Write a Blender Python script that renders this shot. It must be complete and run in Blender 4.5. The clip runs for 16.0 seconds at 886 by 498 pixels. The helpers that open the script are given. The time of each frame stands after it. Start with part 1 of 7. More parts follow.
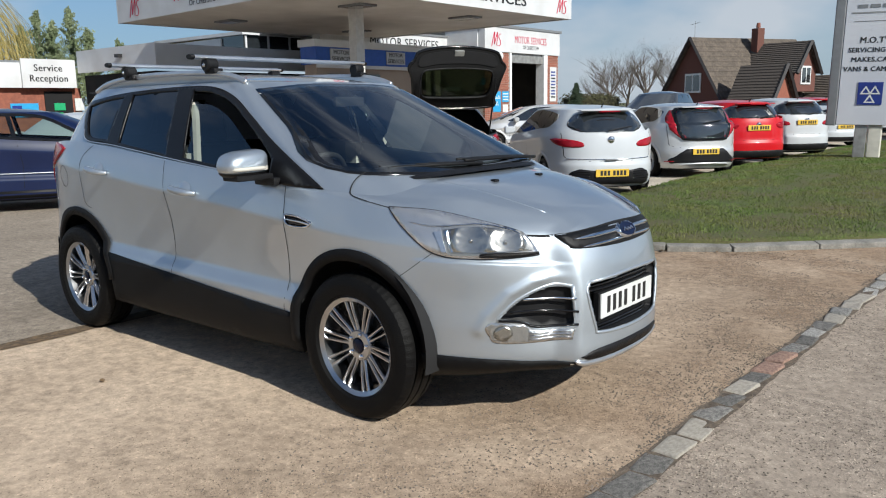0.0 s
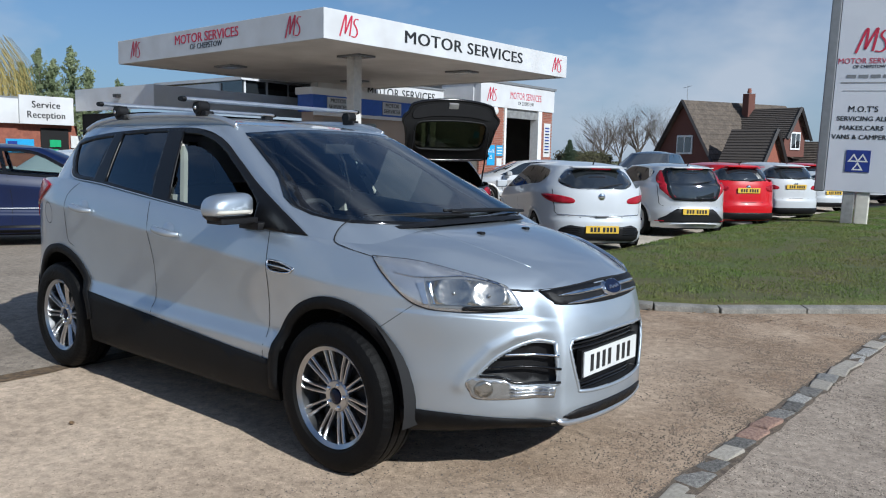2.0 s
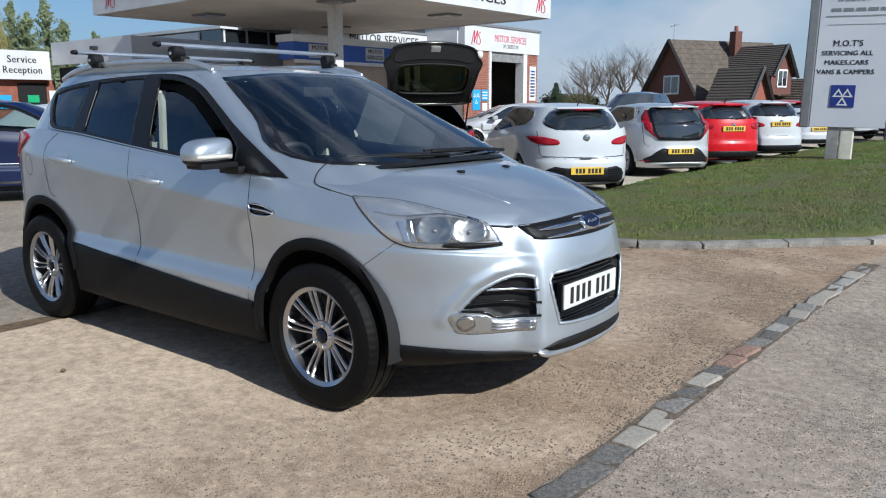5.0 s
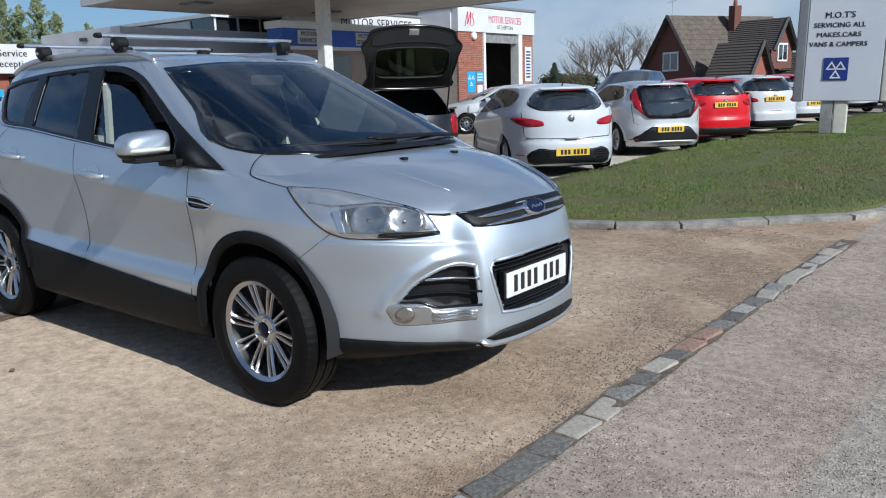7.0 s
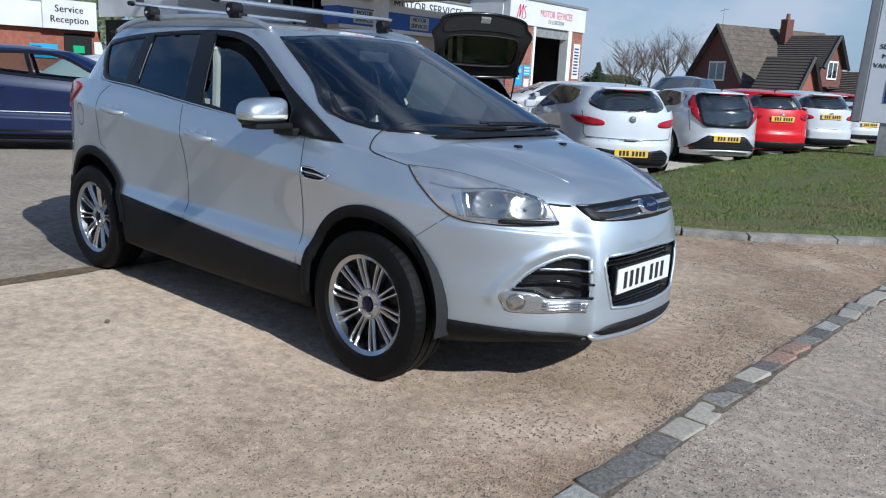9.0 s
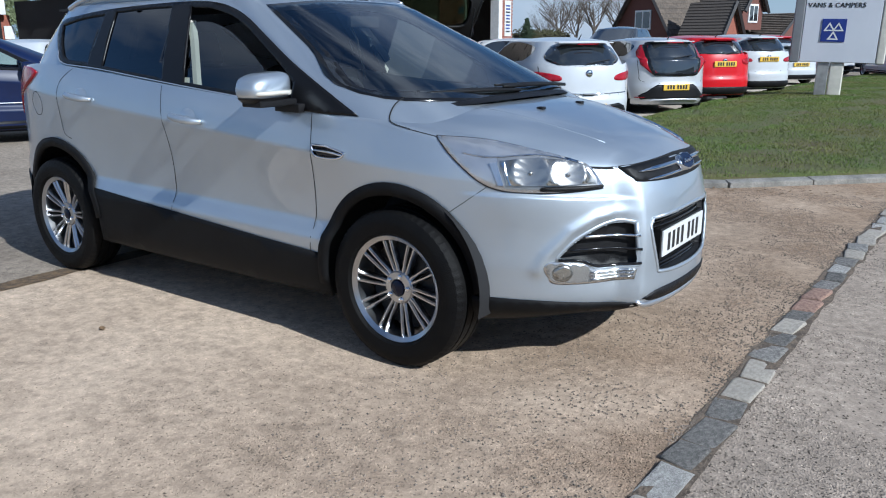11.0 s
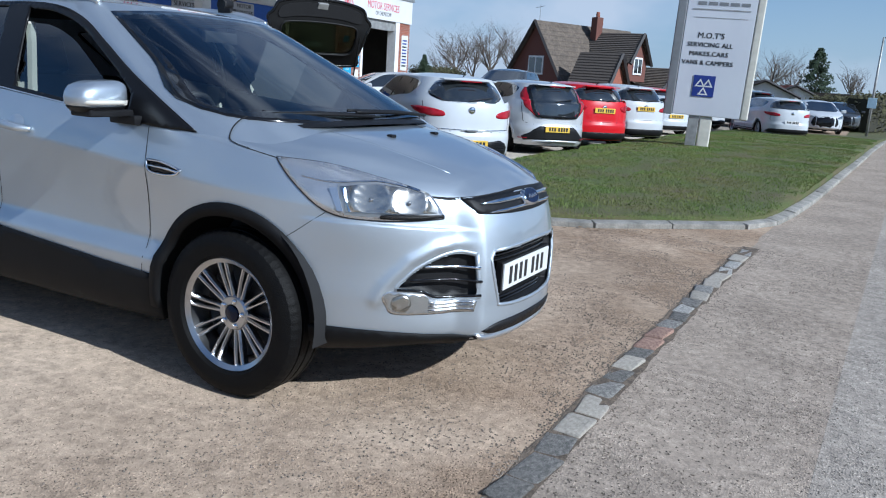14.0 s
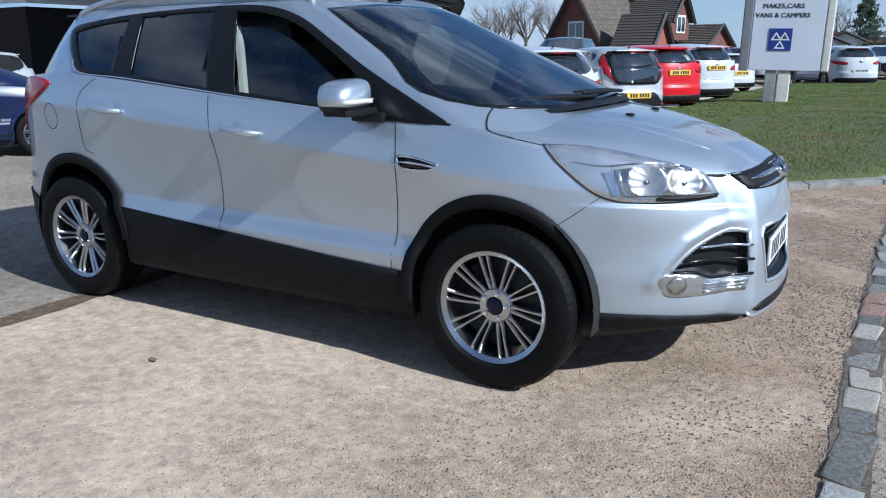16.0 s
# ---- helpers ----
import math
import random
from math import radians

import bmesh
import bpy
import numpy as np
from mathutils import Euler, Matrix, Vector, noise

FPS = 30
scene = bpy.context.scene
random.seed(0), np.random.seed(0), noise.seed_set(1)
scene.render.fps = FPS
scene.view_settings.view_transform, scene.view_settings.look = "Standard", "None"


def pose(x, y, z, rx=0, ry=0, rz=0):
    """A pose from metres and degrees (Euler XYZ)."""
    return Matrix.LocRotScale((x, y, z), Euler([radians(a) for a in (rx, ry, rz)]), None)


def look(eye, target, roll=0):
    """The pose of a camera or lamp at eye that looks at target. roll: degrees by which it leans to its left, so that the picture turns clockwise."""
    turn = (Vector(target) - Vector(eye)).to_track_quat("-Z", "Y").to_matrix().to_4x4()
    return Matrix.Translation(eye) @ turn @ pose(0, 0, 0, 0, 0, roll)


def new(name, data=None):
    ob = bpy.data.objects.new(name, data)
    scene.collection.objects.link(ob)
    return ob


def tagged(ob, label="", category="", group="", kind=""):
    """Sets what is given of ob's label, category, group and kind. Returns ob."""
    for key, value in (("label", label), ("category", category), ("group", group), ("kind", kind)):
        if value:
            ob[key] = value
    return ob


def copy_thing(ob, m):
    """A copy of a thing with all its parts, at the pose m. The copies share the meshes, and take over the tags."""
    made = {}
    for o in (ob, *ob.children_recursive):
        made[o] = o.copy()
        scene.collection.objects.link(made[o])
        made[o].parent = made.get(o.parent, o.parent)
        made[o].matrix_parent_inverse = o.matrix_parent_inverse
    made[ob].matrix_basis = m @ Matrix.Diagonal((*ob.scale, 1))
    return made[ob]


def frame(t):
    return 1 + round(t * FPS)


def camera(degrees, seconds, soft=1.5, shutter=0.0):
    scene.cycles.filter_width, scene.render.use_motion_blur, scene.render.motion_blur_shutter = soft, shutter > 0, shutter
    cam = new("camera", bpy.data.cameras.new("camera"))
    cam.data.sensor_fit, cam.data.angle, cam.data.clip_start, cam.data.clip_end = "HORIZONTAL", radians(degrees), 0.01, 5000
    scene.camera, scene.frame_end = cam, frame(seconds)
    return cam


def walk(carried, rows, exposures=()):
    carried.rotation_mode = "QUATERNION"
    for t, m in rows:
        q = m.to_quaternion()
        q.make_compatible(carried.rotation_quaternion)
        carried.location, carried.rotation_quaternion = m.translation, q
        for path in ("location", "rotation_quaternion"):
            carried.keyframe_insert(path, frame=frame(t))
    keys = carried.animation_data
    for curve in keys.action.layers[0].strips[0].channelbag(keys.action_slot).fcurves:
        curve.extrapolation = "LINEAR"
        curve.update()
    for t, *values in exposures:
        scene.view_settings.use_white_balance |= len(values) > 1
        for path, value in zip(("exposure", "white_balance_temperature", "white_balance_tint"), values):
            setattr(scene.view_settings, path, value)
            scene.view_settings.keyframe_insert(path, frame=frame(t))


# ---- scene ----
cam = camera(59.3, 16.0, soft=1.1)
PATH = [
    (0, (3.951, -3.348, 1.458), (2.692, -1.837, 1.095), -1.0),
    (0.5, (3.935, -3.307, 1.456), (2.661, -1.795, 1.158), -0.9),
    (1, (3.931, -3.262, 1.452), (2.697, -1.711, 1.179), -0.6),
    (1.5, (3.933, -3.253, 1.456), (2.697, -1.701, 1.201), -0.4),
    (2, (3.948, -3.295, 1.456), (2.695, -1.754, 1.221), 1.2),
    (2.5, (3.969, -3.33, 1.447), (2.726, -1.785, 1.188), 1.3),
    (3, (3.973, -3.341, 1.451), (2.743, -1.795, 1.14), -0.0),
    (5.3, (4.026, -3.301, 1.416), (2.814, -1.758, 1.031), -0.2),
    (5.5, (4.051, -3.293, 1.437), (2.847, -1.749, 1.03), 0.2),
    (6, (4.116, -3.182, 1.43), (2.901, -1.658, 0.981), 1.2),
    (6.5, (4.169, -3.109, 1.422), (2.935, -1.598, 0.981), 0.1),
    (7, (4.187, -3.051, 1.422), (2.962, -1.524, 1.014), -1.7),
    (7.5, (4.181, -3.04, 1.495), (2.958, -1.498, 1.14), -0.1),
    (8, (4.086, -3.147, 1.453), (2.82, -1.638, 1.106), 0.6),
    (8.5, (3.96, -3.264, 1.425), (2.671, -1.784, 1.038), 2.0),
    (9, (3.883, -3.327, 1.405), (2.619, -1.839, 0.97), 3.0),
    (9.5, (3.775, -3.308, 1.381), (2.538, -1.818, 0.882), 1.1),
    (9.7, (3.714, -3.313, 1.395), (2.49, -1.816, 0.886), 0.6),
    (11.8, (3.351, -3.573, 1.386), (2.308, -1.945, 0.876), 1.5),
    (12, (3.378, -3.613, 1.386), (2.357, -1.968, 0.882), 2.2),
    (12.5, (3.44, -3.605, 1.381), (2.479, -1.924, 0.882), 1.9),
    (13, (3.533, -3.491, 1.37), (2.625, -1.769, 0.91), 2.4),
    (13.5, (3.614, -3.284, 1.373), (2.77, -1.52, 0.953), 3.0),
    (14, (3.559, -3.233, 1.36), (2.654, -1.501, 0.93), 3.8),
    (14.5, (3.374, -3.377, 1.358), (2.348, -1.725, 0.891), 2.2),
    (15, (3.164, -3.532, 1.368), (2.1, -1.912, 0.875), 0.7),
    (15.5, (2.964, -3.589, 1.347), (1.927, -1.955, 0.843), 0.3),
    (16, (2.722, -3.627, 1.366), (1.739, -1.957, 0.873), -0.5),
]
walk(cam, [(t, look(eye, target, roll)) for t, eye, target, roll in PATH], [(0.0, 0.20, 6270, 7), (0.4, 0.17, 6170, 7), (1.0, 0.13, 5980, 7), (2.0, 0.07, 5780, 7), (3.0, 0.12, 5860, 7), (5.5, 0.22, 5860, 7), (6.5, 0.22, 5790, 7), (7.5, 0.13, 5720, 7), (9.0, 0.19, 5600, 7), (12.0, 0.25, 5500, 7), (13.5, 0.24, 5420, 7), (16.0, 0.35, 5300, 7)])

# ---- world, sun ----
SUN_AZ, SUN_EL = math.atan2(-0.16, 0.98), radians(33.7)
world = bpy.data.worlds.new("world")
scene.world = world
world.use_nodes = True
wn, wl = world.node_tree.nodes, world.node_tree.links
wn.clear()
w_out = wn.new("ShaderNodeOutputWorld")
w_bg = wn.new("ShaderNodeBackground")
w_sky = wn.new("ShaderNodeTexSky")
w_sky.sky_type = "NISHITA"
w_sky.sun_disc = False
w_sky.sun_elevation = SUN_EL
w_sky.sun_rotation = math.pi / 2 - SUN_AZ
w_sky.dust_density = 0.5
w_sky.ozone_density = 4.0
w_tc = wn.new("ShaderNodeTexCoord")
w_map = wn.new("ShaderNodeMapping")
w_map.inputs["Scale"].default_value = (1.0, 1.0, 2.0)
w_noise = wn.new("ShaderNodeTexNoise")
w_noise.inputs["Scale"].default_value = 2.6
w_noise.inputs["Detail"].default_value = 5.0
w_noise.inputs["Roughness"].default_value = 0.55
w_ramp = wn.new("ShaderNodeValToRGB")
w_ramp.color_ramp.elements[0].position = 0.47
w_ramp.color_ramp.elements[0].color = (0, 0, 0, 1)
w_ramp.color_ramp.elements[1].position = 0.68
w_ramp.color_ramp.elements[1].color = (0.82, 0.82, 0.82, 1)
w_mix = wn.new("ShaderNodeMix")
w_mix.data_type = "RGBA"
w_mix.inputs["B"].default_value = (7.4, 7.7, 8.3, 1)
# pale haze low down
w_sep = wn.new("ShaderNodeSeparateXYZ")
w_low = wn.new("ShaderNodeMapRange")
w_low.inputs["From Min"].default_value, w_low.inputs["From Max"].default_value = 0.0, 0.24
w_low.inputs["To Min"].default_value, w_low.inputs["To Max"].default_value = 0.75, 0.0
w_haze = wn.new("ShaderNodeMix")
w_haze.data_type = "RGBA"
# paler towards the sun's side
w_side = wn.new("ShaderNodeMapRange")
w_side.inputs["From Min"].default_value, w_side.inputs["From Max"].default_value = -0.85, -0.05
w_tone = wn.new("ShaderNodeMix")
w_tone.data_type = "RGBA"
w_tone.inputs["A"].default_value = (3.7, 4.75, 6.3, 1)
w_tone.inputs["B"].default_value = (6.4, 6.7, 7.1, 1)
wl.new(w_sep.outputs["X"], w_side.inputs["Value"])
wl.new(w_side.outputs["Result"], w_tone.inputs["Factor"])
wl.new(w_tone.outputs["Result"], w_haze.inputs["B"])
wl.new(w_tc.outputs["Generated"], w_map.inputs["Vector"])
wl.new(w_map.outputs["Vector"], w_noise.inputs["Vector"])
wl.new(w_noise.outputs["Fac"], w_ramp.inputs["Fac"])
wl.new(w_ramp.outputs["Color"], w_mix.inputs["Factor"])
wl.new(w_tc.outputs["Generated"], w_sep.inputs["Vector"])
wl.new(w_sep.outputs["Z"], w_low.inputs["Value"])
wl.new(w_low.outputs["Result"], w_haze.inputs["Factor"])
wl.new(w_sky.outputs["Color"], w_haze.inputs["A"])
w_blue = wn.new("ShaderNodeVectorMath")
w_blue.operation = "MULTIPLY"
w_blue.inputs[1].default_value = (0.90, 1.0, 1.08)
wl.new(w_haze.outputs["Result"], w_blue.inputs[0])
wl.new(w_blue.outputs["Vector"], w_mix.inputs["A"])
wl.new(w_mix.outputs["Result"], w_bg.inputs["Color"])
w_bg.inputs["Strength"].default_value = 0.069
wl.new(w_bg.outputs["Background"], w_out.inputs["Surface"])
sun = new("sun", bpy.data.lights.new("sun", "SUN"))
sun.data.energy = 5.0
sun.data.angle = radians(0.6)
sun.data.color = (1.0, 0.95, 0.87)
sun.matrix_world = look((0, 0, 30), (-math.cos(SUN_AZ) * math.cos(SUN_EL), -math.sin(SUN_AZ) * math.cos(SUN_EL), 30 - math.sin(SUN_EL)))


# ---- materials ----
def mat(name, col, rough=0.6, metal=0.0, col2=None, scale=8.0, bump=0.0, bump_scale=60.0, coat=0.0, spec=0.5, fine=0.0, vary=0.0, emit=0.0, stretch=(1, 1, 1)):
    """A node material: two colours mixed by noise at one scale, finer speckle, bump and a random shade for each piece."""
    m = bpy.data.materials.new(name)
    m.use_nodes = True
    n, l = m.node_tree.nodes, m.node_tree.links
    b = n["Principled BSDF"]
    b.inputs["Roughness"].default_value = rough
    b.inputs["Metallic"].default_value = metal
    b.inputs["Coat Weight"].default_value = coat
    b.inputs["Coat Roughness"].default_value = 0.03
    b.inputs["Specular IOR Level"].default_value = spec
    c2 = col2 or tuple(c * 0.88 for c in col)
    tc = n.new("ShaderNodeTexCoord")
    mp = n.new("ShaderNodeMapping")
    mp.inputs["Scale"].default_value = stretch
    l.new(tc.outputs["Object"], mp.inputs["Vector"])
    no = n.new("ShaderNodeTexNoise")
    no.inputs["Scale"].default_value = scale
    no.inputs["Detail"].default_value = 6.0
    l.new(mp.outputs["Vector"], no.inputs["Vector"])
    ra = n.new("ShaderNodeValToRGB")
    ra.color_ramp.elements[0].position, ra.color_ramp.elements[0].color = 0.36, (*c2, 1)
    ra.color_ramp.elements[1].position, ra.color_ramp.elements[1].color = 0.64, (*col, 1)
    l.new(no.outputs["Fac"], ra.inputs["Fac"])
    out = ra.outputs["Color"]
    if fine:
        n2 = n.new("ShaderNodeTexNoise")
        n2.inputs["Scale"].default_value = bump_scale
        n2.inputs["Detail"].default_value = 3.0
        l.new(mp.outputs["Vector"], n2.inputs["Vector"])
        mr = n.new("ShaderNodeMapRange")
        mr.inputs["From Min"].default_value, mr.inputs["From Max"].default_value = 0.3, 0.7
        mr.inputs["To Min"].default_value, mr.inputs["To Max"].default_value = 1 - fine, 1 + fine
        l.new(n2.outputs["Fac"], mr.inputs["Value"])
        mx = n.new("ShaderNodeVectorMath")
        mx.operation = "SCALE"
        l.new(out, mx.inputs[0])
        l.new(mr.outputs["Result"], mx.inputs["Scale"])
        out = mx.outputs["Vector"]
    if vary:
        oi = n.new("ShaderNodeObjectInfo")
        mr = n.new("ShaderNodeMapRange")
        mr.inputs["To Min"].default_value, mr.inputs["To Max"].default_value = 1 - vary, 1 + vary
        l.new(oi.outputs["Random"], mr.inputs["Value"])
        mx = n.new("ShaderNodeVectorMath")
        mx.operation = "SCALE"
        l.new(out, mx.inputs[0])
        l.new(mr.outputs["Result"], mx.inputs["Scale"])
        out = mx.outputs["Vector"]
    l.new(out, b.inputs["Base Color"])
    if bump:
        n3 = n.new("ShaderNodeTexNoise")
        n3.inputs["Scale"].default_value = bump_scale
        n3.inputs["Detail"].default_value = 4.0
        l.new(mp.outputs["Vector"], n3.inputs["Vector"])
        bp = n.new("ShaderNodeBump")
        bp.inputs["Strength"].default_value = bump
        bp.inputs["Distance"].default_value = 0.01
        l.new(n3.outputs["Fac"], bp.inputs["Height"])
        l.new(bp.outputs["Normal"], b.inputs["Normal"])
    if emit:
        l.new(out, b.inputs["Emission Color"])
        b.inputs["Emission Strength"].default_value = emit
    return m


def glass(name, tint, gloss=1.0, ior=1.45, rough=0.0):
    """A thin pane: tinted and clear straight on, mirror-like at a slant."""
    m = bpy.data.materials.new(name)
    m.use_nodes = True
    n, l = m.node_tree.nodes, m.node_tree.links
    n.remove(n["Principled BSDF"])
    tr = n.new("ShaderNodeBsdfTransparent")
    tr.inputs["Color"].default_value = (*tint, 1)
    gl = n.new("ShaderNodeBsdfGlossy")
    gl.inputs["Roughness"].default_value = rough
    gl.inputs["Color"].default_value = (gloss, gloss, gloss, 1)
    fr = n.new("ShaderNodeFresnel")
    fr.inputs["IOR"].default_value = ior
    mx = n.new("ShaderNodeMixShader")
    l.new(fr.outputs["Fac"], mx.inputs["Fac"])
    l.new(tr.outputs["BSDF"], mx.inputs[1])
    l.new(gl.outputs["BSDF"], mx.inputs[2])
    l.new(mx.outputs["Shader"], n["Material Output"].inputs["Surface"])
    return m


def paint(name, col, metal=0.0, rough=0.35):
    return mat(name, col, rough, metal, tuple(c * 0.96 for c in col), scale=3.0, coat=1.0 if metal else 0.6, spec=0.5 if metal else 0.25, fine=0.04 if metal else 0.0, bump_scale=900.0)


def ground_mat(name, col, col2, chip, chip_scale=95.0, bump=0.6, rough=0.9, stain=0.6, patchy=False, dirty=False):
    """Worn tarmac: broad stains, mottling and stone chips with relief."""
    m = bpy.data.materials.new(name)
    m.use_nodes = True
    n, l = m.node_tree.nodes, m.node_tree.links
    b = n["Principled BSDF"]
    b.inputs["Roughness"].default_value = rough
    b.inputs["Specular IOR Level"].default_value = 0.25
    tc = n.new("ShaderNodeTexCoord")
    big = n.new("ShaderNodeTexNoise")
    big.inputs["Scale"].default_value, big.inputs["Detail"].default_value = stain, 8.0
    big.inputs["Roughness"].default_value = 0.62
    vo = n.new("ShaderNodeTexVoronoi")
    vo.inputs["Scale"].default_value = chip_scale
    no = n.new("ShaderNodeTexNoise")
    no.inputs["Scale"].default_value, no.inputs["Detail"].default_value = 16.0, 8.0
    no.inputs["Roughness"].default_value = 0.7
    for k in (big, vo, no):
        l.new(tc.outputs["Object"], k.inputs["Vector"])
    ra = n.new("ShaderNodeValToRGB")
    ra.color_ramp.elements[0].position, ra.color_ramp.elements[0].color = 0.38, (*col2, 1)
    ra.color_ramp.elements[1].position, ra.color_ramp.elements[1].color = 0.62, (*col, 1)
    l.new(big.outputs["Fac"], ra.inputs["Fac"])
    # single chips: a random shade for each cell
    sep = n.new("ShaderNodeSeparateColor")
    l.new(vo.outputs["Color"], sep.inputs["Color"])
    cr = n.new("ShaderNodeMapRange")
    cr.inputs["To Min"].default_value, cr.inputs["To Max"].default_value = 1 - chip, 1 + chip
    l.new(sep.outputs["Red"], cr.inputs["Value"])
    mr = n.new("ShaderNodeMapRange")
    mr.inputs["From Min"].default_value, mr.inputs["From Max"].default_value = 0.3, 0.7
    mr.inputs["To Min"].default_value, mr.inputs["To Max"].default_value = 0.62, 1.28
    l.new(no.outputs["Fac"], mr.inputs["Value"])
    mu = n.new("ShaderNodeMath")
    mu.operation = "MULTIPLY"
    l.new(cr.outputs["Result"], mu.inputs[0])
    l.new(mr.outputs["Result"], mu.inputs[1])
    mx = n.new("ShaderNodeVectorMath")
    mx.operation = "SCALE"
    l.new(ra.outputs["Color"], mx.inputs[0])
    l.new(mu.outputs["Value"], mx.inputs["Scale"])
    l.new(mx.outputs["Vector"], b.inputs["Base Color"])
    ad = n.new("ShaderNodeMath")
    ad.operation = "MULTIPLY_ADD"
    l.new(no.outputs["Fac"], ad.inputs[0])
    ad.inputs[1].default_value = 0.6
    l.new(vo.outputs["Distance"], ad.inputs[2])
    bp = n.new("ShaderNodeBump")
    bp.inputs["Strength"].default_value = bump
    bp.inputs["Distance"].default_value = 0.012
    l.new(ad.outputs["Value"], bp.inputs["Height"])
    if patchy:
        # the surface is smooth in places and worn down to single stones and pits in others
        def calc(op, a, b_=None, c_=None):
            k = n.new("ShaderNodeMath")
            k.operation = op
            for i_, v in enumerate((a, b_, c_)):
                if v is None:
                    continue
                if isinstance(v, (int, float)):
                    k.inputs[i_].default_value = v
                else:
                    l.new(v, k.inputs[i_])
            return k.outputs["Value"]

        pn = n.new("ShaderNodeTexNoise")
        pn.inputs["Scale"].default_value, pn.inputs["Detail"].default_value = 1.5, 6.0
        pn.inputs["Roughness"].default_value = 0.62
        l.new(tc.outputs["Object"], pn.inputs["Vector"])
        pr = n.new("ShaderNodeMapRange")
        pr.inputs["From Min"].default_value, pr.inputs["From Max"].default_value = 0.36, 0.66
        l.new(pn.outputs["Fac"], pr.inputs["Value"])
        worn = pr.outputs["Result"]
        xyz = n.new("ShaderNodeSeparateXYZ")
        l.new(tc.outputs["Object"], xyz.inputs["Vector"])
        # dirt gathers towards the row of setts and the kerb
        dirt = n.new("ShaderNodeMapRange")
        dirt.inputs["From Min"].default_value, dirt.inputs["From Max"].default_value = 0.4, 2.6
        l.new(xyz.outputs["X"], dirt.inputs["Value"])
        bank = n.new("ShaderNodeMapRange")
        bank.inputs["From Min"].default_value, bank.inputs["From Max"].default_value = 1.2, 3.4
        l.new(xyz.outputs["Y"], bank.inputs["Value"])
        soiled = calc("MAXIMUM", dirt.outputs["Result"], bank.outputs["Result"])
        if dirty:
            # better kept away from the road
            worn = calc("MULTIPLY", worn, calc("MULTIPLY_ADD", soiled, 0.55, 0.45))
        grime = calc("MULTIPLY", soiled, calc("MULTIPLY_ADD", worn, 0.6, 0.4)) if dirty else 0.0
        keen = calc("MULTIPLY_ADD", grime, 0.22, calc("MULTIPLY_ADD", worn, 0.36, sep.outputs["Green"]))
        stone = calc("GREATER_THAN", keen, 0.98)
        dome = calc("MAXIMUM", calc("SUBTRACT", 0.42, vo.outputs["Distance"]), 0.0)
        way_ = calc("MULTIPLY_ADD", calc("GREATER_THAN", sep.outputs["Blue"], 0.42), 2.0, -1.0)
        tall = calc("MULTIPLY", calc("MULTIPLY", dome, stone), way_)
        rough_ = calc("MULTIPLY", vo.outputs["Distance"], calc("MULTIPLY_ADD", worn, 0.45, 0.06))
        l.new(calc("ADD", rough_, calc("MULTIPLY_ADD", no.outputs["Fac"], 0.6, calc("MULTIPLY", tall, 5.5))), bp.inputs["Height"])
        # shade of the chips shows only where they are bared
        shade = calc("MULTIPLY_ADD", calc("SUBTRACT", cr.outputs["Result"], 1.0), calc("MULTIPLY_ADD", stone, 1.6, 0.35), 1.0)
        l.new(shade, mu.inputs[0])
        pit = calc("MULTIPLY", calc("MULTIPLY", stone, calc("LESS_THAN", sep.outputs["Blue"], 0.42)), calc("GREATER_THAN", dome, 0.16))
        mg = n.new("ShaderNodeMix")
        mg.data_type = "RGBA"
        mg.inputs["B"].default_value = (0.10, 0.078, 0.060, 1)
        l.new(calc("MULTIPLY", pit, 0.8), mg.inputs["Factor"])
        l.new(mx.outputs["Vector"], mg.inputs["A"])
        md = n.new("ShaderNodeMix")
        md.data_type = "RGBA"
        md.blend_type = "MULTIPLY"
        md.inputs["B"].default_value = (0.50, 0.435, 0.38, 1)
        if dirty:
            l.new(calc("MULTIPLY", grime, 0.95), md.inputs["Factor"])
        else:
            md.inputs["Factor"].default_value = 0.0
        l.new(mg.outputs["Result"], md.inputs["A"])
        l.new(md.outputs["Result"], b.inputs["Base Color"])
    l.new(bp.outputs["Normal"], b.inputs["Normal"])
    return m


SILVER = paint("silver_paint", (0.505, 0.560, 0.615), 0.88, 0.50)
SILVER.node_tree.nodes["Principled BSDF"].inputs["Coat IOR"].default_value = 1.75
BLACK_PLASTIC = mat("black_plastic", (0.008, 0.008, 0.009), 0.5, spec=0.25, bump=0.15, bump_scale=400)
CLADDING = mat("grey_cladding", (0.0075, 0.0078, 0.0085), 0.55, col2=(0.006, 0.006, 0.0066), spec=0.14, bump=0.2, bump_scale=300)
TRIM_BLACK = mat("satin_black", (0.007, 0.007, 0.008), 0.30, spec=0.22)
GLOSS_BLACK = mat("gloss_black", (0.008, 0.008, 0.009), 0.10, spec=0.4)
RUBBER = mat("tyre_rubber", (0.0042, 0.0042, 0.0046), 0.55, col2=(0.0060, 0.0058, 0.0056), spec=0.12, bump=0.3, bump_scale=180)
CHROME = mat("chrome", (0.75, 0.76, 0.78), 0.12, 1.0)
ALLOY = mat("alloy", (0.50, 0.51, 0.53), 0.30, 1.0, coat=0.5)
ALLOY_DARK = mat("alloy_recess", (0.03, 0.03, 0.032), 0.5, 0.5)
ALU = mat("aluminium", (0.72, 0.73, 0.75), 0.32, 0.9)
DARK = mat("dark_void", (0.008, 0.008, 0.009), 0.9)
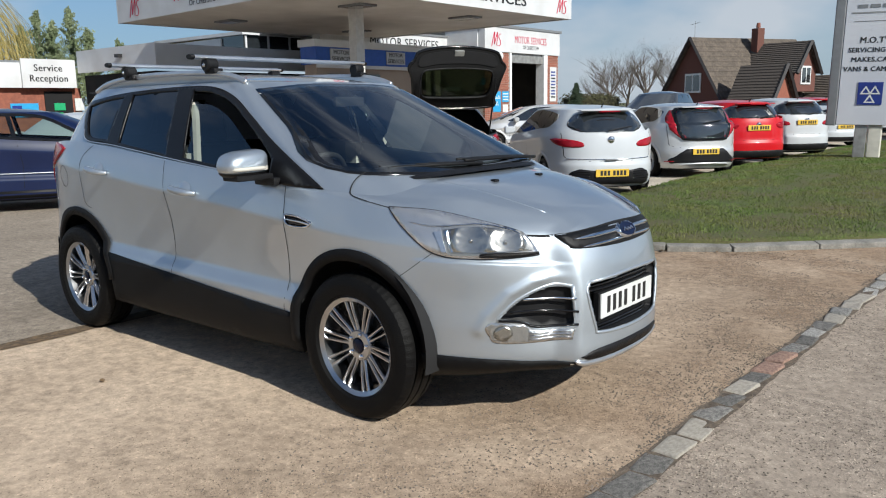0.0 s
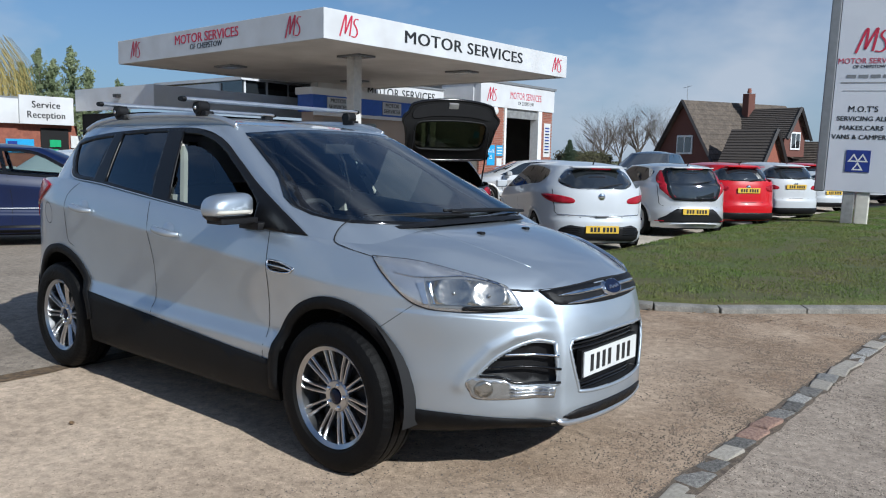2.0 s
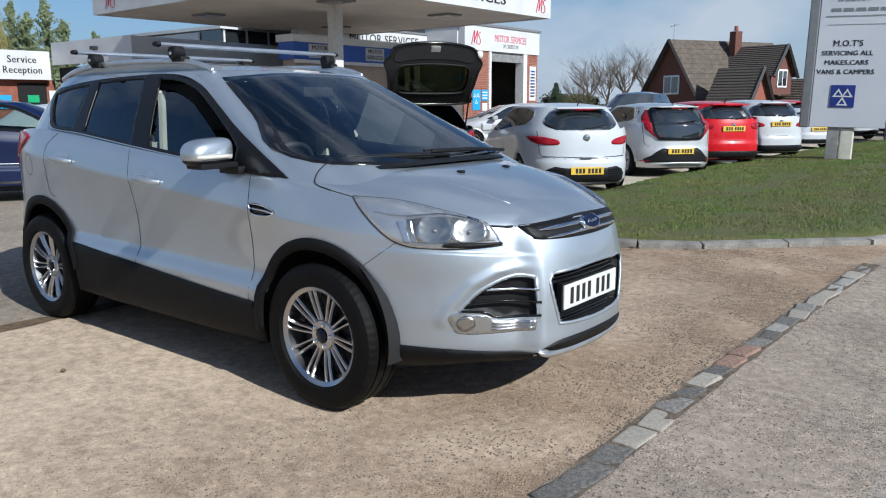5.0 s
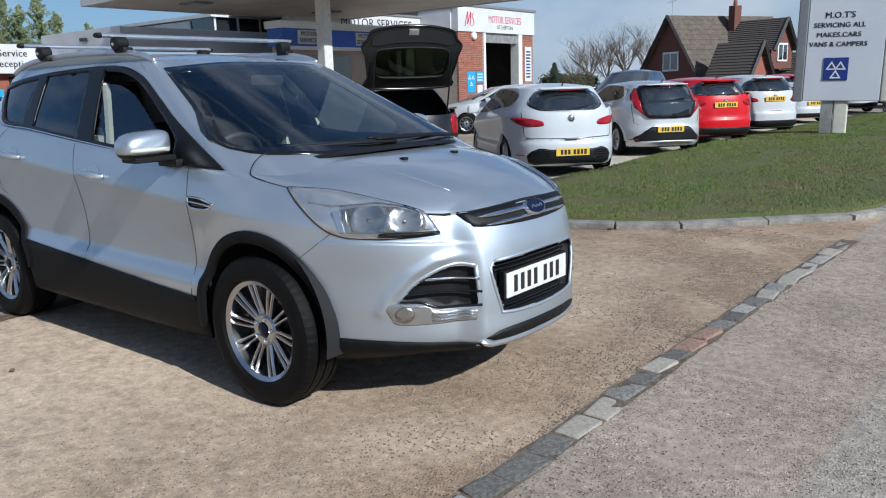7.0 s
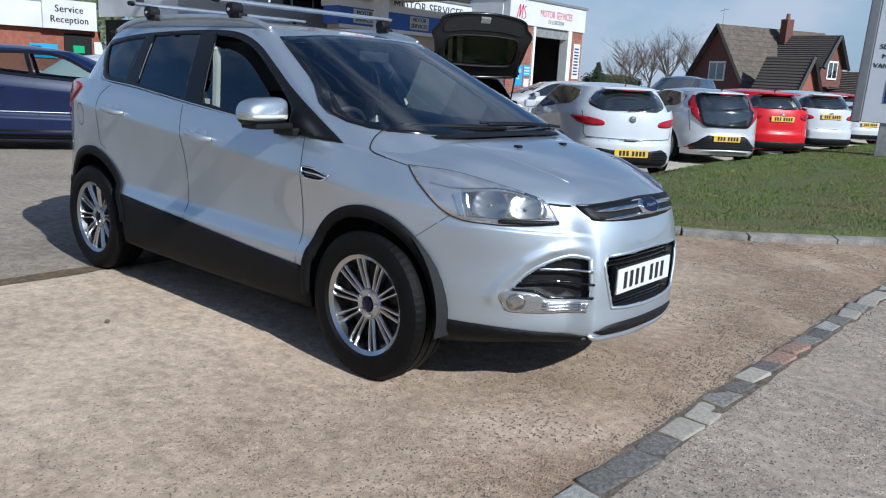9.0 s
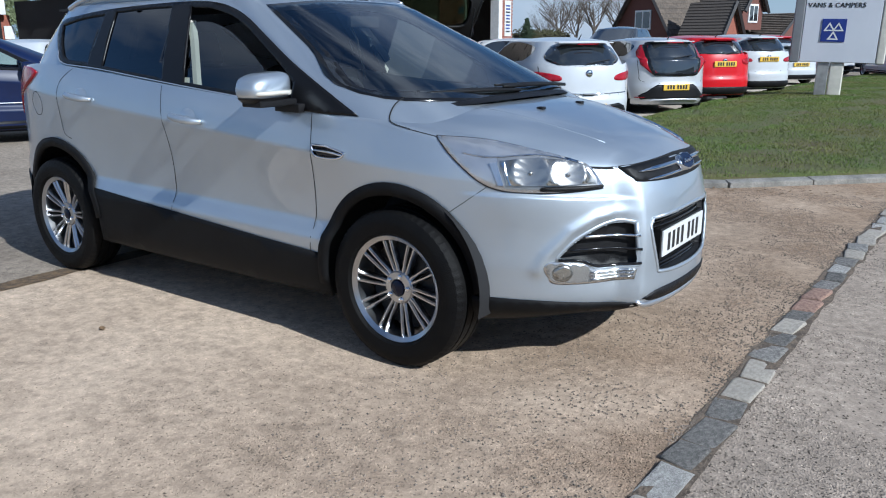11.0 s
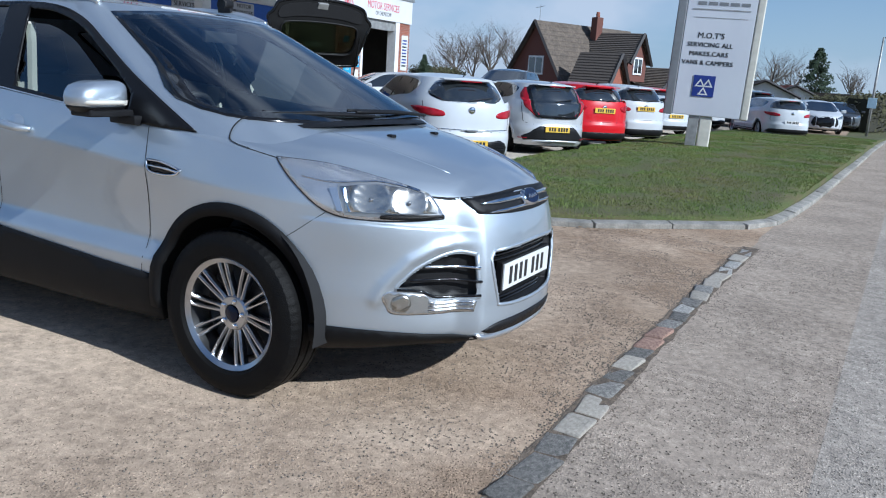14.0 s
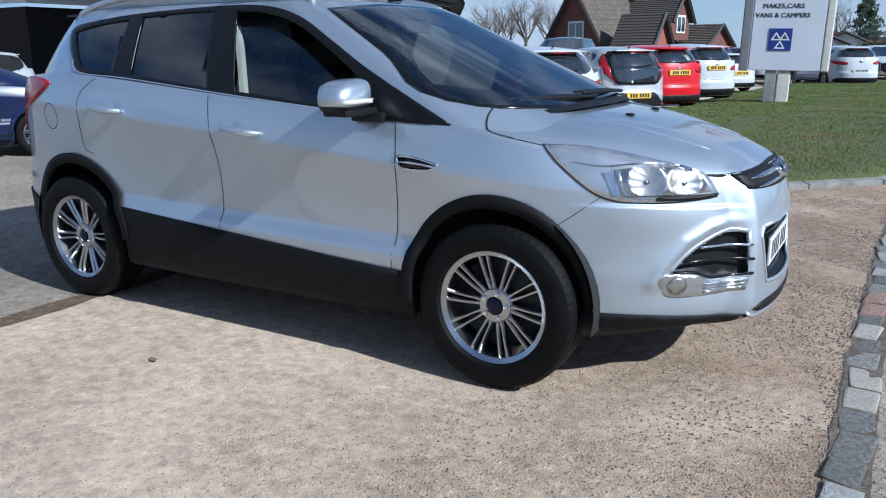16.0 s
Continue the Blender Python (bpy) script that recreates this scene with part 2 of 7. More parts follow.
SEAT = mat("seat_cloth", (0.05, 0.052, 0.056), 0.9, bump=0.4, bump_scale=220)
TRIM_IN = mat("cabin_plastic", (0.022, 0.022, 0.024), 0.6)
CREAM = mat("cream_trim", (0.55, 0.53, 0.47), 0.7)
WS_GLASS = glass("windscreen_glass", (0.70, 0.81, 0.80), 1.0, 2.25)
CLEAR_GLASS = glass("clear_car_glass", (0.66, 0.74, 0.70), 1.0, 1.45)
TINT_GLASS = glass("privacy_glass", (0.03, 0.034, 0.04), 1.0, 1.8)
CAR_GLASS = glass("car_glass", (0.42, 0.48, 0.47), 1.0, 1.75)
LENS = glass("lamp_lens", (0.93, 0.94, 0.95), 1.0, 1.35)
PANE = mat("dark_pane", (0.02, 0.024, 0.028), 0.04, spec=0.8, coat=1.0)
RED_LENS = mat("red_lens", (0.36, 0.010, 0.022), 0.22, coat=0.15, spec=0.3, col2=(0.24, 0.006, 0.014))
REFLECTOR = mat("lamp_reflector", (0.56, 0.535, 0.485), 0.22, 0.95)
HOUSING = mat("lamp_housing", (0.45, 0.45, 0.45), 0.28, 0.75)
FOG_BASE = mat("fog_base", (0.56, 0.56, 0.55), 0.2, 0.85)
LAMP_BEZEL = mat("lamp_bezel", (0.60, 0.61, 0.63), 0.24, 0.75, col2=(0.53, 0.54, 0.56), scale=20)
PLATE_WHITE = mat("plate_white", (0.66, 0.67, 0.66), 0.35)
PLATE_YELLOW = mat("plate_yellow", (0.72, 0.47, 0.06), 0.35)
INK = mat("black_ink", (0.015, 0.015, 0.016), 0.5)
INK_RED = mat("red_ink", (0.52, 0.03, 0.07), 0.5)
BLUE_OVAL = mat("blue_enamel", (0.004, 0.008, 0.03), 0.2, spec=0.3)
WHITE_CAR = paint("white_paint", (0.51, 0.535, 0.56))
RED_CAR = paint("red_paint", (0.50, 0.006, 0.012))
BLUE_CAR = mat("blue_paint", (0.005, 0.012, 0.050), 0.3, 0.0, (0.004, 0.010, 0.042), scale=3.0, coat=0.5, spec=0.3)
BLACK_CAR = paint("black_paint", (0.012, 0.012, 0.014))
GREY_CAR = paint("grey_paint", (0.58, 0.59, 0.60), 0.4)
DARK_CAR = paint("dark_grey_paint", (0.05, 0.055, 0.06), 0.4)
FASCIA = mat("white_fascia", (0.61, 0.62, 0.63), 0.45, col2=(0.54, 0.54, 0.54), scale=1.2)
SOFFIT = mat("soffit", (0.62, 0.60, 0.57), 0.7, col2=(0.52, 0.50, 0.47), scale=0.9)
RENDER_GREY = mat("grey_render", (0.62, 0.63, 0.64), 0.8, col2=(0.54, 0.55, 0.56), scale=0.8)
SIGN_BLUE = mat("sign_blue", (0.02, 0.09, 0.42), 0.5)
MOT_BLUE = mat("deep_blue", (0.015, 0.035, 0.22), 0.45)
SIGN_PANEL = mat("sign_panel", (0.60, 0.62, 0.66), 0.4, col2=(0.54, 0.56, 0.61), scale=0.8)
SIGN_FRAME = mat("sign_frame", (0.22, 0.23, 0.24), 0.45, 0.2)
SIGN_CREAM = mat("sign_edge", (0.62, 0.60, 0.52), 0.5)
GALV = mat("galvanised", (0.40, 0.40, 0.39), 0.5, 0.5, col2=(0.28, 0.28, 0.27), scale=5)
BRICK = mat("brick_red", (0.30, 0.105, 0.065), 0.85, col2=(0.22, 0.075, 0.05), vary=0.22, bump=0.4, bump_scale=70)
MORTAR = mat("mortar", (0.36, 0.33, 0.29), 0.9, bump=0.3)
HOUSE_BRICK = mat("house_brick", (0.15, 0.062, 0.046), 0.9, col2=(0.11, 0.045, 0.035), scale=14, fine=0.25, bump_scale=18, stretch=(1, 1, 3))
ROOF_TILE = mat("roof_tile", (0.128, 0.102, 0.080), 0.9, col2=(0.086, 0.070, 0.056), scale=2.6, vary=0.1, fine=0.25, bump_scale=7)
ROOF_DARK = mat("roof_tile_dark", (0.075, 0.062, 0.052), 0.9, vary=0.15)
GRASS = mat("grass_soil", (0.066, 0.084, 0.021), 0.95, col2=(0.092, 0.078, 0.034), scale=1.1, bump=0.8, bump_scale=45, fine=0.35)
BLADE = mat("grass_blade", (0.096, 0.162, 0.022), 0.7, col2=(0.145, 0.150, 0.038), scale=0.9)
KERB = mat("kerb_concrete", (0.29, 0.275, 0.245), 0.9, col2=(0.17, 0.162, 0.145), scale=5, bump=0.6, bump_scale=70, vary=0.2, fine=0.2)
SETT = mat("granite_sett", (0.245, 0.232, 0.212), 0.8, col2=(0.135, 0.128, 0.118), scale=9, bump=1.0, bump_scale=42, vary=0.35, fine=0.45)
SETT_GREY = mat("grey_sett", (0.36, 0.35, 0.325), 0.85, col2=(0.25, 0.24, 0.225), scale=9, bump=1.0, bump_scale=42, vary=0.2, fine=0.45)
SETT_WARM = mat("warm_sett", (0.42, 0.27, 0.205), 0.85, col2=(0.26, 0.16, 0.12), scale=9, bump=0.7, bump_scale=60)
SETT_PALE = mat("pale_sett", (0.46, 0.415, 0.35), 0.85, col2=(0.34, 0.31, 0.265), scale=9, bump=0.7, bump_scale=60, vary=0.15)
FORECOURT = ground_mat("worn_forecourt", (0.575, 0.452, 0.335), (0.435, 0.336, 0.245), 0.19, 125, 0.72, stain=0.6, patchy=True, dirty=True)
APRON = ground_mat("old_tarmac", (0.330, 0.278, 0.222), (0.240, 0.200, 0.158), 0.22, 120, 0.5, patchy=True)
FOOTWAY = ground_mat("grey_tarmac", (0.385, 0.318, 0.255), (0.300, 0.247, 0.198), 0.32, 125, 0.85, stain=1.2, patchy=True)
ROAD = ground_mat("road_tarmac", (0.405, 0.355, 0.300), (0.320, 0.278, 0.234), 0.30, 120, 0.85, rough=0.75, stain=0.7, patchy=True)
CONCRETE = ground_mat("pale_concrete", (0.52, 0.46, 0.375), (0.42, 0.37, 0.30), 0.15, 90, 0.4, stain=0.8)
BARK = mat("bark", (0.085, 0.07, 0.055), 0.9)
TWIG = mat("twig", (0.13, 0.105, 0.085), 0.9)
FIR = mat("fir_green", (0.028, 0.05, 0.022), 0.85, col2=(0.018, 0.033, 0.015), scale=2)
HEDGE = mat("hedge_green", (0.075, 0.075, 0.03), 0.9, col2=(0.045, 0.042, 0.022), scale=1.5)
WILLOW = mat("willow_yellow", (0.34, 0.27, 0.085), 0.8)
WINDOW_WHITE = mat("white_upvc", (0.75, 0.76, 0.76), 0.4)
GREEN_SIGN = mat("green_sign", (0.02, 0.35, 0.14), 0.5)
CYAN_SIGN = mat("cyan_sign", (0.03, 0.32, 0.62), 0.5)
POST_RED = mat("pillar_box_red", (0.45, 0.015, 0.02), 0.4)
# the deep bay's shade is put into the colour of its inner walls
BAY_SHADE = mat("shaded_bay_wall", (0.035, 0.032, 0.030), 0.9, col2=(0.02, 0.019, 0.018), scale=1.5)


# ---- mesh helpers ----
def finish(bm, name, material, parent=None, label="", smooth=False, m=None):
    me = bpy.data.meshes.new(name)
    bmesh.ops.recalc_face_normals(bm, faces=bm.faces[:])
    if smooth:
        for f in bm.faces:
            f.smooth = True
    bm.to_mesh(me)
    bm.free()
    me.materials.append(material)
    if smooth == "edges":
        me.set_sharp_from_angle(angle=radians(32))
    ob = new(name, me)
    if parent:
        ob.parent = parent
    if m is not None:
        ob.matrix_basis = m
    if label:
        ob["label"] = label
    return ob


def part(name, bm, material, parent, label="", smooth=False, m=None):
    return finish(bm, name, material, parent, label, smooth, m)


def thing(name, m, label, category, group="", kind=""):
    ob = new(name)
    ob.matrix_basis = m
    return tagged(ob, label, category, group, kind)


def box(lo, hi, bevel=0.0, seg=1, bm=None):
    bm = bm or bmesh.new()
    r = bmesh.ops.create_cube(bm, size=1.0)
    c = [(a + b) / 2 for a, b in zip(lo, hi)]
    s = [abs(b - a) for a, b in zip(lo, hi)]
    for v in r["verts"]:
        v.co = Vector((v.co.x * s[0] + c[0], v.co.y * s[1] + c[1], v.co.z * s[2] + c[2]))
    if bevel:
        es = list({e for v in r["verts"] for e in v.link_edges})
        bmesh.ops.bevel(bm, geom=es, offset=bevel, segments=seg, affect="EDGES", profile=0.7)
    return bm


def tube(points, radius, sides=8, bm=None, cap=True, flat=1.0):
    """A tube through points; radius one number or one for each point."""
    bm = bm or bmesh.new()
    pts = [Vector(p) for p in points]
    rings = []
    ref = Vector((0, 0, 1))
    for i, p in enumerate(pts):
        d = (pts[min(i + 1, len(pts) - 1)] - pts[max(i - 1, 0)]).normalized()
        side = d.cross(ref)
        if side.length < 1e-3:
            side = d.cross(Vector((1, 0, 0)))
        side.normalize()
        up = side.cross(d).normalized()
        r = radius[i] if hasattr(radius, "__len__") else radius
        rings.append([bm.verts.new(p + side * math.cos(a) * r + up * math.sin(a) * r * flat) for a in (2 * math.pi * k / sides for k in range(sides))])
    for a, b in zip(rings, rings[1:]):
        for k in range(sides):
            bm.faces.new((a[k], a[(k + 1) % sides], b[(k + 1) % sides], b[k]))
    if cap:
        bm.faces.new(rings[0][::-1])
        bm.faces.new(rings[-1])
    return bm


def lathe(profile, axis="y", seg=48, bm=None):
    """Turn (radius, along) pairs round the axis."""
    bm = bm or bmesh.new()
    rings = []
    for r, h in profile:
        ring = []
        for k in range(seg):
            a = 2 * math.pi * k / seg
            c, s = r * math.cos(a), r * math.sin(a)
            ring.append(bm.verts.new((c, h, s) if axis == "y" else (c, s, h) if axis == "z" else (h, c, s)))
        rings.append(ring)
    for a, b in zip(rings, rings[1:]):
        for k in range(seg):
            bm.faces.new((a[k], a[(k + 1) % seg], b[(k + 1) % seg], b[k]))
    return bm


def slab(poly, z0, z1, bm=None):
    """An upright prism over a polygon in plan."""
    bm = bm or bmesh.new()
    lo = [bm.verts.new((x, y, z0)) for x, y in poly]
    hi = [bm.verts.new((x, y, z1)) for x, y in poly]
    n = len(poly)
    for k in range(n):
        bm.faces.new((lo[k], lo[(k + 1) % n], hi[(k + 1) % n], hi[k]))
    bm.faces.new(lo[::-1])
    bm.faces.new(hi)
    return bm


def letters(text, height, material, parent, m, bold=0.0, spacing=1.0, width=None, align="CENTER", name="lettering"):
    """Flat lettering with a little depth, standing in its own xz plane and facing -y."""
    cu = bpy.data.curves.new(name, "FONT")
    cu.body = text
    cu.size = height / 0.7
    cu.align_x = align
    cu.align_y = "CENTER"
    cu.extrude = 0.002
    cu.offset = 0.0
    cu.space_character = spacing
    cu.resolution_u = 3
    tmp = bpy.data.objects.new(name, cu)
    scene.collection.objects.link(tmp)
    bpy.context.view_layer.update()
    me = bpy.data.meshes.new_from_object(tmp.evaluated_get(bpy.context.evaluated_depsgraph_get()))
    bpy.data.objects.remove(tmp)
    me.transform(pose(0, 0, 0, 90, 0, 0))
    if width and len(me.vertices):
        xs = [v.co.x for v in me.vertices]
        me.transform(Matrix.Diagonal((width / (max(xs) - min(xs)), 1, 1, 1)))
    if bold:
        # heavier strokes: the same letters laid side by side
        tb_ = bmesh.new()
        for k, dx in enumerate((0.0, -bold * 0.9, bold * 0.9)):
            old = len(tb_.verts)
            tb_.from_mesh(me)
            tb_.verts.ensure_lookup_table()
            for v in tb_.verts[old:]:
                v.co += Vector((dx, 0.0006 * k, 0))
        tb_.to_mesh(me)
        tb_.free()
    # each word is a part of its own
    whole = bmesh.new()
    whole.from_mesh(me)
    bpy.data.meshes.remove(me)
    spans = sorted((min(v.co.x for v in f.verts), max(v.co.x for v in f.verts)) for f in whole.faces)
    cuts, reach = [], spans[0][1]
    for x0, x1 in spans:
        if x0 - reach > height * 0.28 * (1.0 if " " in text else 99.0):
            cuts.append((x0 + reach) / 2)
        reach = max(reach, x1)
    edges = [-1e9, *cuts, 1e9]
    for x0, x1 in zip(edges, edges[1:]):
        word = whole.copy()
        bmesh.ops.delete(word, geom=[v for v in word.verts if not x0 < v.co.x < x1], context="VERTS")
        wm = bpy.data.meshes.new(name)
        word.to_mesh(wm)
        word.free()
        wm.materials.append(material)
        ob = new(name, wm)
        ob.parent = parent
        ob.matrix_basis = m
    whole.free()
    return ob


def smooth_loop(pts, n=6, closed=True, sharp=()):
    """Catmull-Rom through points; indices in sharp stay corners."""
    out = []
    c = len(pts)
    dim = len(pts[0])
    for i in range(c if closed else c - 1):
        p1, p2 = pts[i], pts[(i + 1) % c]
        p0 = pts[i - 1] if closed or i else p1
        p3 = pts[(i + 2) % c] if closed or i + 2 < c else p2
        if i in sharp:
            p0 = tuple(2 * a - b for a, b in zip(p1, p2))
        if (i + 1) % c in sharp:
            p3 = tuple(2 * b - a for a, b in zip(p1, p2))
        for k in range(n):
            t = k / n
            out.append(tuple(0.5 * (2 * p1[d] + (p2[d] - p0[d]) * t + (2 * p0[d] - 5 * p1[d] + 4 * p2[d] - p3[d]) * t * t + (3 * p1[d] - p0[d] - 3 * p2[d] + p3[d]) * t ** 3) for d in range(dim)))
    if not closed:
        out.append(tuple(pts[-1]))
    return out


def inside(p, poly):
    x, y = p
    hit = False
    j = len(poly) - 1
    for i in range(len(poly)):
        if (poly[i][1] > y) != (poly[j][1] > y) and x < (poly[j][0] - poly[i][0]) * (y - poly[i][1]) / (poly[j][1] - poly[i][1]) + poly[i][0]:
            hit = not hit
        j = i
    return hit


def shrink(poly, d):
    """The polygon with its outline moved inwards by d."""
    c = len(poly)
    area = sum(poly[i - 1][0] * poly[i][1] - poly[i][0] * poly[i - 1][1] for i in range(c))
    s = 1 if area > 0 else -1
    out = []
    for i in range(c):
        a, b = Vector(poly[i - 1]), Vector(poly[(i + 1) % c])
        t = (b - a)
        if t.length < 1e-9:
            out.append(tuple(poly[i]))
            continue
        t.normalize()
        out.append((poly[i][0] - s * t.y * d, poly[i][1] + s * t.x * d))
    return out


# ---- a car's skin ----
from mathutils.bvhtree import BVHTree
from mathutils.geometry import delaunay_2d_cdt


def curve(x, table):
    """A smooth curve through (x, value) pairs, in falling or rising x."""
    t = sorted(table)
    if x <= t[0][0]:
        return t[0][1]
    for i in range(len(t) - 1):
        if x <= t[i + 1][0]:
            (x0, a), (x1, b) = t[i], t[i + 1]
            m0 = (b - t[i - 1][1]) / (x1 - t[i - 1][0]) if i else (b - a) / (x1 - x0)
            m1 = (t[i + 2][1] - a) / (t[i + 2][0] - x0) if i + 2 < len(t) else (b - a) / (x1 - x0)
            h = x1 - x0
            u = (x - x0) / h
            return (2 * u ** 3 - 3 * u * u + 1) * a + (u ** 3 - 2 * u * u + u) * h * m0 + (3 * u * u - 2 * u ** 3) * b + (u ** 3 - u * u) * h * m1
    return t[-1][1]


R2 = math.sqrt(0.5)
TOP_EDGE = [(2.3, 0.885), (2.15, 0.888), (2.05, 0.908), (1.91, 0.948), (1.74, 0.983), (1.55, 1.008), (1.3, 1.05), (1.05, 1.075), (0.85, 1.09), (-0.1, 1.165), (-0.9, 1.235), (-1.4, 1.265), (-1.8, 1.25), (-2.25, 1.20)]
NOSE_IN = [(0.15, 0.40), (0.225, 0.25), (0.25, 0.16), (0.285, 0.05), (0.32, 0.006), (0.45, 0.0), (0.6, 0.0), (0.7, 0.012), (0.8, 0.03), (0.87, 0.05), (0.90, 0.07), (0.95, 0.12)]
NOSE_OUT = [(0.2, 0.02), (0.27, 0.055), (0.4, 0.058), (0.7, 0.056), (0.80, 0.048), (0.86, 0.036), (0.90, 0.020), (0.95, 0.0)]
TAIL_IN = [(0.15, 0.22), (0.24, 0.08), (0.32, 0.01), (0.45, 0.0), (0.62, 0.0), (0.68, 0.03), (0.9, 0.05), (1.1, 0.08), (1.25, 0.12)]
BONNET = [(2.24, 0.897), (2.1, 0.966), (1.95, 1.014), (1.67, 1.084), (1.4, 1.122), (1.2, 1.14), (0.8, 1.15)]
ROOF = [(0.5, 1.57), (0.28, 1.615), (0.0, 1.655), (-0.5, 1.682), (-1.2, 1.668), (-1.9, 1.612), (-2.1, 1.58)]


def crease(x):
    return 0.906 + (0.88 - max(-1.7, min(1.9, x))) * 0.0825


def side_in(x, z):
    """How far the flank lies inside the widest line, at a height: shoulder, crease, hollow door, lower bulge, sill."""
    zc = crease(x)
    fade = max(0.0, min(1.0, (1.55 - abs(x)) / 0.6))
    if z > zc:
        d = z - zc
        return 0.16 * d + 0.75 * d * d
    hollow = 0.036 * fade
    t = (zc - z) / (zc - 0.63)
    low = 0.556 - 0.02 * (x + 0.2)
    if z > low + 0.06:
        t = (zc - z) / (zc - low - 0.06)
        return hollow * math.sin(min(1.0, t) * math.pi / 2) + 0.004 * t
    if z > low - 0.04:
        t = (low + 0.06 - z) / 0.10
        return (hollow + 0.004) * (1 - t * t * (3 - 2 * t)) + 0.002 * t
    return 0.002 + max(0.0, low - 0.04 - z) * 0.05 + max(0.0, 0.30 - z) * 0.35


def outline(n_front=46, n_side=60, n_rear=30):
    """Steps along half the plan: (kind, parameter) from the nose's middle to the tail's."""
    out = [("f", math.pi / 2 * (k / n_front) ** 1.25) for k in range(n_front)]
    out += [("s", 0.9 - 1.8 * k / n_side) for k in range(n_side)]
    out += [("r", math.pi / 2 * (1 - (k / n_rear) ** 1.6)) for k in range(n_rear + 1)]
    return out


def plan_point(step, z, half=0.912):
    kind, u = step
    if kind == "s":
        x = u
        return x, half - side_in(x, z) + 0.010 * math.exp(-((abs(x) - 1.345) / 0.30) ** 2)
    if kind == "f":
        n, x0, a = 2.5, 0.9, 1.385 - curve(z, NOSE_IN)
        c = abs(math.cos(u)) ** (2 / n)
        s = abs(math.sin(u)) ** (2 / n)
        x = x0 + a * c
        w = half - side_in(x, z) + 0.010 * math.exp(-((x - 1.345) / 0.30) ** 2)
        y = w * s
        # the middle of the bumper stands forward between two upright ridges
        t = max(0.0, min(1.0, (0.462 - y) / 0.085))
        return x + curve(z, NOSE_OUT) * t * t * (3 - 2 * t), y
    n, x0, a = 3.0, -0.9, 1.42 - curve(z, TAIL_IN)
    c = abs(math.cos(u)) ** (2 / n)
    s = abs(math.sin(u)) ** (2 / n)
    x = x0 - a * c
    w = half - 0.02 * ((-0.9 - x) / 1.42) ** 2 - side_in(x, z) + 0.010 * math.exp(-((-x - 1.345) / 0.30) ** 2)
    return x, w * s


def column(step, fine=1):
    """Heights up one column of the lower body."""
    x, _ = plan_point(step, 0.6)
    top, zc = curve(x, TOP_EDGE), crease(x)
    zc = min(zc, top - 0.05)
    n1, n2, n3, n4 = 6 * fine, 8 * fine, 8 * fine, 8 + 2 * (fine - 1)
    hs = [0.225 + 0.235 * k / n1 for k in range(n1)] + [0.46 + 0.22 * k / n2 for k in range(n2)]
    hs += [0.68 + (zc - 0.68) * k / n3 for k in range(n3)] + [zc + (top - zc) * k / n4 for k in range(n4 + 1)]
    return hs


BROW = [(0.88, 0.47), (0.915, 0.535), (1.01, 0.635), (1.12, 0.692), (1.22, 0.708), (1.34, 0.700)]


def mould(p):
    """The ledge under the lamp and the brow over the side grille, pressed outwards from the bumper."""
    if p.x < 1.55 or p.y < 0.36:
        return Vector((0, 0, 0))
    ease = lambda v: max(0.0, min(1.0, v)) ** 2 * (3 - 2 * max(0.0, min(1.0, v)))
    a = (p.x - p.y) * R2
    edge = 0.792 - 0.05 * max(0.0, a - 0.8)
    side_ = ease((p.x - 1.62) / 0.22) * ease((p.y - 0.38) / 0.14)
    up = 0.013 * ease((edge - p.z) / 0.012) * ease((p.z - 0.60) / 0.17) * side_
    d = min(((Vector((a, p.z)) - Vector(u)) - (Vector(w) - Vector(u)) * max(0.0, min(1.0, (Vector((a, p.z)) - Vector(u)).dot(Vector(w) - Vector(u)) / (Vector(w) - Vector(u)).length_squared))).length for u, w in zip(BROW, BROW[1:]))
    up += 0.013 * math.exp(-(d / 0.022) ** 2) * side_
    return Vector((R2 * up, R2 * up, 0))


def lower_body(fine=1):
    bm = bmesh.new()
    steps = outline(120, 90, 64) if fine > 1 else outline()
    cols = []
    for st in steps:
        cols.append([Vector((*plan_point(st, z), z)) for z in column(st, fine)])
    if fine > 1:
        for c in cols:
            for p in c:
                p += mould(p)
    ring = [[Vector((p.x, -p.y, p.z)) for p in c] for c in cols] + [c for c in cols[::-1][1:-1]]
    vs = [[bm.verts.new(p) for p in c] for c in ring]
    n = len(vs)
    for i in range(n):
        a, b = vs[i], vs[(i + 1) % n]
        for k in range(len(a) - 1):
            bm.faces.new((a[k], b[k], b[k + 1], a[k + 1]))
    # bonnet and the shelf inside the belt
    across = 20
    rows = []
    for c in cols:
        e = c[-1]
        if e.x < 0.75:
            break
        zc = max(curve(e.x, BONNET), e.z)
        row = []
        for k in range(across + 1):
            v = -1 + 2 * k / across
            v = math.copysign(abs(v) ** 0.8, v)
            row.append(Vector((e.x, e.y * v, e.z + (zc - e.z) * (1 - abs(v) ** 3.2))))
        rows.append(row)
    grid = [[bm.verts.new(p) for p in r] for r in rows]
    for r, s in zip(grid, grid[1:]):
        for k in range(across):
            if s[k].co.x > 1.20 or k in (0, across - 1):
                bm.faces.new((r[k], r[k + 1], s[k + 1], s[k]))
    bmesh.ops.remove_doubles(bm, verts=bm.verts[:], dist=0.0015)
    bmesh.ops.recalc_face_normals(bm, faces=bm.faces[:])
    return bm


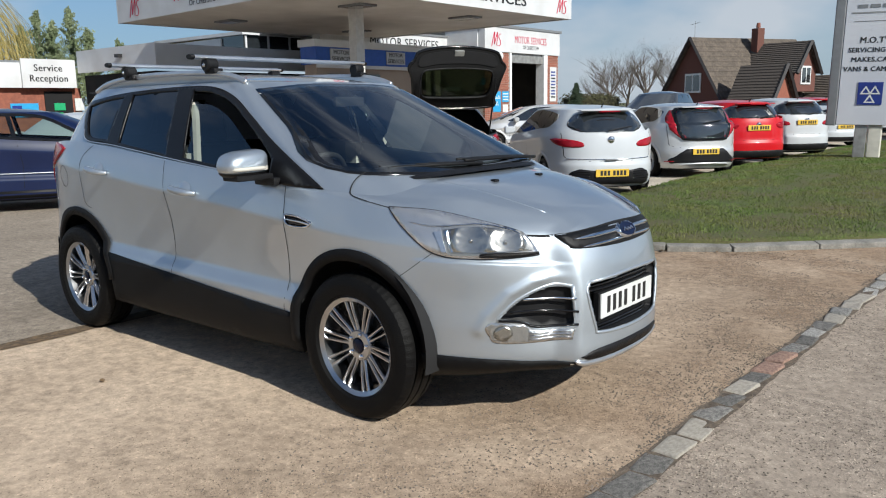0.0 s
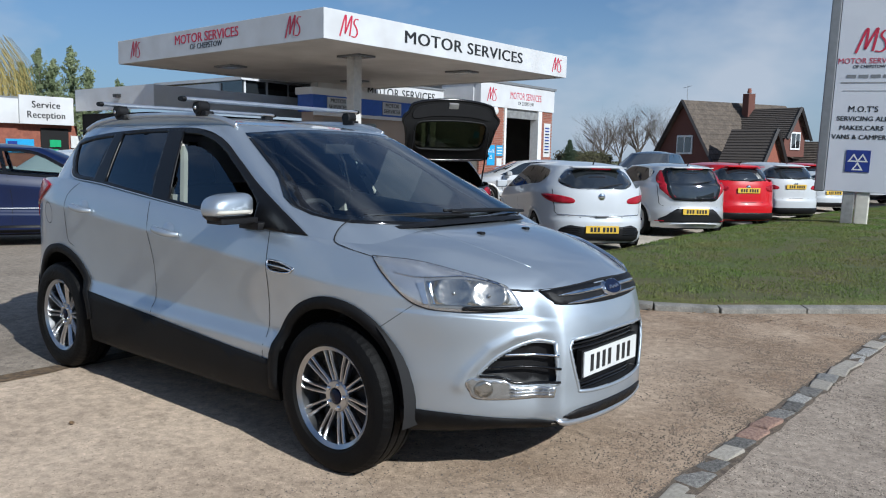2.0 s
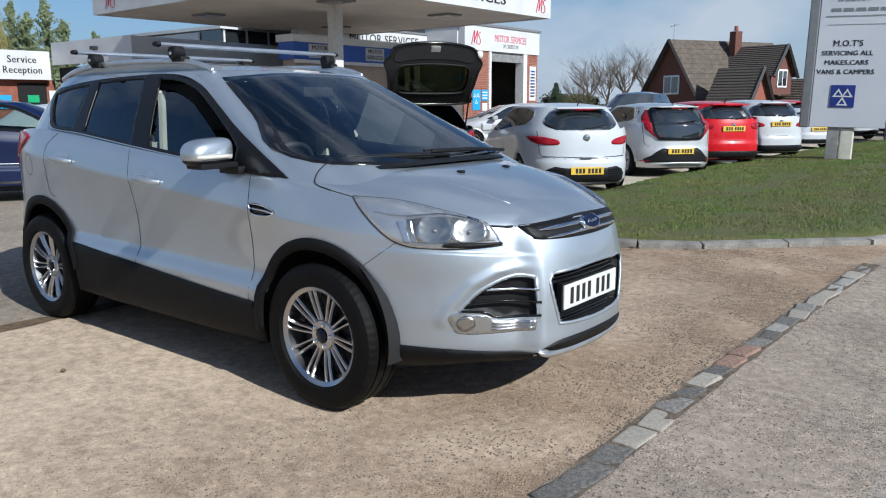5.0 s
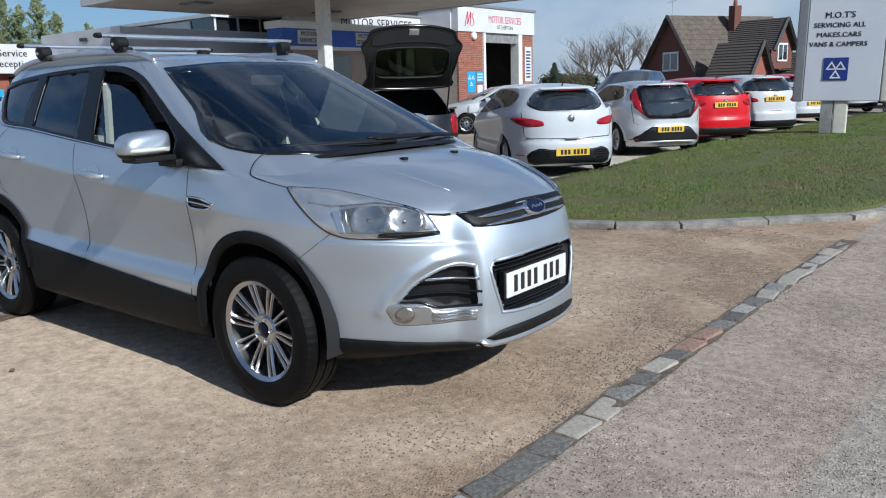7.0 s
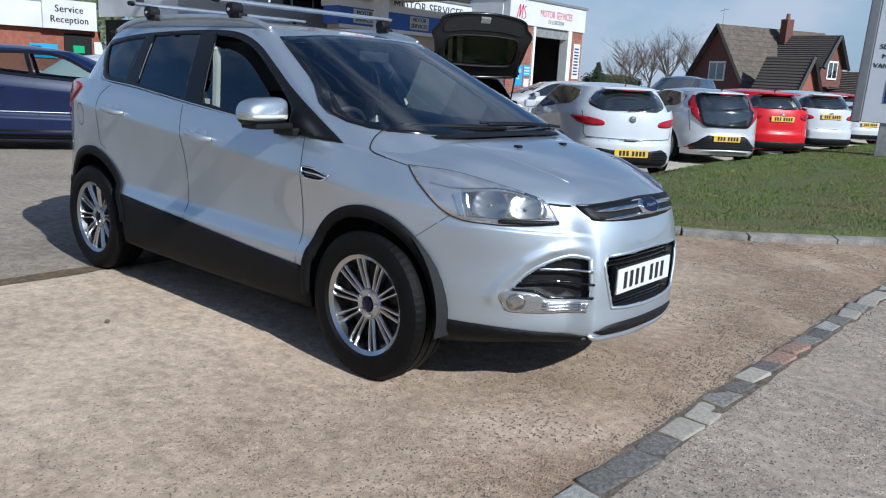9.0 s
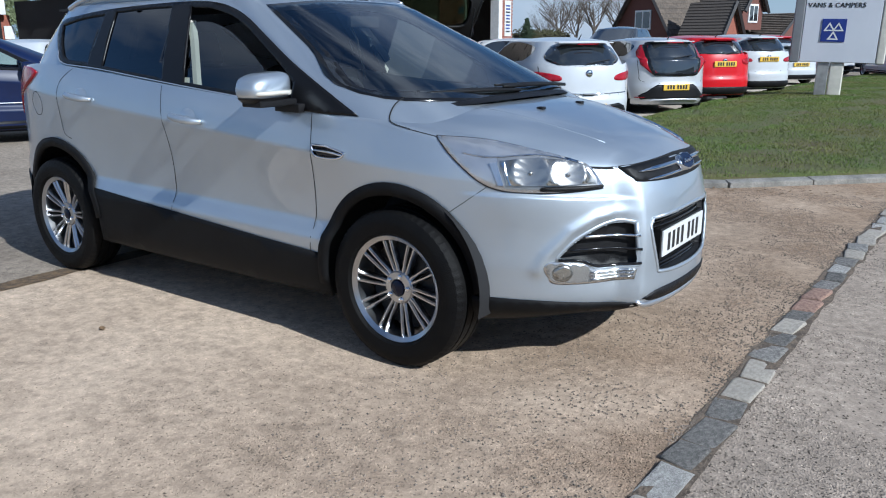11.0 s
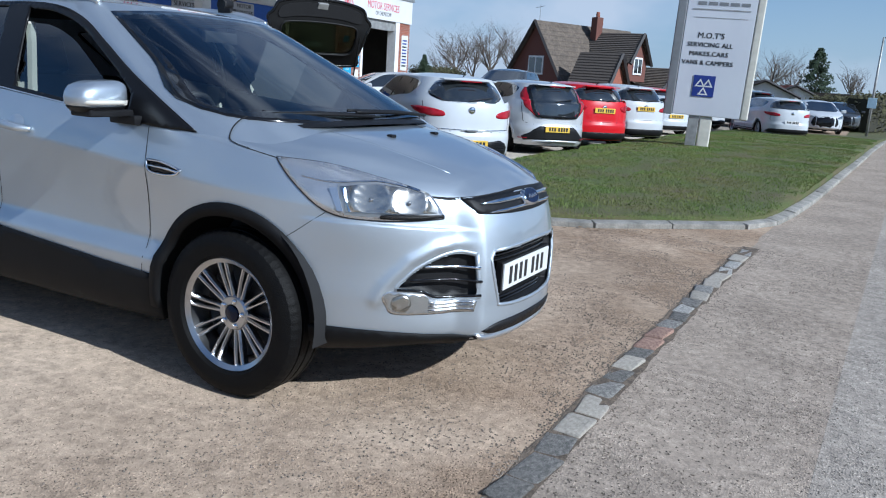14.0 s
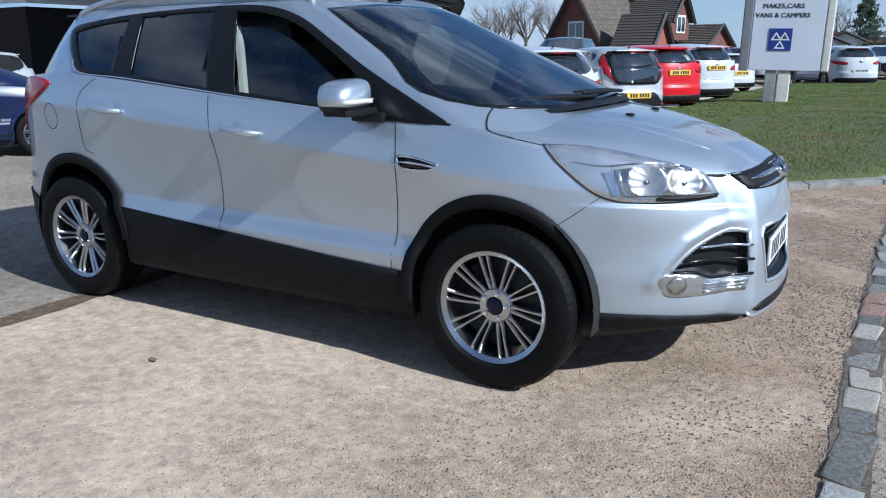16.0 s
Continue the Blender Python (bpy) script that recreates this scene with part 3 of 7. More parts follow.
def cabin_point(step, z):
    """The glasshouse at a height: screen, sides and tailgate."""
    kind, u = step
    d = z - 1.05
    front = 1.620 - d * 2.25
    rear = -2.21 + 0.22 * d + 0.55 * d * d
    w = 0.872 - 0.36 * d - 0.18 * d * d
    taper = lambda x: w * (1 - 0.028 * max(0.0, -0.4 - x) ** 2)
    n, a = 3.3, 0.80 - 0.88 * d
    nr, ar = 2.6, 0.80
    x0, x1 = front - a, rear + ar
    if kind == "f":
        x = x0 + a * abs(math.cos(u)) ** (2 / n)
        return x, taper(x) * abs(math.sin(u)) ** (2 / n)
    if kind == "s":
        x = x0 + (x1 - x0) * (0.9 - u) / 1.8
        return x, taper(x)
    x = x1 - ar * abs(math.cos(u)) ** (2 / nr)
    return x, taper(x) * abs(math.sin(u)) ** (2 / nr)


def cabin(fine=1):
    bm = bmesh.new()
    steps = outline(48, 60, 28) if fine == 1 else outline(110, 190, 80)
    nz = 30 if fine == 1 else 72
    zs = [1.03 + 0.577 * k / nz for k in range(nz + 1)]
    cols = [[Vector((*cabin_point(st, z), z)) for z in zs] for st in steps]
    ring = [[Vector((p.x, -p.y, p.z)) for p in c] for c in cols] + [c for c in cols[::-1][1:-1]]
    vs = [[bm.verts.new(p) for p in c] for c in ring]
    n = len(vs)
    for i in range(n):
        a, b = vs[i], vs[(i + 1) % n]
        for k in range(len(a) - 1):
            bm.faces.new((a[k], b[k], b[k + 1], a[k + 1]))
    across = 24
    rows = []
    for c in cols:
        e = c[-1]
        zc = max(curve(e.x, ROOF), e.z)
        row = []
        for k in range(across + 1):
            v = -1 + 2 * k / across
            v = math.copysign(abs(v) ** 0.75, v)
            row.append(Vector((e.x, e.y * v, e.z + (zc - e.z) * (1 - abs(v) ** 2.6))))
        rows.append(row)
    grid = [[bm.verts.new(p) for p in r] for r in rows]
    for r, s in zip(grid, grid[1:]):
        for k in range(across):
            bm.faces.new((r[k], r[k + 1], s[k + 1], s[k]))
    bmesh.ops.remove_doubles(bm, verts=bm.verts[:], dist=0.0015)
    bmesh.ops.recalc_face_normals(bm, faces=bm.faces[:])
    return bm


def joined_tree(a, b):
    """One search tree over two skins."""
    both = a.copy()
    me = bpy.data.meshes.new("tmp")
    b.to_mesh(me)
    both.from_mesh(me)
    bpy.data.meshes.remove(me)
    tree = BVHTree.FromBMesh(both)
    both.free()
    return tree


VIEWS = {
    # way of the ray, and the place of a drawing point (a, b)
    "side": (Vector((0, 1, 0)), lambda a, b: Vector((a, -3, b))),
    "front": (Vector((-1, 0, 0)), lambda a, b: Vector((4, a, b))),
    "rear": (Vector((1, 0, 0)), lambda a, b: Vector((-4, a, b))),
    "top": (Vector((0, 0, -1)), lambda a, b: Vector((a, b, 4))),
    "corner": (Vector((-R2, R2, 0)), lambda a, b: Vector((a * R2 + 2 * R2, a * R2 - 2 * R2, b))),
    "tail": (Vector((R2, R2, 0)), lambda a, b: Vector((a * R2 - 2 * R2, -a * R2 - 2 * R2, b))),
}


def wrap(tree, view, poly, holes=(), offset=0.002, grid=0.035, thick=0.0, lift=None, far=False, push=None):
    """A panel cut to a drawn outline and laid on the skin, with a rim where it has thickness. lift(a, b) raises it."""
    way, spot = VIEWS[view]
    loops = [list(poly), *[list(h) for h in holes]]
    pts, edges = [], []
    for lp in loops:
        s = len(pts)
        pts += [Vector(p) for p in lp]
        edges += [(s + i, s + (i + 1) % len(lp)) for i in range(len(lp))]
    n_edge = len(pts)
    xs, ys = [p[0] for p in poly], [p[1] for p in poly]
    inner = shrink(poly, grid * 0.35)
    a = min(xs) + grid * 0.5
    row = 0
    while a < max(xs):
        b = min(ys) + grid * (0.5 if row % 2 else 1.0)
        while b < max(ys):
            if inside((a, b), poly) and inside((a, b), inner) and not any(inside((a, b), h) for h in holes):
                pts.append(Vector((a, b)))
            b += grid
        a += grid
        row += 1
    vs, _, fs, *_ = delaunay_2d_cdt(pts, edges, [], 0, 1e-5)
    bm = bmesh.new()
    made, norm = [], []
    for v in vs:
        start = spot(v[0], v[1])
        hit, nor, _, _ = tree.ray_cast(start, way)
        if hit is None:
            hit, nor, _, _ = tree.find_nearest(start + way * 2.2)
        if nor.dot(way) > 0:
            nor = -nor
        if push:
            nor = Vector(push).normalized()
        up = offset + (lift(v[0], v[1]) if lift else 0.0)
        made.append(bm.verts.new(hit + nor * up))
        norm.append(nor)
    for f in fs:
        c = sum((vs[i] for i in f), Vector((0, 0))) / len(f)
        if inside((c[0], c[1]), poly) and not any(inside((c[0], c[1]), h) for h in holes):
            try:
                bm.faces.new([made[i] for i in f])
            except ValueError:
                pass
    keep = {v for f in bm.faces for v in f.verts}
    if thick:
        nm = {made[i]: norm[i] for i in range(len(made))}
        rim = [e for e in bm.edges if len(e.link_faces) == 1]
        low = {}
        for e in rim:
            for v in e.verts:
                if v not in low:
                    low[v] = bm.verts.new(v.co - nm[v] * thick)
        for e in rim:
            bm.faces.new((e.verts[0], e.verts[1], low[e.verts[1]], low[e.verts[0]]))
        keep |= set(low.values())
    bmesh.ops.delete(bm, geom=[v for v in bm.verts if v not in keep], context="VERTS")
    for f in bm.faces:
        f.normal_update()
    if far:
        for v in bm.verts:
            v.co.y = -v.co.y
    return bm


def line_on(tree, view, pts, width=0.005, offset=0.001, far=False, n=5, depth=0.0):
    """A narrow shut line laid along drawn points."""
    way, spot = VIEWS[view]
    p2 = smooth_loop(pts, n, closed=False)
    bm = bmesh.new()
    prev = None
    for i, p in enumerate(p2):
        q0, q1 = p2[max(i - 1, 0)], p2[min(i + 1, len(p2) - 1)]
        d = Vector((q1[0] - q0[0], q1[1] - q0[1])).normalized()
        pair = []
        for s in (-0.5, 0.5):
            a, b = p[0] - d.y * s * width, p[1] + d.x * s * width
            hit, nor, _, _ = tree.ray_cast(spot(a, b), way)
            if hit is None:
                hit, nor, _, _ = tree.find_nearest(spot(a, b) + way * 2.2)
            if nor.dot(way) > 0:
                nor = -nor
            co = hit + nor * offset
            pair.append(bm.verts.new((co.x, -co.y if far else co.y, co.z)))
        if prev:
            bm.faces.new((prev[0], pair[0], pair[1], prev[1]))
        prev = pair
    return bm


def strip_on(tree, view, pts, radius, offset=0.004, far=False, n=5, flat=1.0, sides=6, taper=0):
    """A raised bar along drawn points on the skin."""
    way, spot = VIEWS[view]
    out = []
    for p in smooth_loop(pts, n, closed=False):
        hit, nor, _, _ = tree.ray_cast(spot(p[0], p[1]), way)
        if hit is None:
            hit, nor, _, _ = tree.find_nearest(spot(p[0], p[1]) + way * 2.2)
        if nor.dot(way) > 0:
            nor = -nor
        co = hit + nor * offset
        out.append((co.x, -co.y if far else co.y, co.z))
    if taper:
        radius = [radius * max(0.12, min(1.0, (i + 0.3) / taper, (len(out) - 0.7 - i) / taper)) for i in range(len(out))]
    return tube(out, radius, sides, flat=flat)


def tyre_mesh(r=0.360, rim=0.243, w=0.235):
    h = w / 2
    prof = [(rim, -h * 0.86), (rim + 0.012, -h * 0.98), (rim + 0.05, -h * 1.04), (r - 0.045, -h * 1.02), (r - 0.016, -h * 0.9), (r - 0.003, -h * 0.72)]
    for g in (-0.45, 0.0, 0.45):
        prof += [(r, h * (g - 0.16)), (r, h * (g - 0.05)), (r - 0.008, h * (g - 0.04)), (r - 0.008, h * (g + 0.04)), (r, h * (g + 0.05)), (r, h * (g + 0.16))]
    prof += [(r - 0.003, h * 0.72), (r - 0.016, h * 0.9), (r - 0.045, h * 1.02), (rim + 0.05, h * 1.04), (rim + 0.012, h * 0.98), (rim, h * 0.86)]
    seg = 180
    bm = lathe(prof, seg=seg)
    # grooves cut across the shoulders
    bm.verts.ensure_lookup_table()
    for i, (rr, along_) in enumerate(prof):
        if rr > r - 0.02 and abs(along_) > h * 0.55:
            for k in range(0, seg, 3):
                v = bm.verts[i * seg + k]
                f = (rr - 0.0035) / rr
                v.co.x *= f
                v.co.z *= f
    return bm


def alloy_meshes(r=0.239, pairs=10):
    """Rim, paired spokes, hub, nuts: outer face towards -y."""
    rim = lathe([(r + 0.004, 0.09), (r - 0.016, 0.085), (r - 0.024, -0.02), (r - 0.018, -0.088), (r + 0.002, -0.102), (r + 0.008, -0.098), (r + 0.008, -0.085)], seg=72)
    spokes = bmesh.new()
    for k in range(pairs):
        base = 2 * math.pi * (k + 0.25) / pairs
        for s in (-1, 1):
            a0 = base + s * 0.115
            a1 = base + s * 0.082
            pts = []
            for rr, aa, y, wd in ((0.058, a0 * 1.0, -0.060, 0.0105), (0.10, (a0 + a1) / 2 + s * 0.02, -0.066, 0.0078), (0.16, a1 + s * 0.012, -0.077, 0.0070), (r - 0.012, a1, -0.085, 0.0085)):
                c = Vector((math.cos(aa) * rr, y, math.sin(aa) * rr))
                t = Vector((-math.sin(aa), 0, math.cos(aa)))
                k_ = Vector((0, 0.009, 0))
                pts.append((c - t * wd * 0.42, c + t * wd * 0.42, c + t * wd * 1.05 + k_, c + t * wd * 1.2 + k_ * 3.6, c - t * wd * 1.2 + k_ * 3.6, c - t * wd * 1.05 + k_))
            prev = None
            for quad in pts:
                q = [spokes.verts.new(p) for p in quad]
                if prev:
                    for i in range(6):
                        spokes.faces.new((prev[i], prev[(i + 1) % 6], q[(i + 1) % 6], q[i]))
                prev = q
            spokes.faces.new(prev)
    hub = lathe([(0.078, -0.030), (0.078, -0.058), (0.070, -0.068), (0.040, -0.070), (0.034, -0.062), (0.001, -0.062)], seg=36)
    cap = lathe([(0.034, -0.062), (0.034, -0.073), (0.026, -0.078), (0.0005, -0.079)], seg=28)
    nut = lathe([(0.0125, -0.05), (0.0125, -0.072), (0.009, -0.078), (0.0005, -0.078)], seg=8)
    back = lathe([(0.20, 0.0), (0.17, -0.012), (0.0005, -0.012)], seg=32)
    return rim, spokes, hub, cap, nut, back


def wheel(parent, x, y, z, side, turn=0.0, bmeshes={}):
    """A tyre on a paired-spoke alloy; side -1 faces -y."""
    m = pose(x, y, z, 0, turn, 0 if side < 0 else 180)
    if not bmeshes:
        bmeshes["set"] = True
        ty = finish(tyre_mesh(), "tyre", RUBBER, parent, "black rubber tyre", "edges", m)
        rim, spokes, hub, cap, nut, back = alloy_meshes()
        ri = finish(rim, "rim", ALLOY, ty, "silver alloy rim", "edges")
        kids = [ri, finish(spokes, "spokes", ALLOY, ty, "paired silver spokes"), finish(hub, "hub", ALLOY, ty, "", "edges"),
                finish(cap, "hub_cap", BLUE_OVAL, ty, "small dark blue cap", "edges"), finish(back, "brake_disc", ALLOY_DARK, ty, "dark brake disc behind the spokes", True)]
        for k in range(5):
            a = 2 * math.pi * (k + 0.25) / 5
            kids.append(finish(nut.copy(), "wheel_nut", CHROME, ty, "", True, pose(0.055 * math.cos(a), 0, 0.055 * math.sin(a))))
        bmeshes["ty"] = ty
        return ty
    src = bmeshes["ty"]
    c = copy_thing(src, m)
    c.parent = parent
    return c


# ---- the silver car ----
def silver_car():
    car = thing("car", Matrix(), "metallic silver five-door SUV with roof bars and dark grey lower cladding", "car")
    low, cab = lower_body(3), cabin(2)
    t_low, t_cab, t_all = BVHTree.FromBMesh(low), BVHTree.FromBMesh(cab), joined_tree(low, cab)

    # outlines drawn on the flank: length along the car, height
    dlo = smooth_loop([(-1.56, 1.50), (-1.30, 1.545), (-0.95, 1.574), (-0.40, 1.593), (-0.05, 1.586), (0.20, 1.530), (0.44, 1.412), (0.68, 1.285), (1.13, 1.072), (0.86, 1.078), (0.58, 1.106), (-0.1, 1.160), (-0.9, 1.232), (-1.32, 1.262), (-1.43, 1.335)], 11, sharp=(8,))
    w_front = smooth_loop([(-0.225, 1.572), (-0.03, 1.562), (0.20, 1.502), (0.42, 1.392), (0.64, 1.262), (0.72, 1.20), (0.735, 1.108), (0.45, 1.128), (-0.10, 1.176)], 5, sharp=(0, 5, 6, 8))
    w_low = smooth_loop([(-0.20, 1.49), (-0.02, 1.488), (0.18, 1.43), (0.36, 1.335), (0.54, 1.225), (0.68, 1.125), (0.735, 1.100), (0.45, 1.124), (-0.10, 1.172)], 5, sharp=(0, 6, 8))
    w_rear = smooth_loop([(-0.92, 1.562), (-0.64, 1.576), (-0.375, 1.58), (-0.275, 1.19), (-0.60, 1.218), (-0.89, 1.247)], 5, sharp=(0, 2, 3, 5))
    w_quarter = smooth_loop([(-1.515, 1.495), (-1.27, 1.532), (-1.005, 1.553), (-1.035, 1.262), (-1.30, 1.28), (-1.40, 1.35)], 9, sharp=(0, 2, 3))
    screen = smooth_loop([(-0.597, 1.554), (-0.3, 1.580), (0, 1.585), (0.3, 1.580), (0.597, 1.554), (0.690, 1.36), (0.772, 1.170), (0.5, 1.135), (0, 1.118), (-0.5, 1.135), (-0.772, 1.170), (-0.690, 1.36)], 5, sharp=(4, 0))
    back = smooth_loop([(-0.50, 1.52), (0, 1.54), (0.50, 1.52), (0.62, 1.27), (0, 1.25), (-0.62, 1.27)], 5, sharp=(0, 2, 3, 5))

    def cut(bm, holes, tree_side):
        gone = []
        for f in bm.faces:
            c = f.calc_center_median()
            n = f.normal
            for view, poly in holes:
                if view == "side" and abs(n.y) > 0.35 and inside((c.x, c.z), poly):
                    gone.append(f)
                elif view == "front" and n.x > 0.2 and c.x > 0.1 and inside((c.y, c.z), poly):
                    gone.append(f)
                elif view == "rear" and n.x < -0.3 and c.x < -1.6 and inside((c.y, c.z), poly):
                    gone.append(f)
        bmesh.ops.delete(bm, geom=list(set(gone)), context="FACES")

    cut(cab, [("side", shrink(dlo, 0.016)), ("front", shrink(screen, 0.0)), ("rear", shrink(back, 0.012))], t_cab)
    # sunk grilles: the skin opens and a panel lies behind it
    fog = smooth_loop([(1.300, 0.662), (1.22, 0.672), (1.14, 0.655), (1.045, 0.608), (0.975, 0.545), (0.955, 0.513), (1.03, 0.508), (1.085, 0.498), (1.135, 0.474), (1.235, 0.474), (1.318, 0.478)], 4, sharp=(0, 5, 10))
    lowg = smooth_loop([(-0.335, 0.672), (0, 0.686), (0.335, 0.672), (0.352, 0.62), (0.305, 0.462), (0.27, 0.432), (0, 0.420), (-0.27, 0.432), (-0.305, 0.462), (-0.352, 0.62)], 4, sharp=(0, 2))
    fog_in, low_in = shrink(fog, 0.006), shrink(lowg, 0.006)
    gone = []
    for f in low.faces:
        c = f.calc_center_median()
        if c.x > 1.5 and inside(((c.x - abs(c.y)) * R2, c.z), fog_in):
            gone.append(f)
        elif c.x > 2.0 and inside((c.y, c.z), low_in):
            gone.append(f)
    bmesh.ops.delete(low, geom=gone, context="FACES")
    gone = [f for f in low.faces if abs(f.calc_center_median().y) > 0.55 and min(math.hypot(f.calc_center_median().x - hx, f.calc_center_median().z - hz) for hx, hz in ((1.333, 0.368), (-1.315, 0.38))) < (0.402 if f.calc_center_median().x > 0 else 0.420) and abs(f.normal.z) < 0.8]
    # the open part of the bonnet shelf under the screen stays; only the arches open
    bmesh.ops.delete(low, geom=gone, context="FACES")
    part("body", low, SILVER, car, "", True)
    part("cabin_shell", cab, SILVER, car, "", True)

    for far in (False, True):
        part("window_surround", wrap(t_cab, "side", dlo, [shrink(w, 0.009) for w in (w_front, w_rear, w_quarter)], 0.009, 0.02, 0.010, far=far), TRIM_BLACK, car, "satin black window surround", True)
        part("front_door_glass", wrap(t_cab, "side", shrink(w_front, -0.004) if far else w_low, (), -0.004, 0.05, far=far), CAR_GLASS, car, "clear side glass", True).visible_shadow = False
        part("rear_door_glass", wrap(t_cab, "side", shrink(w_rear, -0.004), (), 0.0005, 0.06, far=far), TINT_GLASS, car, "dark privacy glass", True)
        part("quarter_glass", wrap(t_cab, "side", shrink(w_quarter, -0.004), (), 0.0005, 0.06, far=far), TINT_GLASS, car, "dark privacy glass", True)
        part("belt_trim", strip_on(t_cab, "side", [(-1.43, 1.335), (-1.33, 1.262), (-0.9, 1.234), (-0.1, 1.163), (0.58, 1.108), (0.76, 1.096)], 0.006, 0.006, far), ALU, car, "bright waist strip", True)
        # shut lines
        for pts in ([(0.868, 1.075), (0.886, 0.98), (0.890, 0.88), (0.876, 0.65), (0.856, 0.44)], [(-0.23, 1.165), (-0.185, 0.95), (-0.168, 0.80), (-0.172, 0.65), (-0.18, 0.51)],
                    [(-1.07, 1.24), (-1.165, 1.175), (-1.196, 1.10), (-1.195, 0.95), (-1.185, 0.86), (-1.12, 0.83)]):
            part("shut_line", line_on(t_low, "side", pts, 0.0042, 0.0008, far), DARK, car, "dark gap between panels")
        part("fuel_flap_line", line_on(t_low, "side", [(-1.555, 1.04), (-1.51, 1.088), (-1.45, 1.092), (-1.405, 1.045), (-1.41, 0.985), (-1.455, 0.955), (-1.51, 0.972), (-1.553, 1.035)], 0.004, 0.0008, far), DARK, car) if not far else None
        part("bumper_line", line_on(t_low, "side", [(1.75, 0.815), (1.66, 0.745), (1.585, 0.690)], 0.0028, 0.0008, far), DARK, car)
        # sill and arches
        sill = [(-0.93, 0.557), (-0.19, 0.508), (0.57, 0.457), (0.95, 0.438), (0.97, 0.235), (0.4, 0.228), (-0.5, 0.228), (-0.93, 0.235)]
        part("sill_cladding", wrap(t_low, "side", sill, (), 0.010, 0.06, 0.010, far=far), CLADDING, car, "dark grey lower door cladding", True)
        for hx, ox, oz, a0, a1 in ((1.345, -0.012, 0.0, 1, 188), (-1.345, 0.03, 0.018, 0, 196)):
            outer, inner_r = [], []
            for k in range(33):
                a = radians(a0 + (a1 - a0) * k / 32)
                wide = 0.0 if hx < 0 else 0.014
                outer.append((hx + ox + (0.436 - wide) * math.cos(a), 0.362 + oz + 0.447 * math.sin(a)))
                inner_r.append((hx + ox + (0.388 - wide) * math.cos(a), 0.352 + oz + 0.402 * math.sin(a)))
            ring = outer + inner_r[::-1]
            part("arch_cladding", wrap(t_low, "side", ring, (), 0.014, 0.05, 0.022, far=far), CLADDING, car, "dark grey wheel arch trim", True)
            s = 1 if far else -1
            liner = bmesh.new()
            prev = None
            for k in range(25):
                a = radians(-12 + 204 * k / 24)
                p = [liner.verts.new((hx + 0.425 * math.cos(a), s * yy, 0.36 + 0.43 * math.sin(a))) for yy in (0.86, 0.52)]
                if prev:
                    liner.faces.new((prev[0], prev[1], p[1], p[0]))
                prev = p
            part("arch_liner", liner, DARK, car, "", True)
        part("rear_cladding", wrap(t_low, "side", [(-1.70, 0.50), (-1.85, 0.535), (-2.02, 0.55), (-2.16, 0.55), (-2.16, 0.245), (-1.72, 0.245)], (), 0.010, 0.04, 0.010, far=far), CLADDING, car, "dark grey lower rear bumper", True)
        # handles
        for hx, hz, tl in ((0.015, 1.011, -0.03), (-0.955, 1.085, -0.03)):
            y = t_low.ray_cast(Vector((hx, -3, hz)), Vector((0, 1, 0)))[0].y
            pts = [(hx - 0.115, y - 0.006, hz + 0.012), (hx - 0.08, y - 0.038, hz + 0.008), (hx, y - 0.046, hz), (hx + 0.07, y - 0.038, hz - 0.007), (hx + 0.115, y - 0.004, hz - 0.012)]
            pts = smooth_loop(pts, 5, False)
            if far:
                pts = [(a, -b, c) for a, b, c in pts]
            h = part("door_handle", tube(pts, [0.012 + 0.008 * math.sin(math.pi * i / (len(pts) - 1)) for i in range(len(pts))], 10), SILVER, car, "", True)
            cup = [(hx + 0.062 * math.cos(a), hz + 0.01 + 0.040 * math.sin(a)) for a in (2 * math.pi * k / 20 for k in range(20))]
            part("handle_cup", wrap(t_low, "side", cup, (), 0.001, 0.011, far=far, lift=lambda a_, b_: 0.011 * max(0.0, 1 - ((a_ - hx) / 0.062) ** 2 - ((b_ - hz - 0.01) / 0.040) ** 2)), SILVER, h, "", True)
        # wing vent
        vent = smooth_loop([(0.900, 0.940), (0.99, 0.937), (1.100, 0.914), (1.07, 0.893), (0.985, 0.888), (0.918, 0.898)], 4, sharp=(0, 2))
        part("wing_vent", wrap(t_low, "side", vent, (), 0.003, 0.03, 0.003, far=far), GLOSS_BLACK, car, "black wing vent with chrome edging", True)
        part("vent_trim", strip_on(t_low, "side", [*vent, vent[0]], 0.0055, 0.005, far, 1), CHROME, car, "chrome edge", True)
        part("vent_bar", strip_on(t_low, "side", [(0.915, 0.917), (1.0, 0.914), (1.085, 0.905)], 0.0055, 0.006, far, 2), CHROME, car, "", True)
        LAMP_WAY = (0.60, -0.60, 0.45)
        # headlamp
        lamp = smooth_loop([(0.503, 1.006), (0.70, 0.992), (0.89, 0.952), (1.045, 0.912), (1.10, 0.882), (1.150, 0.806), (1.02, 0.798), (0.885, 0.794), (0.742, 0.802), (0.648, 0.840), (0.553, 0.932)], 5, sharp=(0, 5))
        lp = part("headlamp", wrap(t_low, "corner", lamp, (), 0.0070, 0.022, 0.008, far=far, push=LAMP_WAY), LAMP_BEZEL, car, "clear headlamp with bright reflectors", True)
        inner = smooth_loop([(0.735, 0.915), (0.90, 0.925), (1.045, 0.900), (1.085, 0.872), (1.12, 0.824), (0.93, 0.818), (0.755, 0.818)], 5, sharp=(0, 4, 6))
        bowls = ((0.850, 0.868, 0.074), (1.000, 0.860, 0.072))

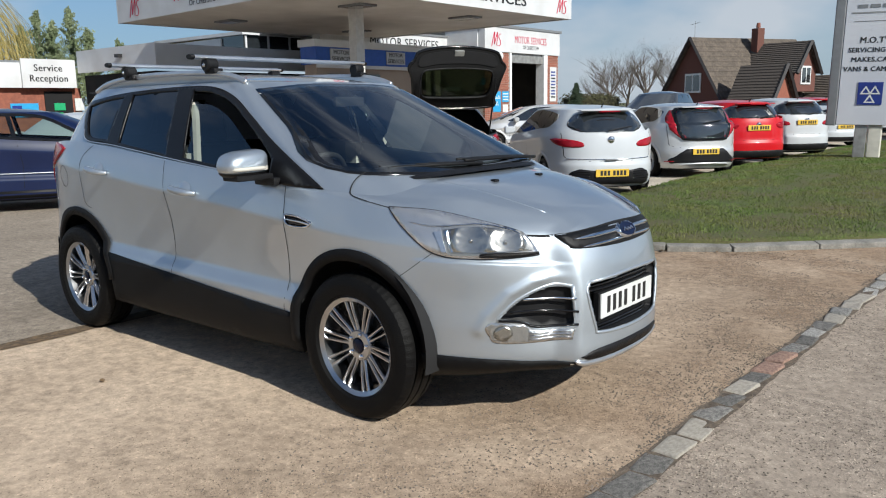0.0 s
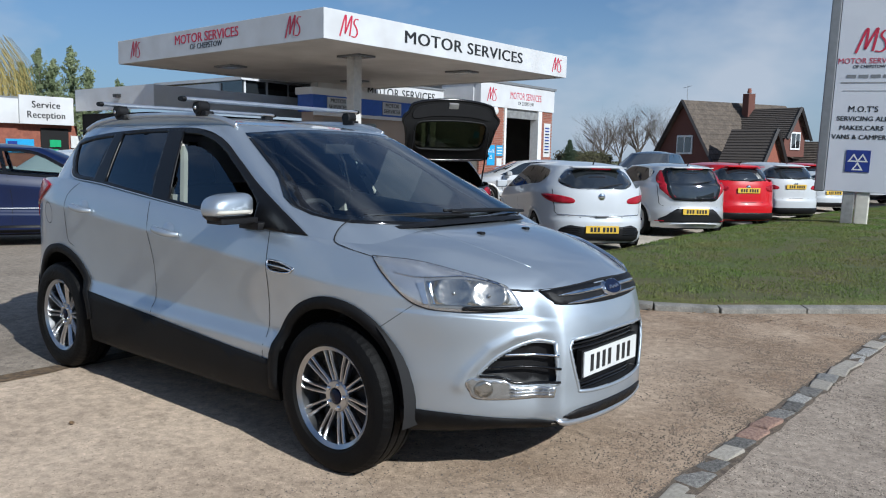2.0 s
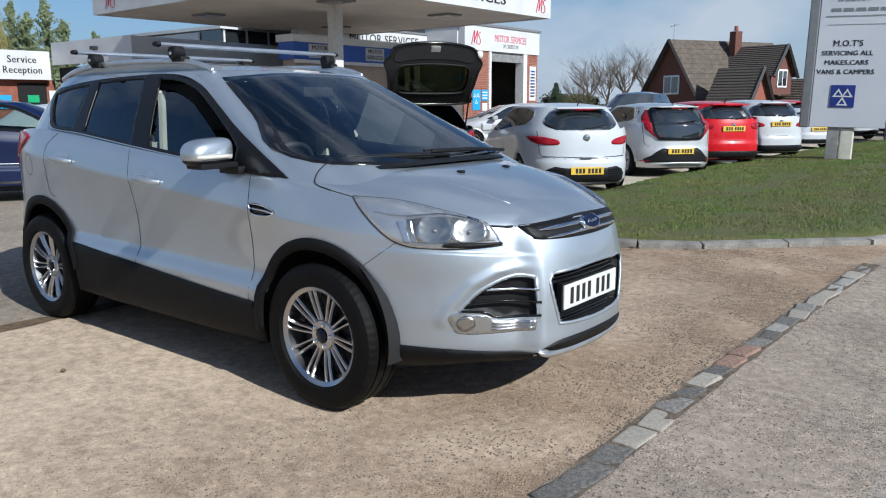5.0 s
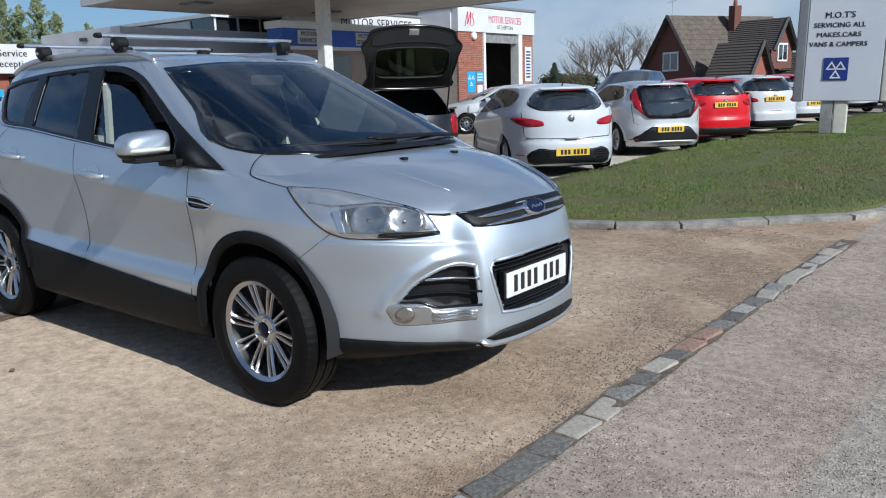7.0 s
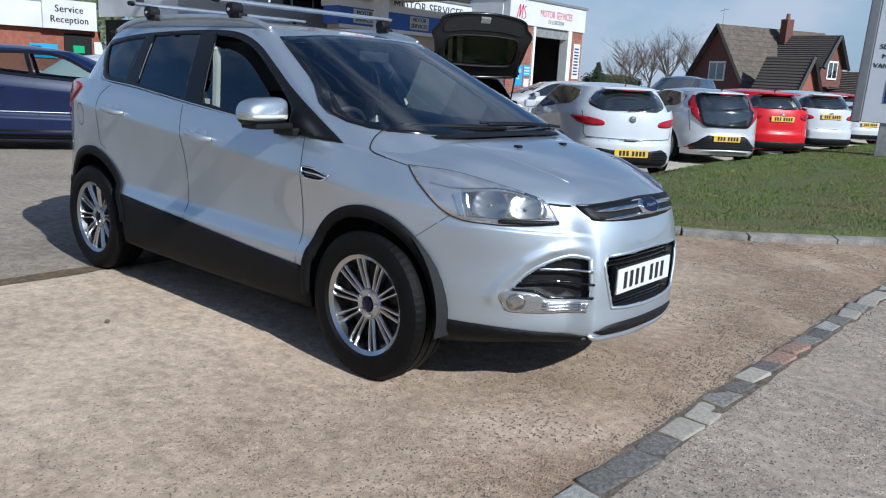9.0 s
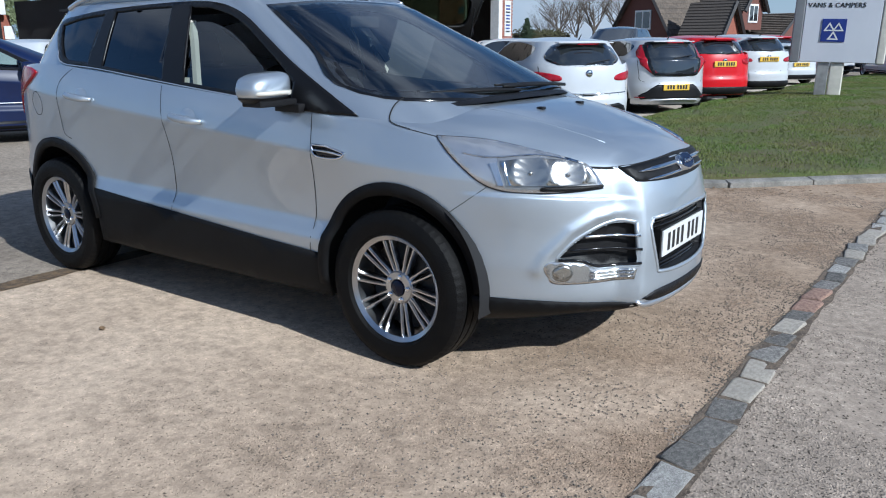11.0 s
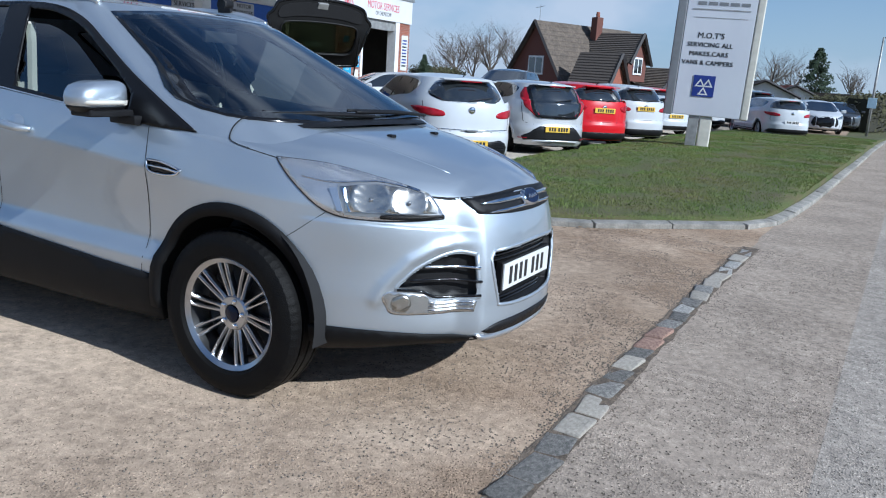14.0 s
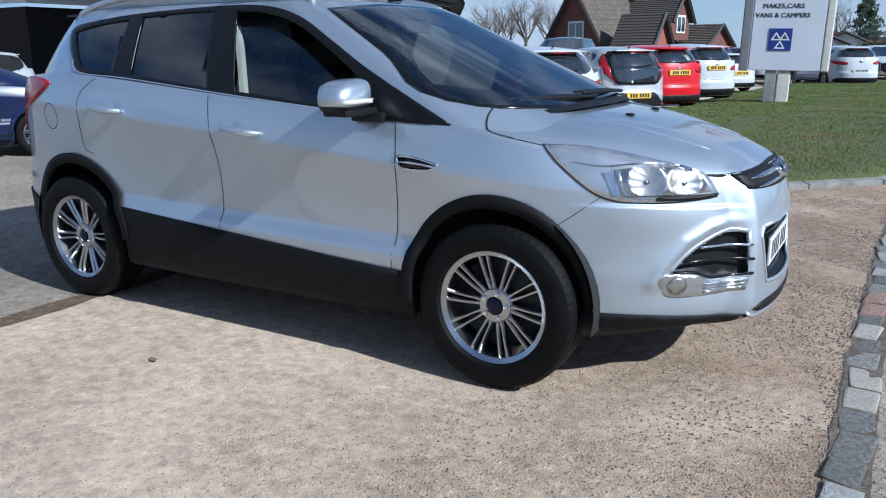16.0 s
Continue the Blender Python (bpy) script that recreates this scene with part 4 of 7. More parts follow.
        def bowl_lift(a, b):
            d = min(math.hypot(a - u, b - v) / r for u, v, r in bowls)
            ribs = 0.0012 * math.sin(math.atan2(b - 0.865, a - 0.92) * 26)
            return 0.0125 * d * d + ribs * d if d < 1 else max(0.002, 0.0125 - 0.04 * (d - 1))
        part("lamp_housing", wrap(t_low, "corner", shrink(inner, -0.012), (), 0.0085, 0.03, far=far, push=LAMP_WAY), HOUSING, lp, "darker lamp housing", True)
        part("reflector", wrap(t_low, "corner", inner, (), 0.0095, 0.0085, lift=bowl_lift, far=far, push=LAMP_WAY), REFLECTOR, lp, "chrome reflector bowl", True)
        for u_, v_, _ in bowls:
            bulb = [(u_ + 0.008 * math.cos(a), v_ + 0.008 * math.sin(a)) for a in (2 * math.pi * k / 14 for k in range(14))]
            part("bulb", wrap(t_low, "corner", bulb, (), 0.018, 0.01, 0.008, far=far, push=LAMP_WAY), CHROME, lp, "small bulb in the bowl", True)
        part("lamp_gap", line_on(t_low, "corner", [*lamp, lamp[0]], 0.007, 0.004, far, 1), DARK, lp, "dark gap round the lamp")
        part("lamp_blade", strip_on(t_low, "corner", [(0.60, 0.945), (0.70, 0.930), (0.88, 0.936), (1.04, 0.906), (1.09, 0.866)], 0.004, 0.008, far, 5), CHROME, lp, "bright edge inside the lamp", True)
        for u0, u1 in ((0.692, 0.722), (0.736, 0.752)):
            bar = [(u0, 0.905), (u1, 0.908), (u1 + 0.022, 0.818), (u0 + 0.03, 0.818)]
            part("lamp_divider", wrap(t_low, "corner", bar, (), 0.015, 0.03, 0.008, far=far, push=LAMP_WAY), CHROME, lp, "chrome divider")
        mesh = smooth_loop([(0.885, 0.797), (0.91, 0.814), (1.147, 0.815), (1.15, 0.806), (1.02, 0.796)], 4, sharp=(0, 2, 3))
        part("lamp_mesh", wrap(t_low, "corner", mesh, (), 0.015, 0.03, 0.006, far=far, push=LAMP_WAY), BLACK_PLASTIC, lp, "dark textured strip", True)
        part("lens", wrap(t_low, "corner", shrink(lamp, 0.003), (), 0.024, 0.03, 0.020, far=far, push=LAMP_WAY), LENS, lp, "clear lens", True).visible_shadow = False
        # fog recess
        part("fog_surround", strip_on(t_low, "corner", [*fog, fog[0]], 0.012, -0.008, far, 1), SILVER, car, "", True)
        part("fog_grille", wrap(t_low, "corner", fog, (), -0.030, 0.04, -0.031, far=far), BLACK_PLASTIC, car, "black side grille with thin bars", True)
        for pts in ([(1.075, 0.612), (1.18, 0.612), (1.315, 0.606)], [(1.015, 0.556), (1.15, 0.560), (1.325, 0.548)], [(0.965, 0.518), (1.06, 0.512), (1.14, 0.486), (1.325, 0.489)]):
            part("grille_bar", strip_on(t_low, "corner", pts, 0.006, 0.004, far, 4, 1.0), CHROME if pts[0][1] > 0.6 else GLOSS_BLACK, car, "", True)
        fl = smooth_loop([(0.905, 0.490), (0.945, 0.512), (1.04, 0.504), (1.085, 0.496), (1.135, 0.470), (1.235, 0.468), (1.31, 0.466), (1.30, 0.418), (1.13, 0.412), (0.96, 0.414), (0.925, 0.445)], 4, sharp=(6, 7))
        fg = part("fog_lamp", wrap(t_low, "corner", fl, (), 0.002, 0.02, 0.002, far=far), FOG_BASE, car, "clear fog and daytime lamp", True)
        disc = [(0.985 + 0.042 * math.cos(a), 0.460 + 0.036 * math.sin(a)) for a in (2 * math.pi * k / 24 for k in range(24))]
        part("fog_bowl", wrap(t_low, "corner", disc, (), 0.004, 0.02, 0.001, far=far), REFLECTOR, fg, "", True)
        for z_ in (0.428, 0.443, 0.457):
            part("light_bar", strip_on(t_low, "corner", [(1.10, z_), (1.2, z_ + 0.002), (1.295, z_ + 0.003)], 0.0045, 0.003, far, 3), CHROME, fg, "", True)
        part("lens", wrap(t_low, "corner", shrink(fl, 0.003), (), 0.007, 0.02, far=far), LENS, fg, "", True).visible_shadow = False
        # tail lamp
        tl = smooth_loop([(-1.48, 1.215), (-1.60, 1.238), (-1.80, 1.240), (-2.0, 1.225), (-2.07, 1.19), (-2.06, 1.02), (-1.98, 0.93), (-1.93, 0.98), (-1.86, 1.05), (-1.74, 1.085), (-1.62, 1.130), (-1.53, 1.175)], 4, sharp=(0, 6))
        part("tail_lamp", wrap(t_all, "side", tl, (), 0.010, 0.02, 0.012, far=far), RED_LENS, car, "red tail lamp", True)
        # door mirror
        s = 1 if far else -1
        shell = bmesh.new()
        bmesh.ops.create_uvsphere(shell, u_segments=28, v_segments=18, radius=1.0)
        for v in shell.verts:
            x, y, z = v.co
            sq = lambda q, p: math.copysign(abs(q) ** p, q)
            v.co = Vector((0.70 + 0.095 * sq(x, 0.7) - 0.02 * y, s * 0.995 + 0.136 * sq(y, 0.62), 1.185 + (0.070 if z > 0 else 0.056) * sq(z, 0.62) - 0.018 * s * y * (1 if z > 0 else 0)))
            if v.co.x < 0.655:
                v.co.x = 0.655
        under = shell.copy()
        bmesh.ops.delete(under, geom=[v for v in under.verts if v.co.z > 1.156], context="VERTS")
        for v in under.verts:
            v.co = Vector((0.70 + (v.co.x - 0.70) * 1.04, s * 0.995 + (v.co.y - s * 0.995) * 1.03, 1.150 + (v.co.z - 1.150) * 1.7))
        mir = part("door_mirror", shell, SILVER, car, "silver door mirror with clear indicator", "edges")
        part("mirror_underside", under, BLACK_PLASTIC, mir, "black lower half", "edges")
        part("mirror_base", box((0.66, s * 0.87, 1.108), (0.785, s * 1.09, 1.138), 0.013, 3), BLACK_PLASTIC, mir, "black plastic foot", "edges")
        part("mirror_arm", box((0.66, s * 0.80, 1.075), (0.82, s * 0.90, 1.115), 0.012, 2), BLACK_PLASTIC, mir, "", "edges")
        part("mirror_glass", box((0.648, s * 0.885, 1.125), (0.654, s * 1.085, 1.235), 0.002), CHROME, mir, "mirror glass")
        ind = bmesh.new()
        prev = None
        for k in range(15):
            a = radians(-25 + 100 * k / 14)
            p = []
            for zz in (1.158, 1.178):
                c = math.sqrt(1 - ((1.185 - zz) / 0.056) ** (2 / 0.62))
                p.append(ind.verts.new((0.70 + 0.102 * sq(c * math.cos(a), 0.7) - 0.02 * s * c * math.sin(a), s * 0.985 + s * 0.137 * sq(c * math.sin(a), 0.62), zz)))
            if prev:
                ind.faces.new((prev[0], prev[1], p[1], p[0]))
            prev = p
        glow = []
        for k in range(10):
            a = radians(-20 + 95 * k / 9)
            c = math.sqrt(1 - ((1.185 - 1.168) / 0.056) ** (2 / 0.62))
            glow.append((0.70 + 0.098 * sq(c * math.cos(a), 0.7) - 0.02 * s * c * math.sin(a), s * 0.985 + s * 0.131 * sq(c * math.sin(a), 0.62), 1.168))
        part("indicator_rim", tube(glow, [0.004] + [0.010] * 8 + [0.004], 8), CREAM, mir, "pale indicator strip", True)
        part("indicator", ind, CREAM, mir, "clear indicator strip", True)
        # roof rail with feet, and the sail panel's inside
        rail = smooth_loop([(0.235, 0.595, 1.604), (0.12, 0.592, 1.640), (-0.10, 0.590, 1.668), (-0.60, 0.588, 1.680), (-1.05, 0.582, 1.671), (-1.36, 0.572, 1.642), (-1.54, 0.565, 1.595)], 6, False)
        part("roof_rail", tube([(a, s * b, c) for a, b, c in rail], 0.015, 10, flat=1.1), ALU, car, "silver roof rail", True)
        web = bmesh.new()
        prev = None
        for a, b, c in rail:
            hit = t_cab.ray_cast(Vector((a, s * (b - 0.02), 3)), Vector((0, 0, -1)))[0]
            foot = min(c - 0.012, hit.z - 0.01 if hit else c - 0.05)
            p = [web.verts.new((a, s * (b + o), z_)) for o, z_ in ((-0.006, c - 0.006), (-0.004, foot), (-0.030, foot), (-0.014, c - 0.006))]
            if prev:
                for i in range(3):
                    web.faces.new((prev[i], prev[i + 1], p[i + 1], p[i]))
            prev = p
        part("rail_foot", web, SILVER, car, "", True)
    # roof bars: things clamped on the rails
    # nose
    grille = smooth_loop([(-0.425, 0.882), (-0.22, 0.893), (0, 0.897), (0.22, 0.893), (0.425, 0.882), (0.395, 0.840), (0.35, 0.822), (0, 0.812), (-0.35, 0.822), (-0.395, 0.840)], 4, sharp=(0, 4))
    part("upper_grille", wrap(t_low, "front", grille, (), 0.004, 0.025, 0.006), BLACK_PLASTIC, car, "black upper grille with chrome bars", True)
    for z, hw, r in ((0.866, 0.365, 0.012), (0.832, 0.335, 0.008)):
        part("chrome_bar", strip_on(t_low, "front", [(-hw, z - 0.006), (-hw / 2, z), (0, z + 0.002), (hw / 2, z), (hw, z - 0.006)], r, 0.008, taper=3), CHROME, car, "chrome grille bar", True)
    oval = [(0.076 * math.cos(a), 0.858 + 0.032 * math.sin(a)) for a in (2 * math.pi * k / 40 for k in range(40))]
    bd = part("badge", wrap(t_low, "front", oval, (), 0.026, 0.05, 0.02), CHROME, car, "dark blue oval badge with bright rim", True)
    part("badge_face", wrap(t_low, "front", [(x * 0.88, 0.858 + (z - 0.858) * 0.80) for x, z in oval], (), 0.0285, 0.05), BLUE_OVAL, bd, "", True)
    part("badge_mark", strip_on(t_low, "front", [(-0.042, 0.853), (-0.026, 0.864), (-0.012, 0.853), (0.004, 0.862), (0.018, 0.854), (0.034, 0.864), (0.044, 0.855)], 0.0034, 0.0295, n=3), CHROME, bd, "bright flowing mark", True)
    part("grille_surround", strip_on(t_low, "front", [*lowg, lowg[0]], 0.009, -0.003, False, 1), SILVER, car, "", True)
    part("lower_grille", wrap(t_low, "front", lowg, (), -0.060, 0.05, -0.061), BLACK_PLASTIC, car, "black trapezoid lower grille", True)
    for z, hw in ((0.652, 0.335), (0.630, 0.330), (0.455, 0.28), (0.440, 0.26)):
        part("grille_slat", strip_on(t_low, "front", [(-hw, z - 0.008), (0, z), (hw, z - 0.008)], 0.007, -0.045), GLOSS_BLACK, car, "", True)
    part("plate_frame", box((2.270, -0.27, 0.478), (2.301, 0.27, 0.612), 0.003), BLACK_PLASTIC, car)
    pl = part("number_plate", box((2.294, -0.26, 0.488), (2.308, 0.26, 0.602), 0.004, 2), PLATE_WHITE, car, "white front number plate with dark bars")
    xs = -0.205
    for w in (0.05, 0.05, 0.05, 0.05, 0, 0.05, 0.05, 0.05):
        if w:
            part("plate_bar", box((2.3075, xs, 0.506), (2.3095, xs + 0.030, 0.584), 0.0005), INK, pl)
        xs += w + 0.006 if w else 0.03
    # brow between lamp and grille, skid and lower lip
    skid = smooth_loop([(-0.38, 0.330), (-0.28, 0.360), (0, 0.366), (0.28, 0.360), (0.38, 0.330), (0.30, 0.312), (0, 0.314), (-0.30, 0.312)], 4, sharp=(0, 4))
    part("skid_recess", wrap(t_low, "front", skid, (), 0.004, 0.04, 0.004), BLACK_PLASTIC, car, "black lower slot", True)
    part("skid_plate", strip_on(t_low, "front", [(-0.40, 0.318), (-0.32, 0.298), (0, 0.294), (0.32, 0.298), (0.40, 0.318)], 0.016, 0.006, taper=4), ALU, car, "silver skid strip", True)
    for s in (-1, 1):
        part("lower_lip", wrap(t_low, "corner", smooth_loop([(0.55, 0.352), (0.80, 0.347), (1.0, 0.336), (1.25, 0.314), (1.38, 0.298), (1.38, 0.235), (1.0, 0.2285), (0.6, 0.2285), (0.50, 0.235), (0.50, 0.31)], 4), (), 0.008, 0.03, 0.008, far=s > 0), CLADDING, car, "dark grey lower lip", True)
        part("bonnet_line", line_on(t_low, "top", [(2.150, s * 0.425), (2.05, s * 0.548), (1.92, s * 0.640), (1.75, s * 0.735), (1.56, s * 0.800), (1.39, s * 0.832)], 0.006, 0.001), DARK, car, "dark gap round the bonnet")
        part("washer_jet", box((1.655, s * 0.2 - 0.017, 1.078), (1.69, s * 0.2 + 0.017, 1.092), 0.004), BLACK_PLASTIC, car, "small black washer jet")
    for far in (False, True):
        part("bonnet_line", line_on(t_all, "top", [(1.40, -0.832), (1.33, -0.836), (1.285, -0.822), (1.262, -0.785), (1.255, -0.735), (1.26, -0.69)], 0.006, 0.004, far), DARK, car)
    part("bonnet_lip", line_on(t_low, "front", [(-0.42, 0.884), (0, 0.900), (0.42, 0.884)], 0.007, 0.002), DARK, car)
    for yy in (-0.30, 0.30):
        part("bonnet_fold", strip_on(t_low, "top", [(1.30, yy * 1.55), (1.70, yy * 1.35), (2.05, yy * 1.08)], 0.010, -0.0075, n=6), SILVER, car, "", True)
    # screen
    part("screen_frit", wrap(t_cab, "front", shrink(screen, -0.011), [shrink(screen, 0.022)], 0.004, 0.03, 0.004), GLOSS_BLACK, car, "black border of the windscreen", True)
    part("windscreen", wrap(t_cab, "front", screen, (), 0.0055, 0.06), WS_GLASS, car, "clear curved windscreen", True).visible_shadow = False
    part("rear_screen", wrap(t_cab, "rear", shrink(back, -0.01), (), 0.003, 0.06), TINT_GLASS, car, "dark rear window", True)
    # wipers and cowl
    cowl = bmesh.new()
    prev = None
    for k in range(25):
        yv = -0.76 + 1.52 * k / 24
        f = 1 - (abs(yv) / 0.78) ** 3.0
        p = [cowl.verts.new((1.22 + 0.27 * f + dx, yv, 1.085 + 0.040 * f + dz)) for dx, dz in ((0.035, -0.004), (0.01, 0.008), (-0.10, 0.016))]
        if prev:
            for i in range(2):
                cowl.faces.new((prev[i], prev[i + 1], p[i + 1], p[i]))
        prev = p
    part("cowl", cowl, BLACK_PLASTIC, car, "black cowl below the windscreen", True)
    for pts in ([(1.43, 0.02, 1.150), (1.40, -0.25, 1.160), (1.30, -0.58, 1.160)], [(1.36, 0.64, 1.145), (1.42, 0.30, 1.165), (1.42, -0.12, 1.172)]):
        wp = part("wiper", tube(smooth_loop(pts, 6, False), [0.010] * 12 + [0.006], 6), BLACK_PLASTIC, car, "black wiper", True)
        part("wiper_blade", tube(smooth_loop([(a - 0.03, b - 0.03, c + 0.006) for a, b, c in pts], 6, False), 0.007, 5), BLACK_PLASTIC, wp, "", True)
    # underside and cabin
    part("floor_pan", box((-1.95, -0.50, 0.22), (1.86, 0.50, 0.34)), DARK, car)
    # unseen blocks added beside the arches so no sun leaks under the car
    for s in (-1, 1):
        for x0 in (0.885, -0.90):
            part("arch_bulkhead", box((x0, s * 0.50, 0.215), (x0 + 0.03, s * 0.86, 0.78)), DARK, car)
    # widened almost to the sills, also to stop sun leaking through
    part("underbody", box((-0.9, -0.855, 0.225), (0.9, 0.855, 0.27)), DARK, car)
    part("engine_bay", box((1.22, -0.50, 0.3), (2.02, 0.50, 0.76)), DARK, car)
    part("cabin_floor", box((-1.8, -0.50, 0.40), (0.95, 0.50, 0.46)), TRIM_IN, car)
    part("dashboard", box((0.66, -0.72, 0.72), (1.36, 0.72, 1.06), 0.05, 3), TRIM_IN, car, "black dashboard", "edges")
    for s in (-1, 1):
        part("door_card", box((-1.0, s * 0.79 - 0.02, 0.50), (0.9, s * 0.79 + 0.02, 1.06)), TRIM_IN, car)
        st = part("front_seat", box((-0.32, s * 0.37 - 0.25, 0.52), (0.22, s * 0.37 + 0.25, 0.70), 0.05, 3), SEAT, car, "dark cloth front seat", "edges")
        part("backrest", box((-0.07, -0.24, 0.0), (0.07, 0.24, 0.64), 0.05, 3), SEAT, st, "", "edges", pose(-0.30, s * 0.37, 0.62, 0, -18, 0))
        part("headrest", box((-0.05, -0.13, 0.66), (0.05, 0.13, 0.86), 0.04, 3), SEAT, st, "", "edges", pose(-0.30, s * 0.37, 0.62, 0, -18, 0))
        part("pillar_trim", box((-0.33, s * 0.70 - 0.025, 1.05), (-0.22, s * 0.70 + 0.025, 1.20)), CREAM, car)
        part("seat_belt", tube([(-0.16, s * 0.69, 1.15), (-0.20, s * 0.655, 1.40), (-0.24, s * 0.63, 1.50)], 0.022, 4, flat=0.3), CREAM, car, "cream belt and trim behind the door glass")
    part("rear_bench", box((-1.15, -0.66, 0.5), (-0.65, 0.66, 0.72), 0.05, 3), SEAT, car, "", "edges")
    part("rear_backrest", box((-1.30, -0.66, 0.68), (-1.12, 0.66, 1.22), 0.05, 3), SEAT, car, "", "edges")
    part("headliner", box((-1.75, -0.52, 1.585), (0.15, 0.52, 1.597)), TRIM_IN, car)
    sw = bmesh.new()
    ring = [(0.0, 0.185 * math.cos(2 * math.pi * k / 32), 0.185 * math.sin(2 * math.pi * k / 32)) for k in range(33)]
    tube(ring, 0.016, 8, sw, False)
    tube([(0, -0.18, 0), (0.02, 0, -0.01), (0, 0.18, 0)], 0.022, 6, sw)
    tube([(0.02, 0, 0), (0.0, 0, -0.18)], 0.022, 6, sw)
    part("steering_wheel", sw, TRIM_IN, car, "black steering wheel", True, pose(0.56, -0.37, 1.03, 0, 24, 0))
    part("rear_view_mirror", box((0.42, -0.12, 1.46), (0.45, 0.12, 1.52), 0.012, 2), TRIM_IN, car)
    # wheels
    for x in (1.345, -1.345):
        for s in (-1, 1):
            wheel(car, x - 0.004, s * 0.792, 0.334, s, 14 if x > 0 else 40)
    return car


def roof_bar(x, z, near, other):
    bar = thing("roof_bar", pose(x, 0, z), "silver aluminium roof bar clamped across the rails", "roof bar", "roof bars on the car")
    b = bmesh.new()
    for y0, y1 in ((-near, other),):
        tube([(0, y0, 0), (0, y1, 0)], 0.031, 14, b, flat=0.42)
    part("bar", b, ALU, bar, "silver oval bar", "edges")
    for s in (-1, 1):
        half = other if s > 0 else near
        part("end_cap", tube([(0, s * half, 0), (0, s * (half + 0.022), 0)], [0.033, 0.028], 12, flat=0.5), BLACK_PLASTIC, bar, "black end cap", "edges")
        f = part("clamp", lathe([(0.0005, s * 0.045), (0.034, s * 0.045), (0.043, s * 0.036), (0.043, s * -0.02), (0.034, s * -0.03), (0.0005, s * -0.03)], "y", 24), BLACK_PLASTIC, bar, "round black clamp foot", "edges", pose(0, s * 0.592, -0.042))
        part("clamp_arm", box((-0.03, -0.03, -0.052), (0.075, 0.03, -0.022), 0.010, 2), BLACK_PLASTIC, f, "", "edges")
        part("lock", lathe([(0.011, 0.0), (0.011, -0.006), (0.0005, -0.006)], seg=14, bm=None), CHROME, f, "", True, pose(0.0, s * 0.047, -0.004, 0, 0, 180 if s > 0 else 0))
    return bar


silver_car()
roof_bar(-0.10, 1.758, 0.715, 0.655)
roof_bar(-1.02, 1.750, 0.73, 0.65)


# ---- ground ----
def height(x, y):
    """The yard lies level but for a slight dip where the silver car stands."""
    ease = lambda v: max(0.0, min(1.0, v)) ** 2 * (3 - 2 * max(0.0, min(1.0, v)))
    return -0.026 * ease((2.45 - x) / 0.9) * ease((x + 5.5) / 2.5) * ease((4.0 - y) / 1.8)


def sheet(name, x0, x1, y0, y1, nx, ny, material, label, dz=0.0, keep=None, parent=None):
    bm = bmesh.new()
    g = [[bm.verts.new((x0 + (x1 - x0) * i / nx, y0 + (y1 - y0) * j / ny, 0)) for j in range(ny + 1)] for i in range(nx + 1)]
    for col in g:
        for v in col:
            v.co.z = height(v.co.x, v.co.y) + dz
    for i in range(nx):
        for j in range(ny):
            bm.faces.new((g[i][j], g[i + 1][j], g[i + 1][j + 1], g[i][j + 1]))
    ob = finish(bm, name, material, None, "", True)
    return tagged(ob, label, "ground", "", "structure")


def edge_x(y):
    """The line of setts between forecourt and footway."""
    return 2.698 + (0.006 * y + 0.004 * y * y if y > -0.7 else 0.0025 * y)


def strip(name, left, right, ys, material, label, dz, category="ground"):
    bm = bmesh.new()
    rows = []
    for y in ys:
        a, b = left(y), right(y)
        n = max(2, int((b - a) / 0.8) + 1)
        rows.append([(a + (b - a) * k / 14, y) for k in range(15)])
    vs = [[bm.verts.new((x, y, height(x, y) + dz)) for x, y in r] for r in rows]
    for r, s in zip(vs, vs[1:]):
        for k in range(14):
            bm.faces.new((r[k], r[k + 1], s[k + 1], s[k]))
    return tagged(finish(bm, name, material, None, "", True), label, category, "", "structure")


far_ground = bmesh.new()
bmesh.ops.create_circle(far_ground, cap_ends=True, radius=1500, segments=64)
for v in far_ground.verts:
    v.co.z = -0.06
tagged(finish(far_ground, "ground", GRASS), "flat green land reaching the horizon", "ground", "", "structure")
sheet("yard", -60, -1.33, -40, 70, 90, 120, APRON, "grey worn tarmac yard behind the forecourt", 0.0)
ys = [-40 + k * 1.0 for k in range(41)] + [k * 0.25 for k in range(1, 60)] + [15 + k for k in range(56)]
strip("forecourt", lambda y: -1.33, lambda y: edge_x(min(y, 5.0)) + 0.02, ys, FORECOURT, "pinkish worn gravelly forecourt tarmac", 0.002)
strip("footway", lambda y: edge_x(y) if y < 4.8 else 2.80 + 0.052 * max(0.0, y - 5.0), lambda y: max(3.60 + 0.043 * y, 3.0), [y for y in ys if y < 50.0], FOOTWAY, "rough grey tarmac strip beside the road", 0.003)
strip("concrete_strip", lambda y: -5.5, lambda y: -1.62, [7.0 + k for k in range(21)], CONCRETE, "pale concrete strip under the parked cars", 0.004)
strip("road", lambda y: 3.60 + 0.043 * y, lambda y: 11.5 + 0.045 * y, ys, ROAD, "pale grey chipped tarmac road", 0.004, "road")
joint = thing("drain_joint", Matrix(), "dirt-filled joint between two tarmac surfaces", "joint", "", "structure")
jb = bmesh.new()
prev = None
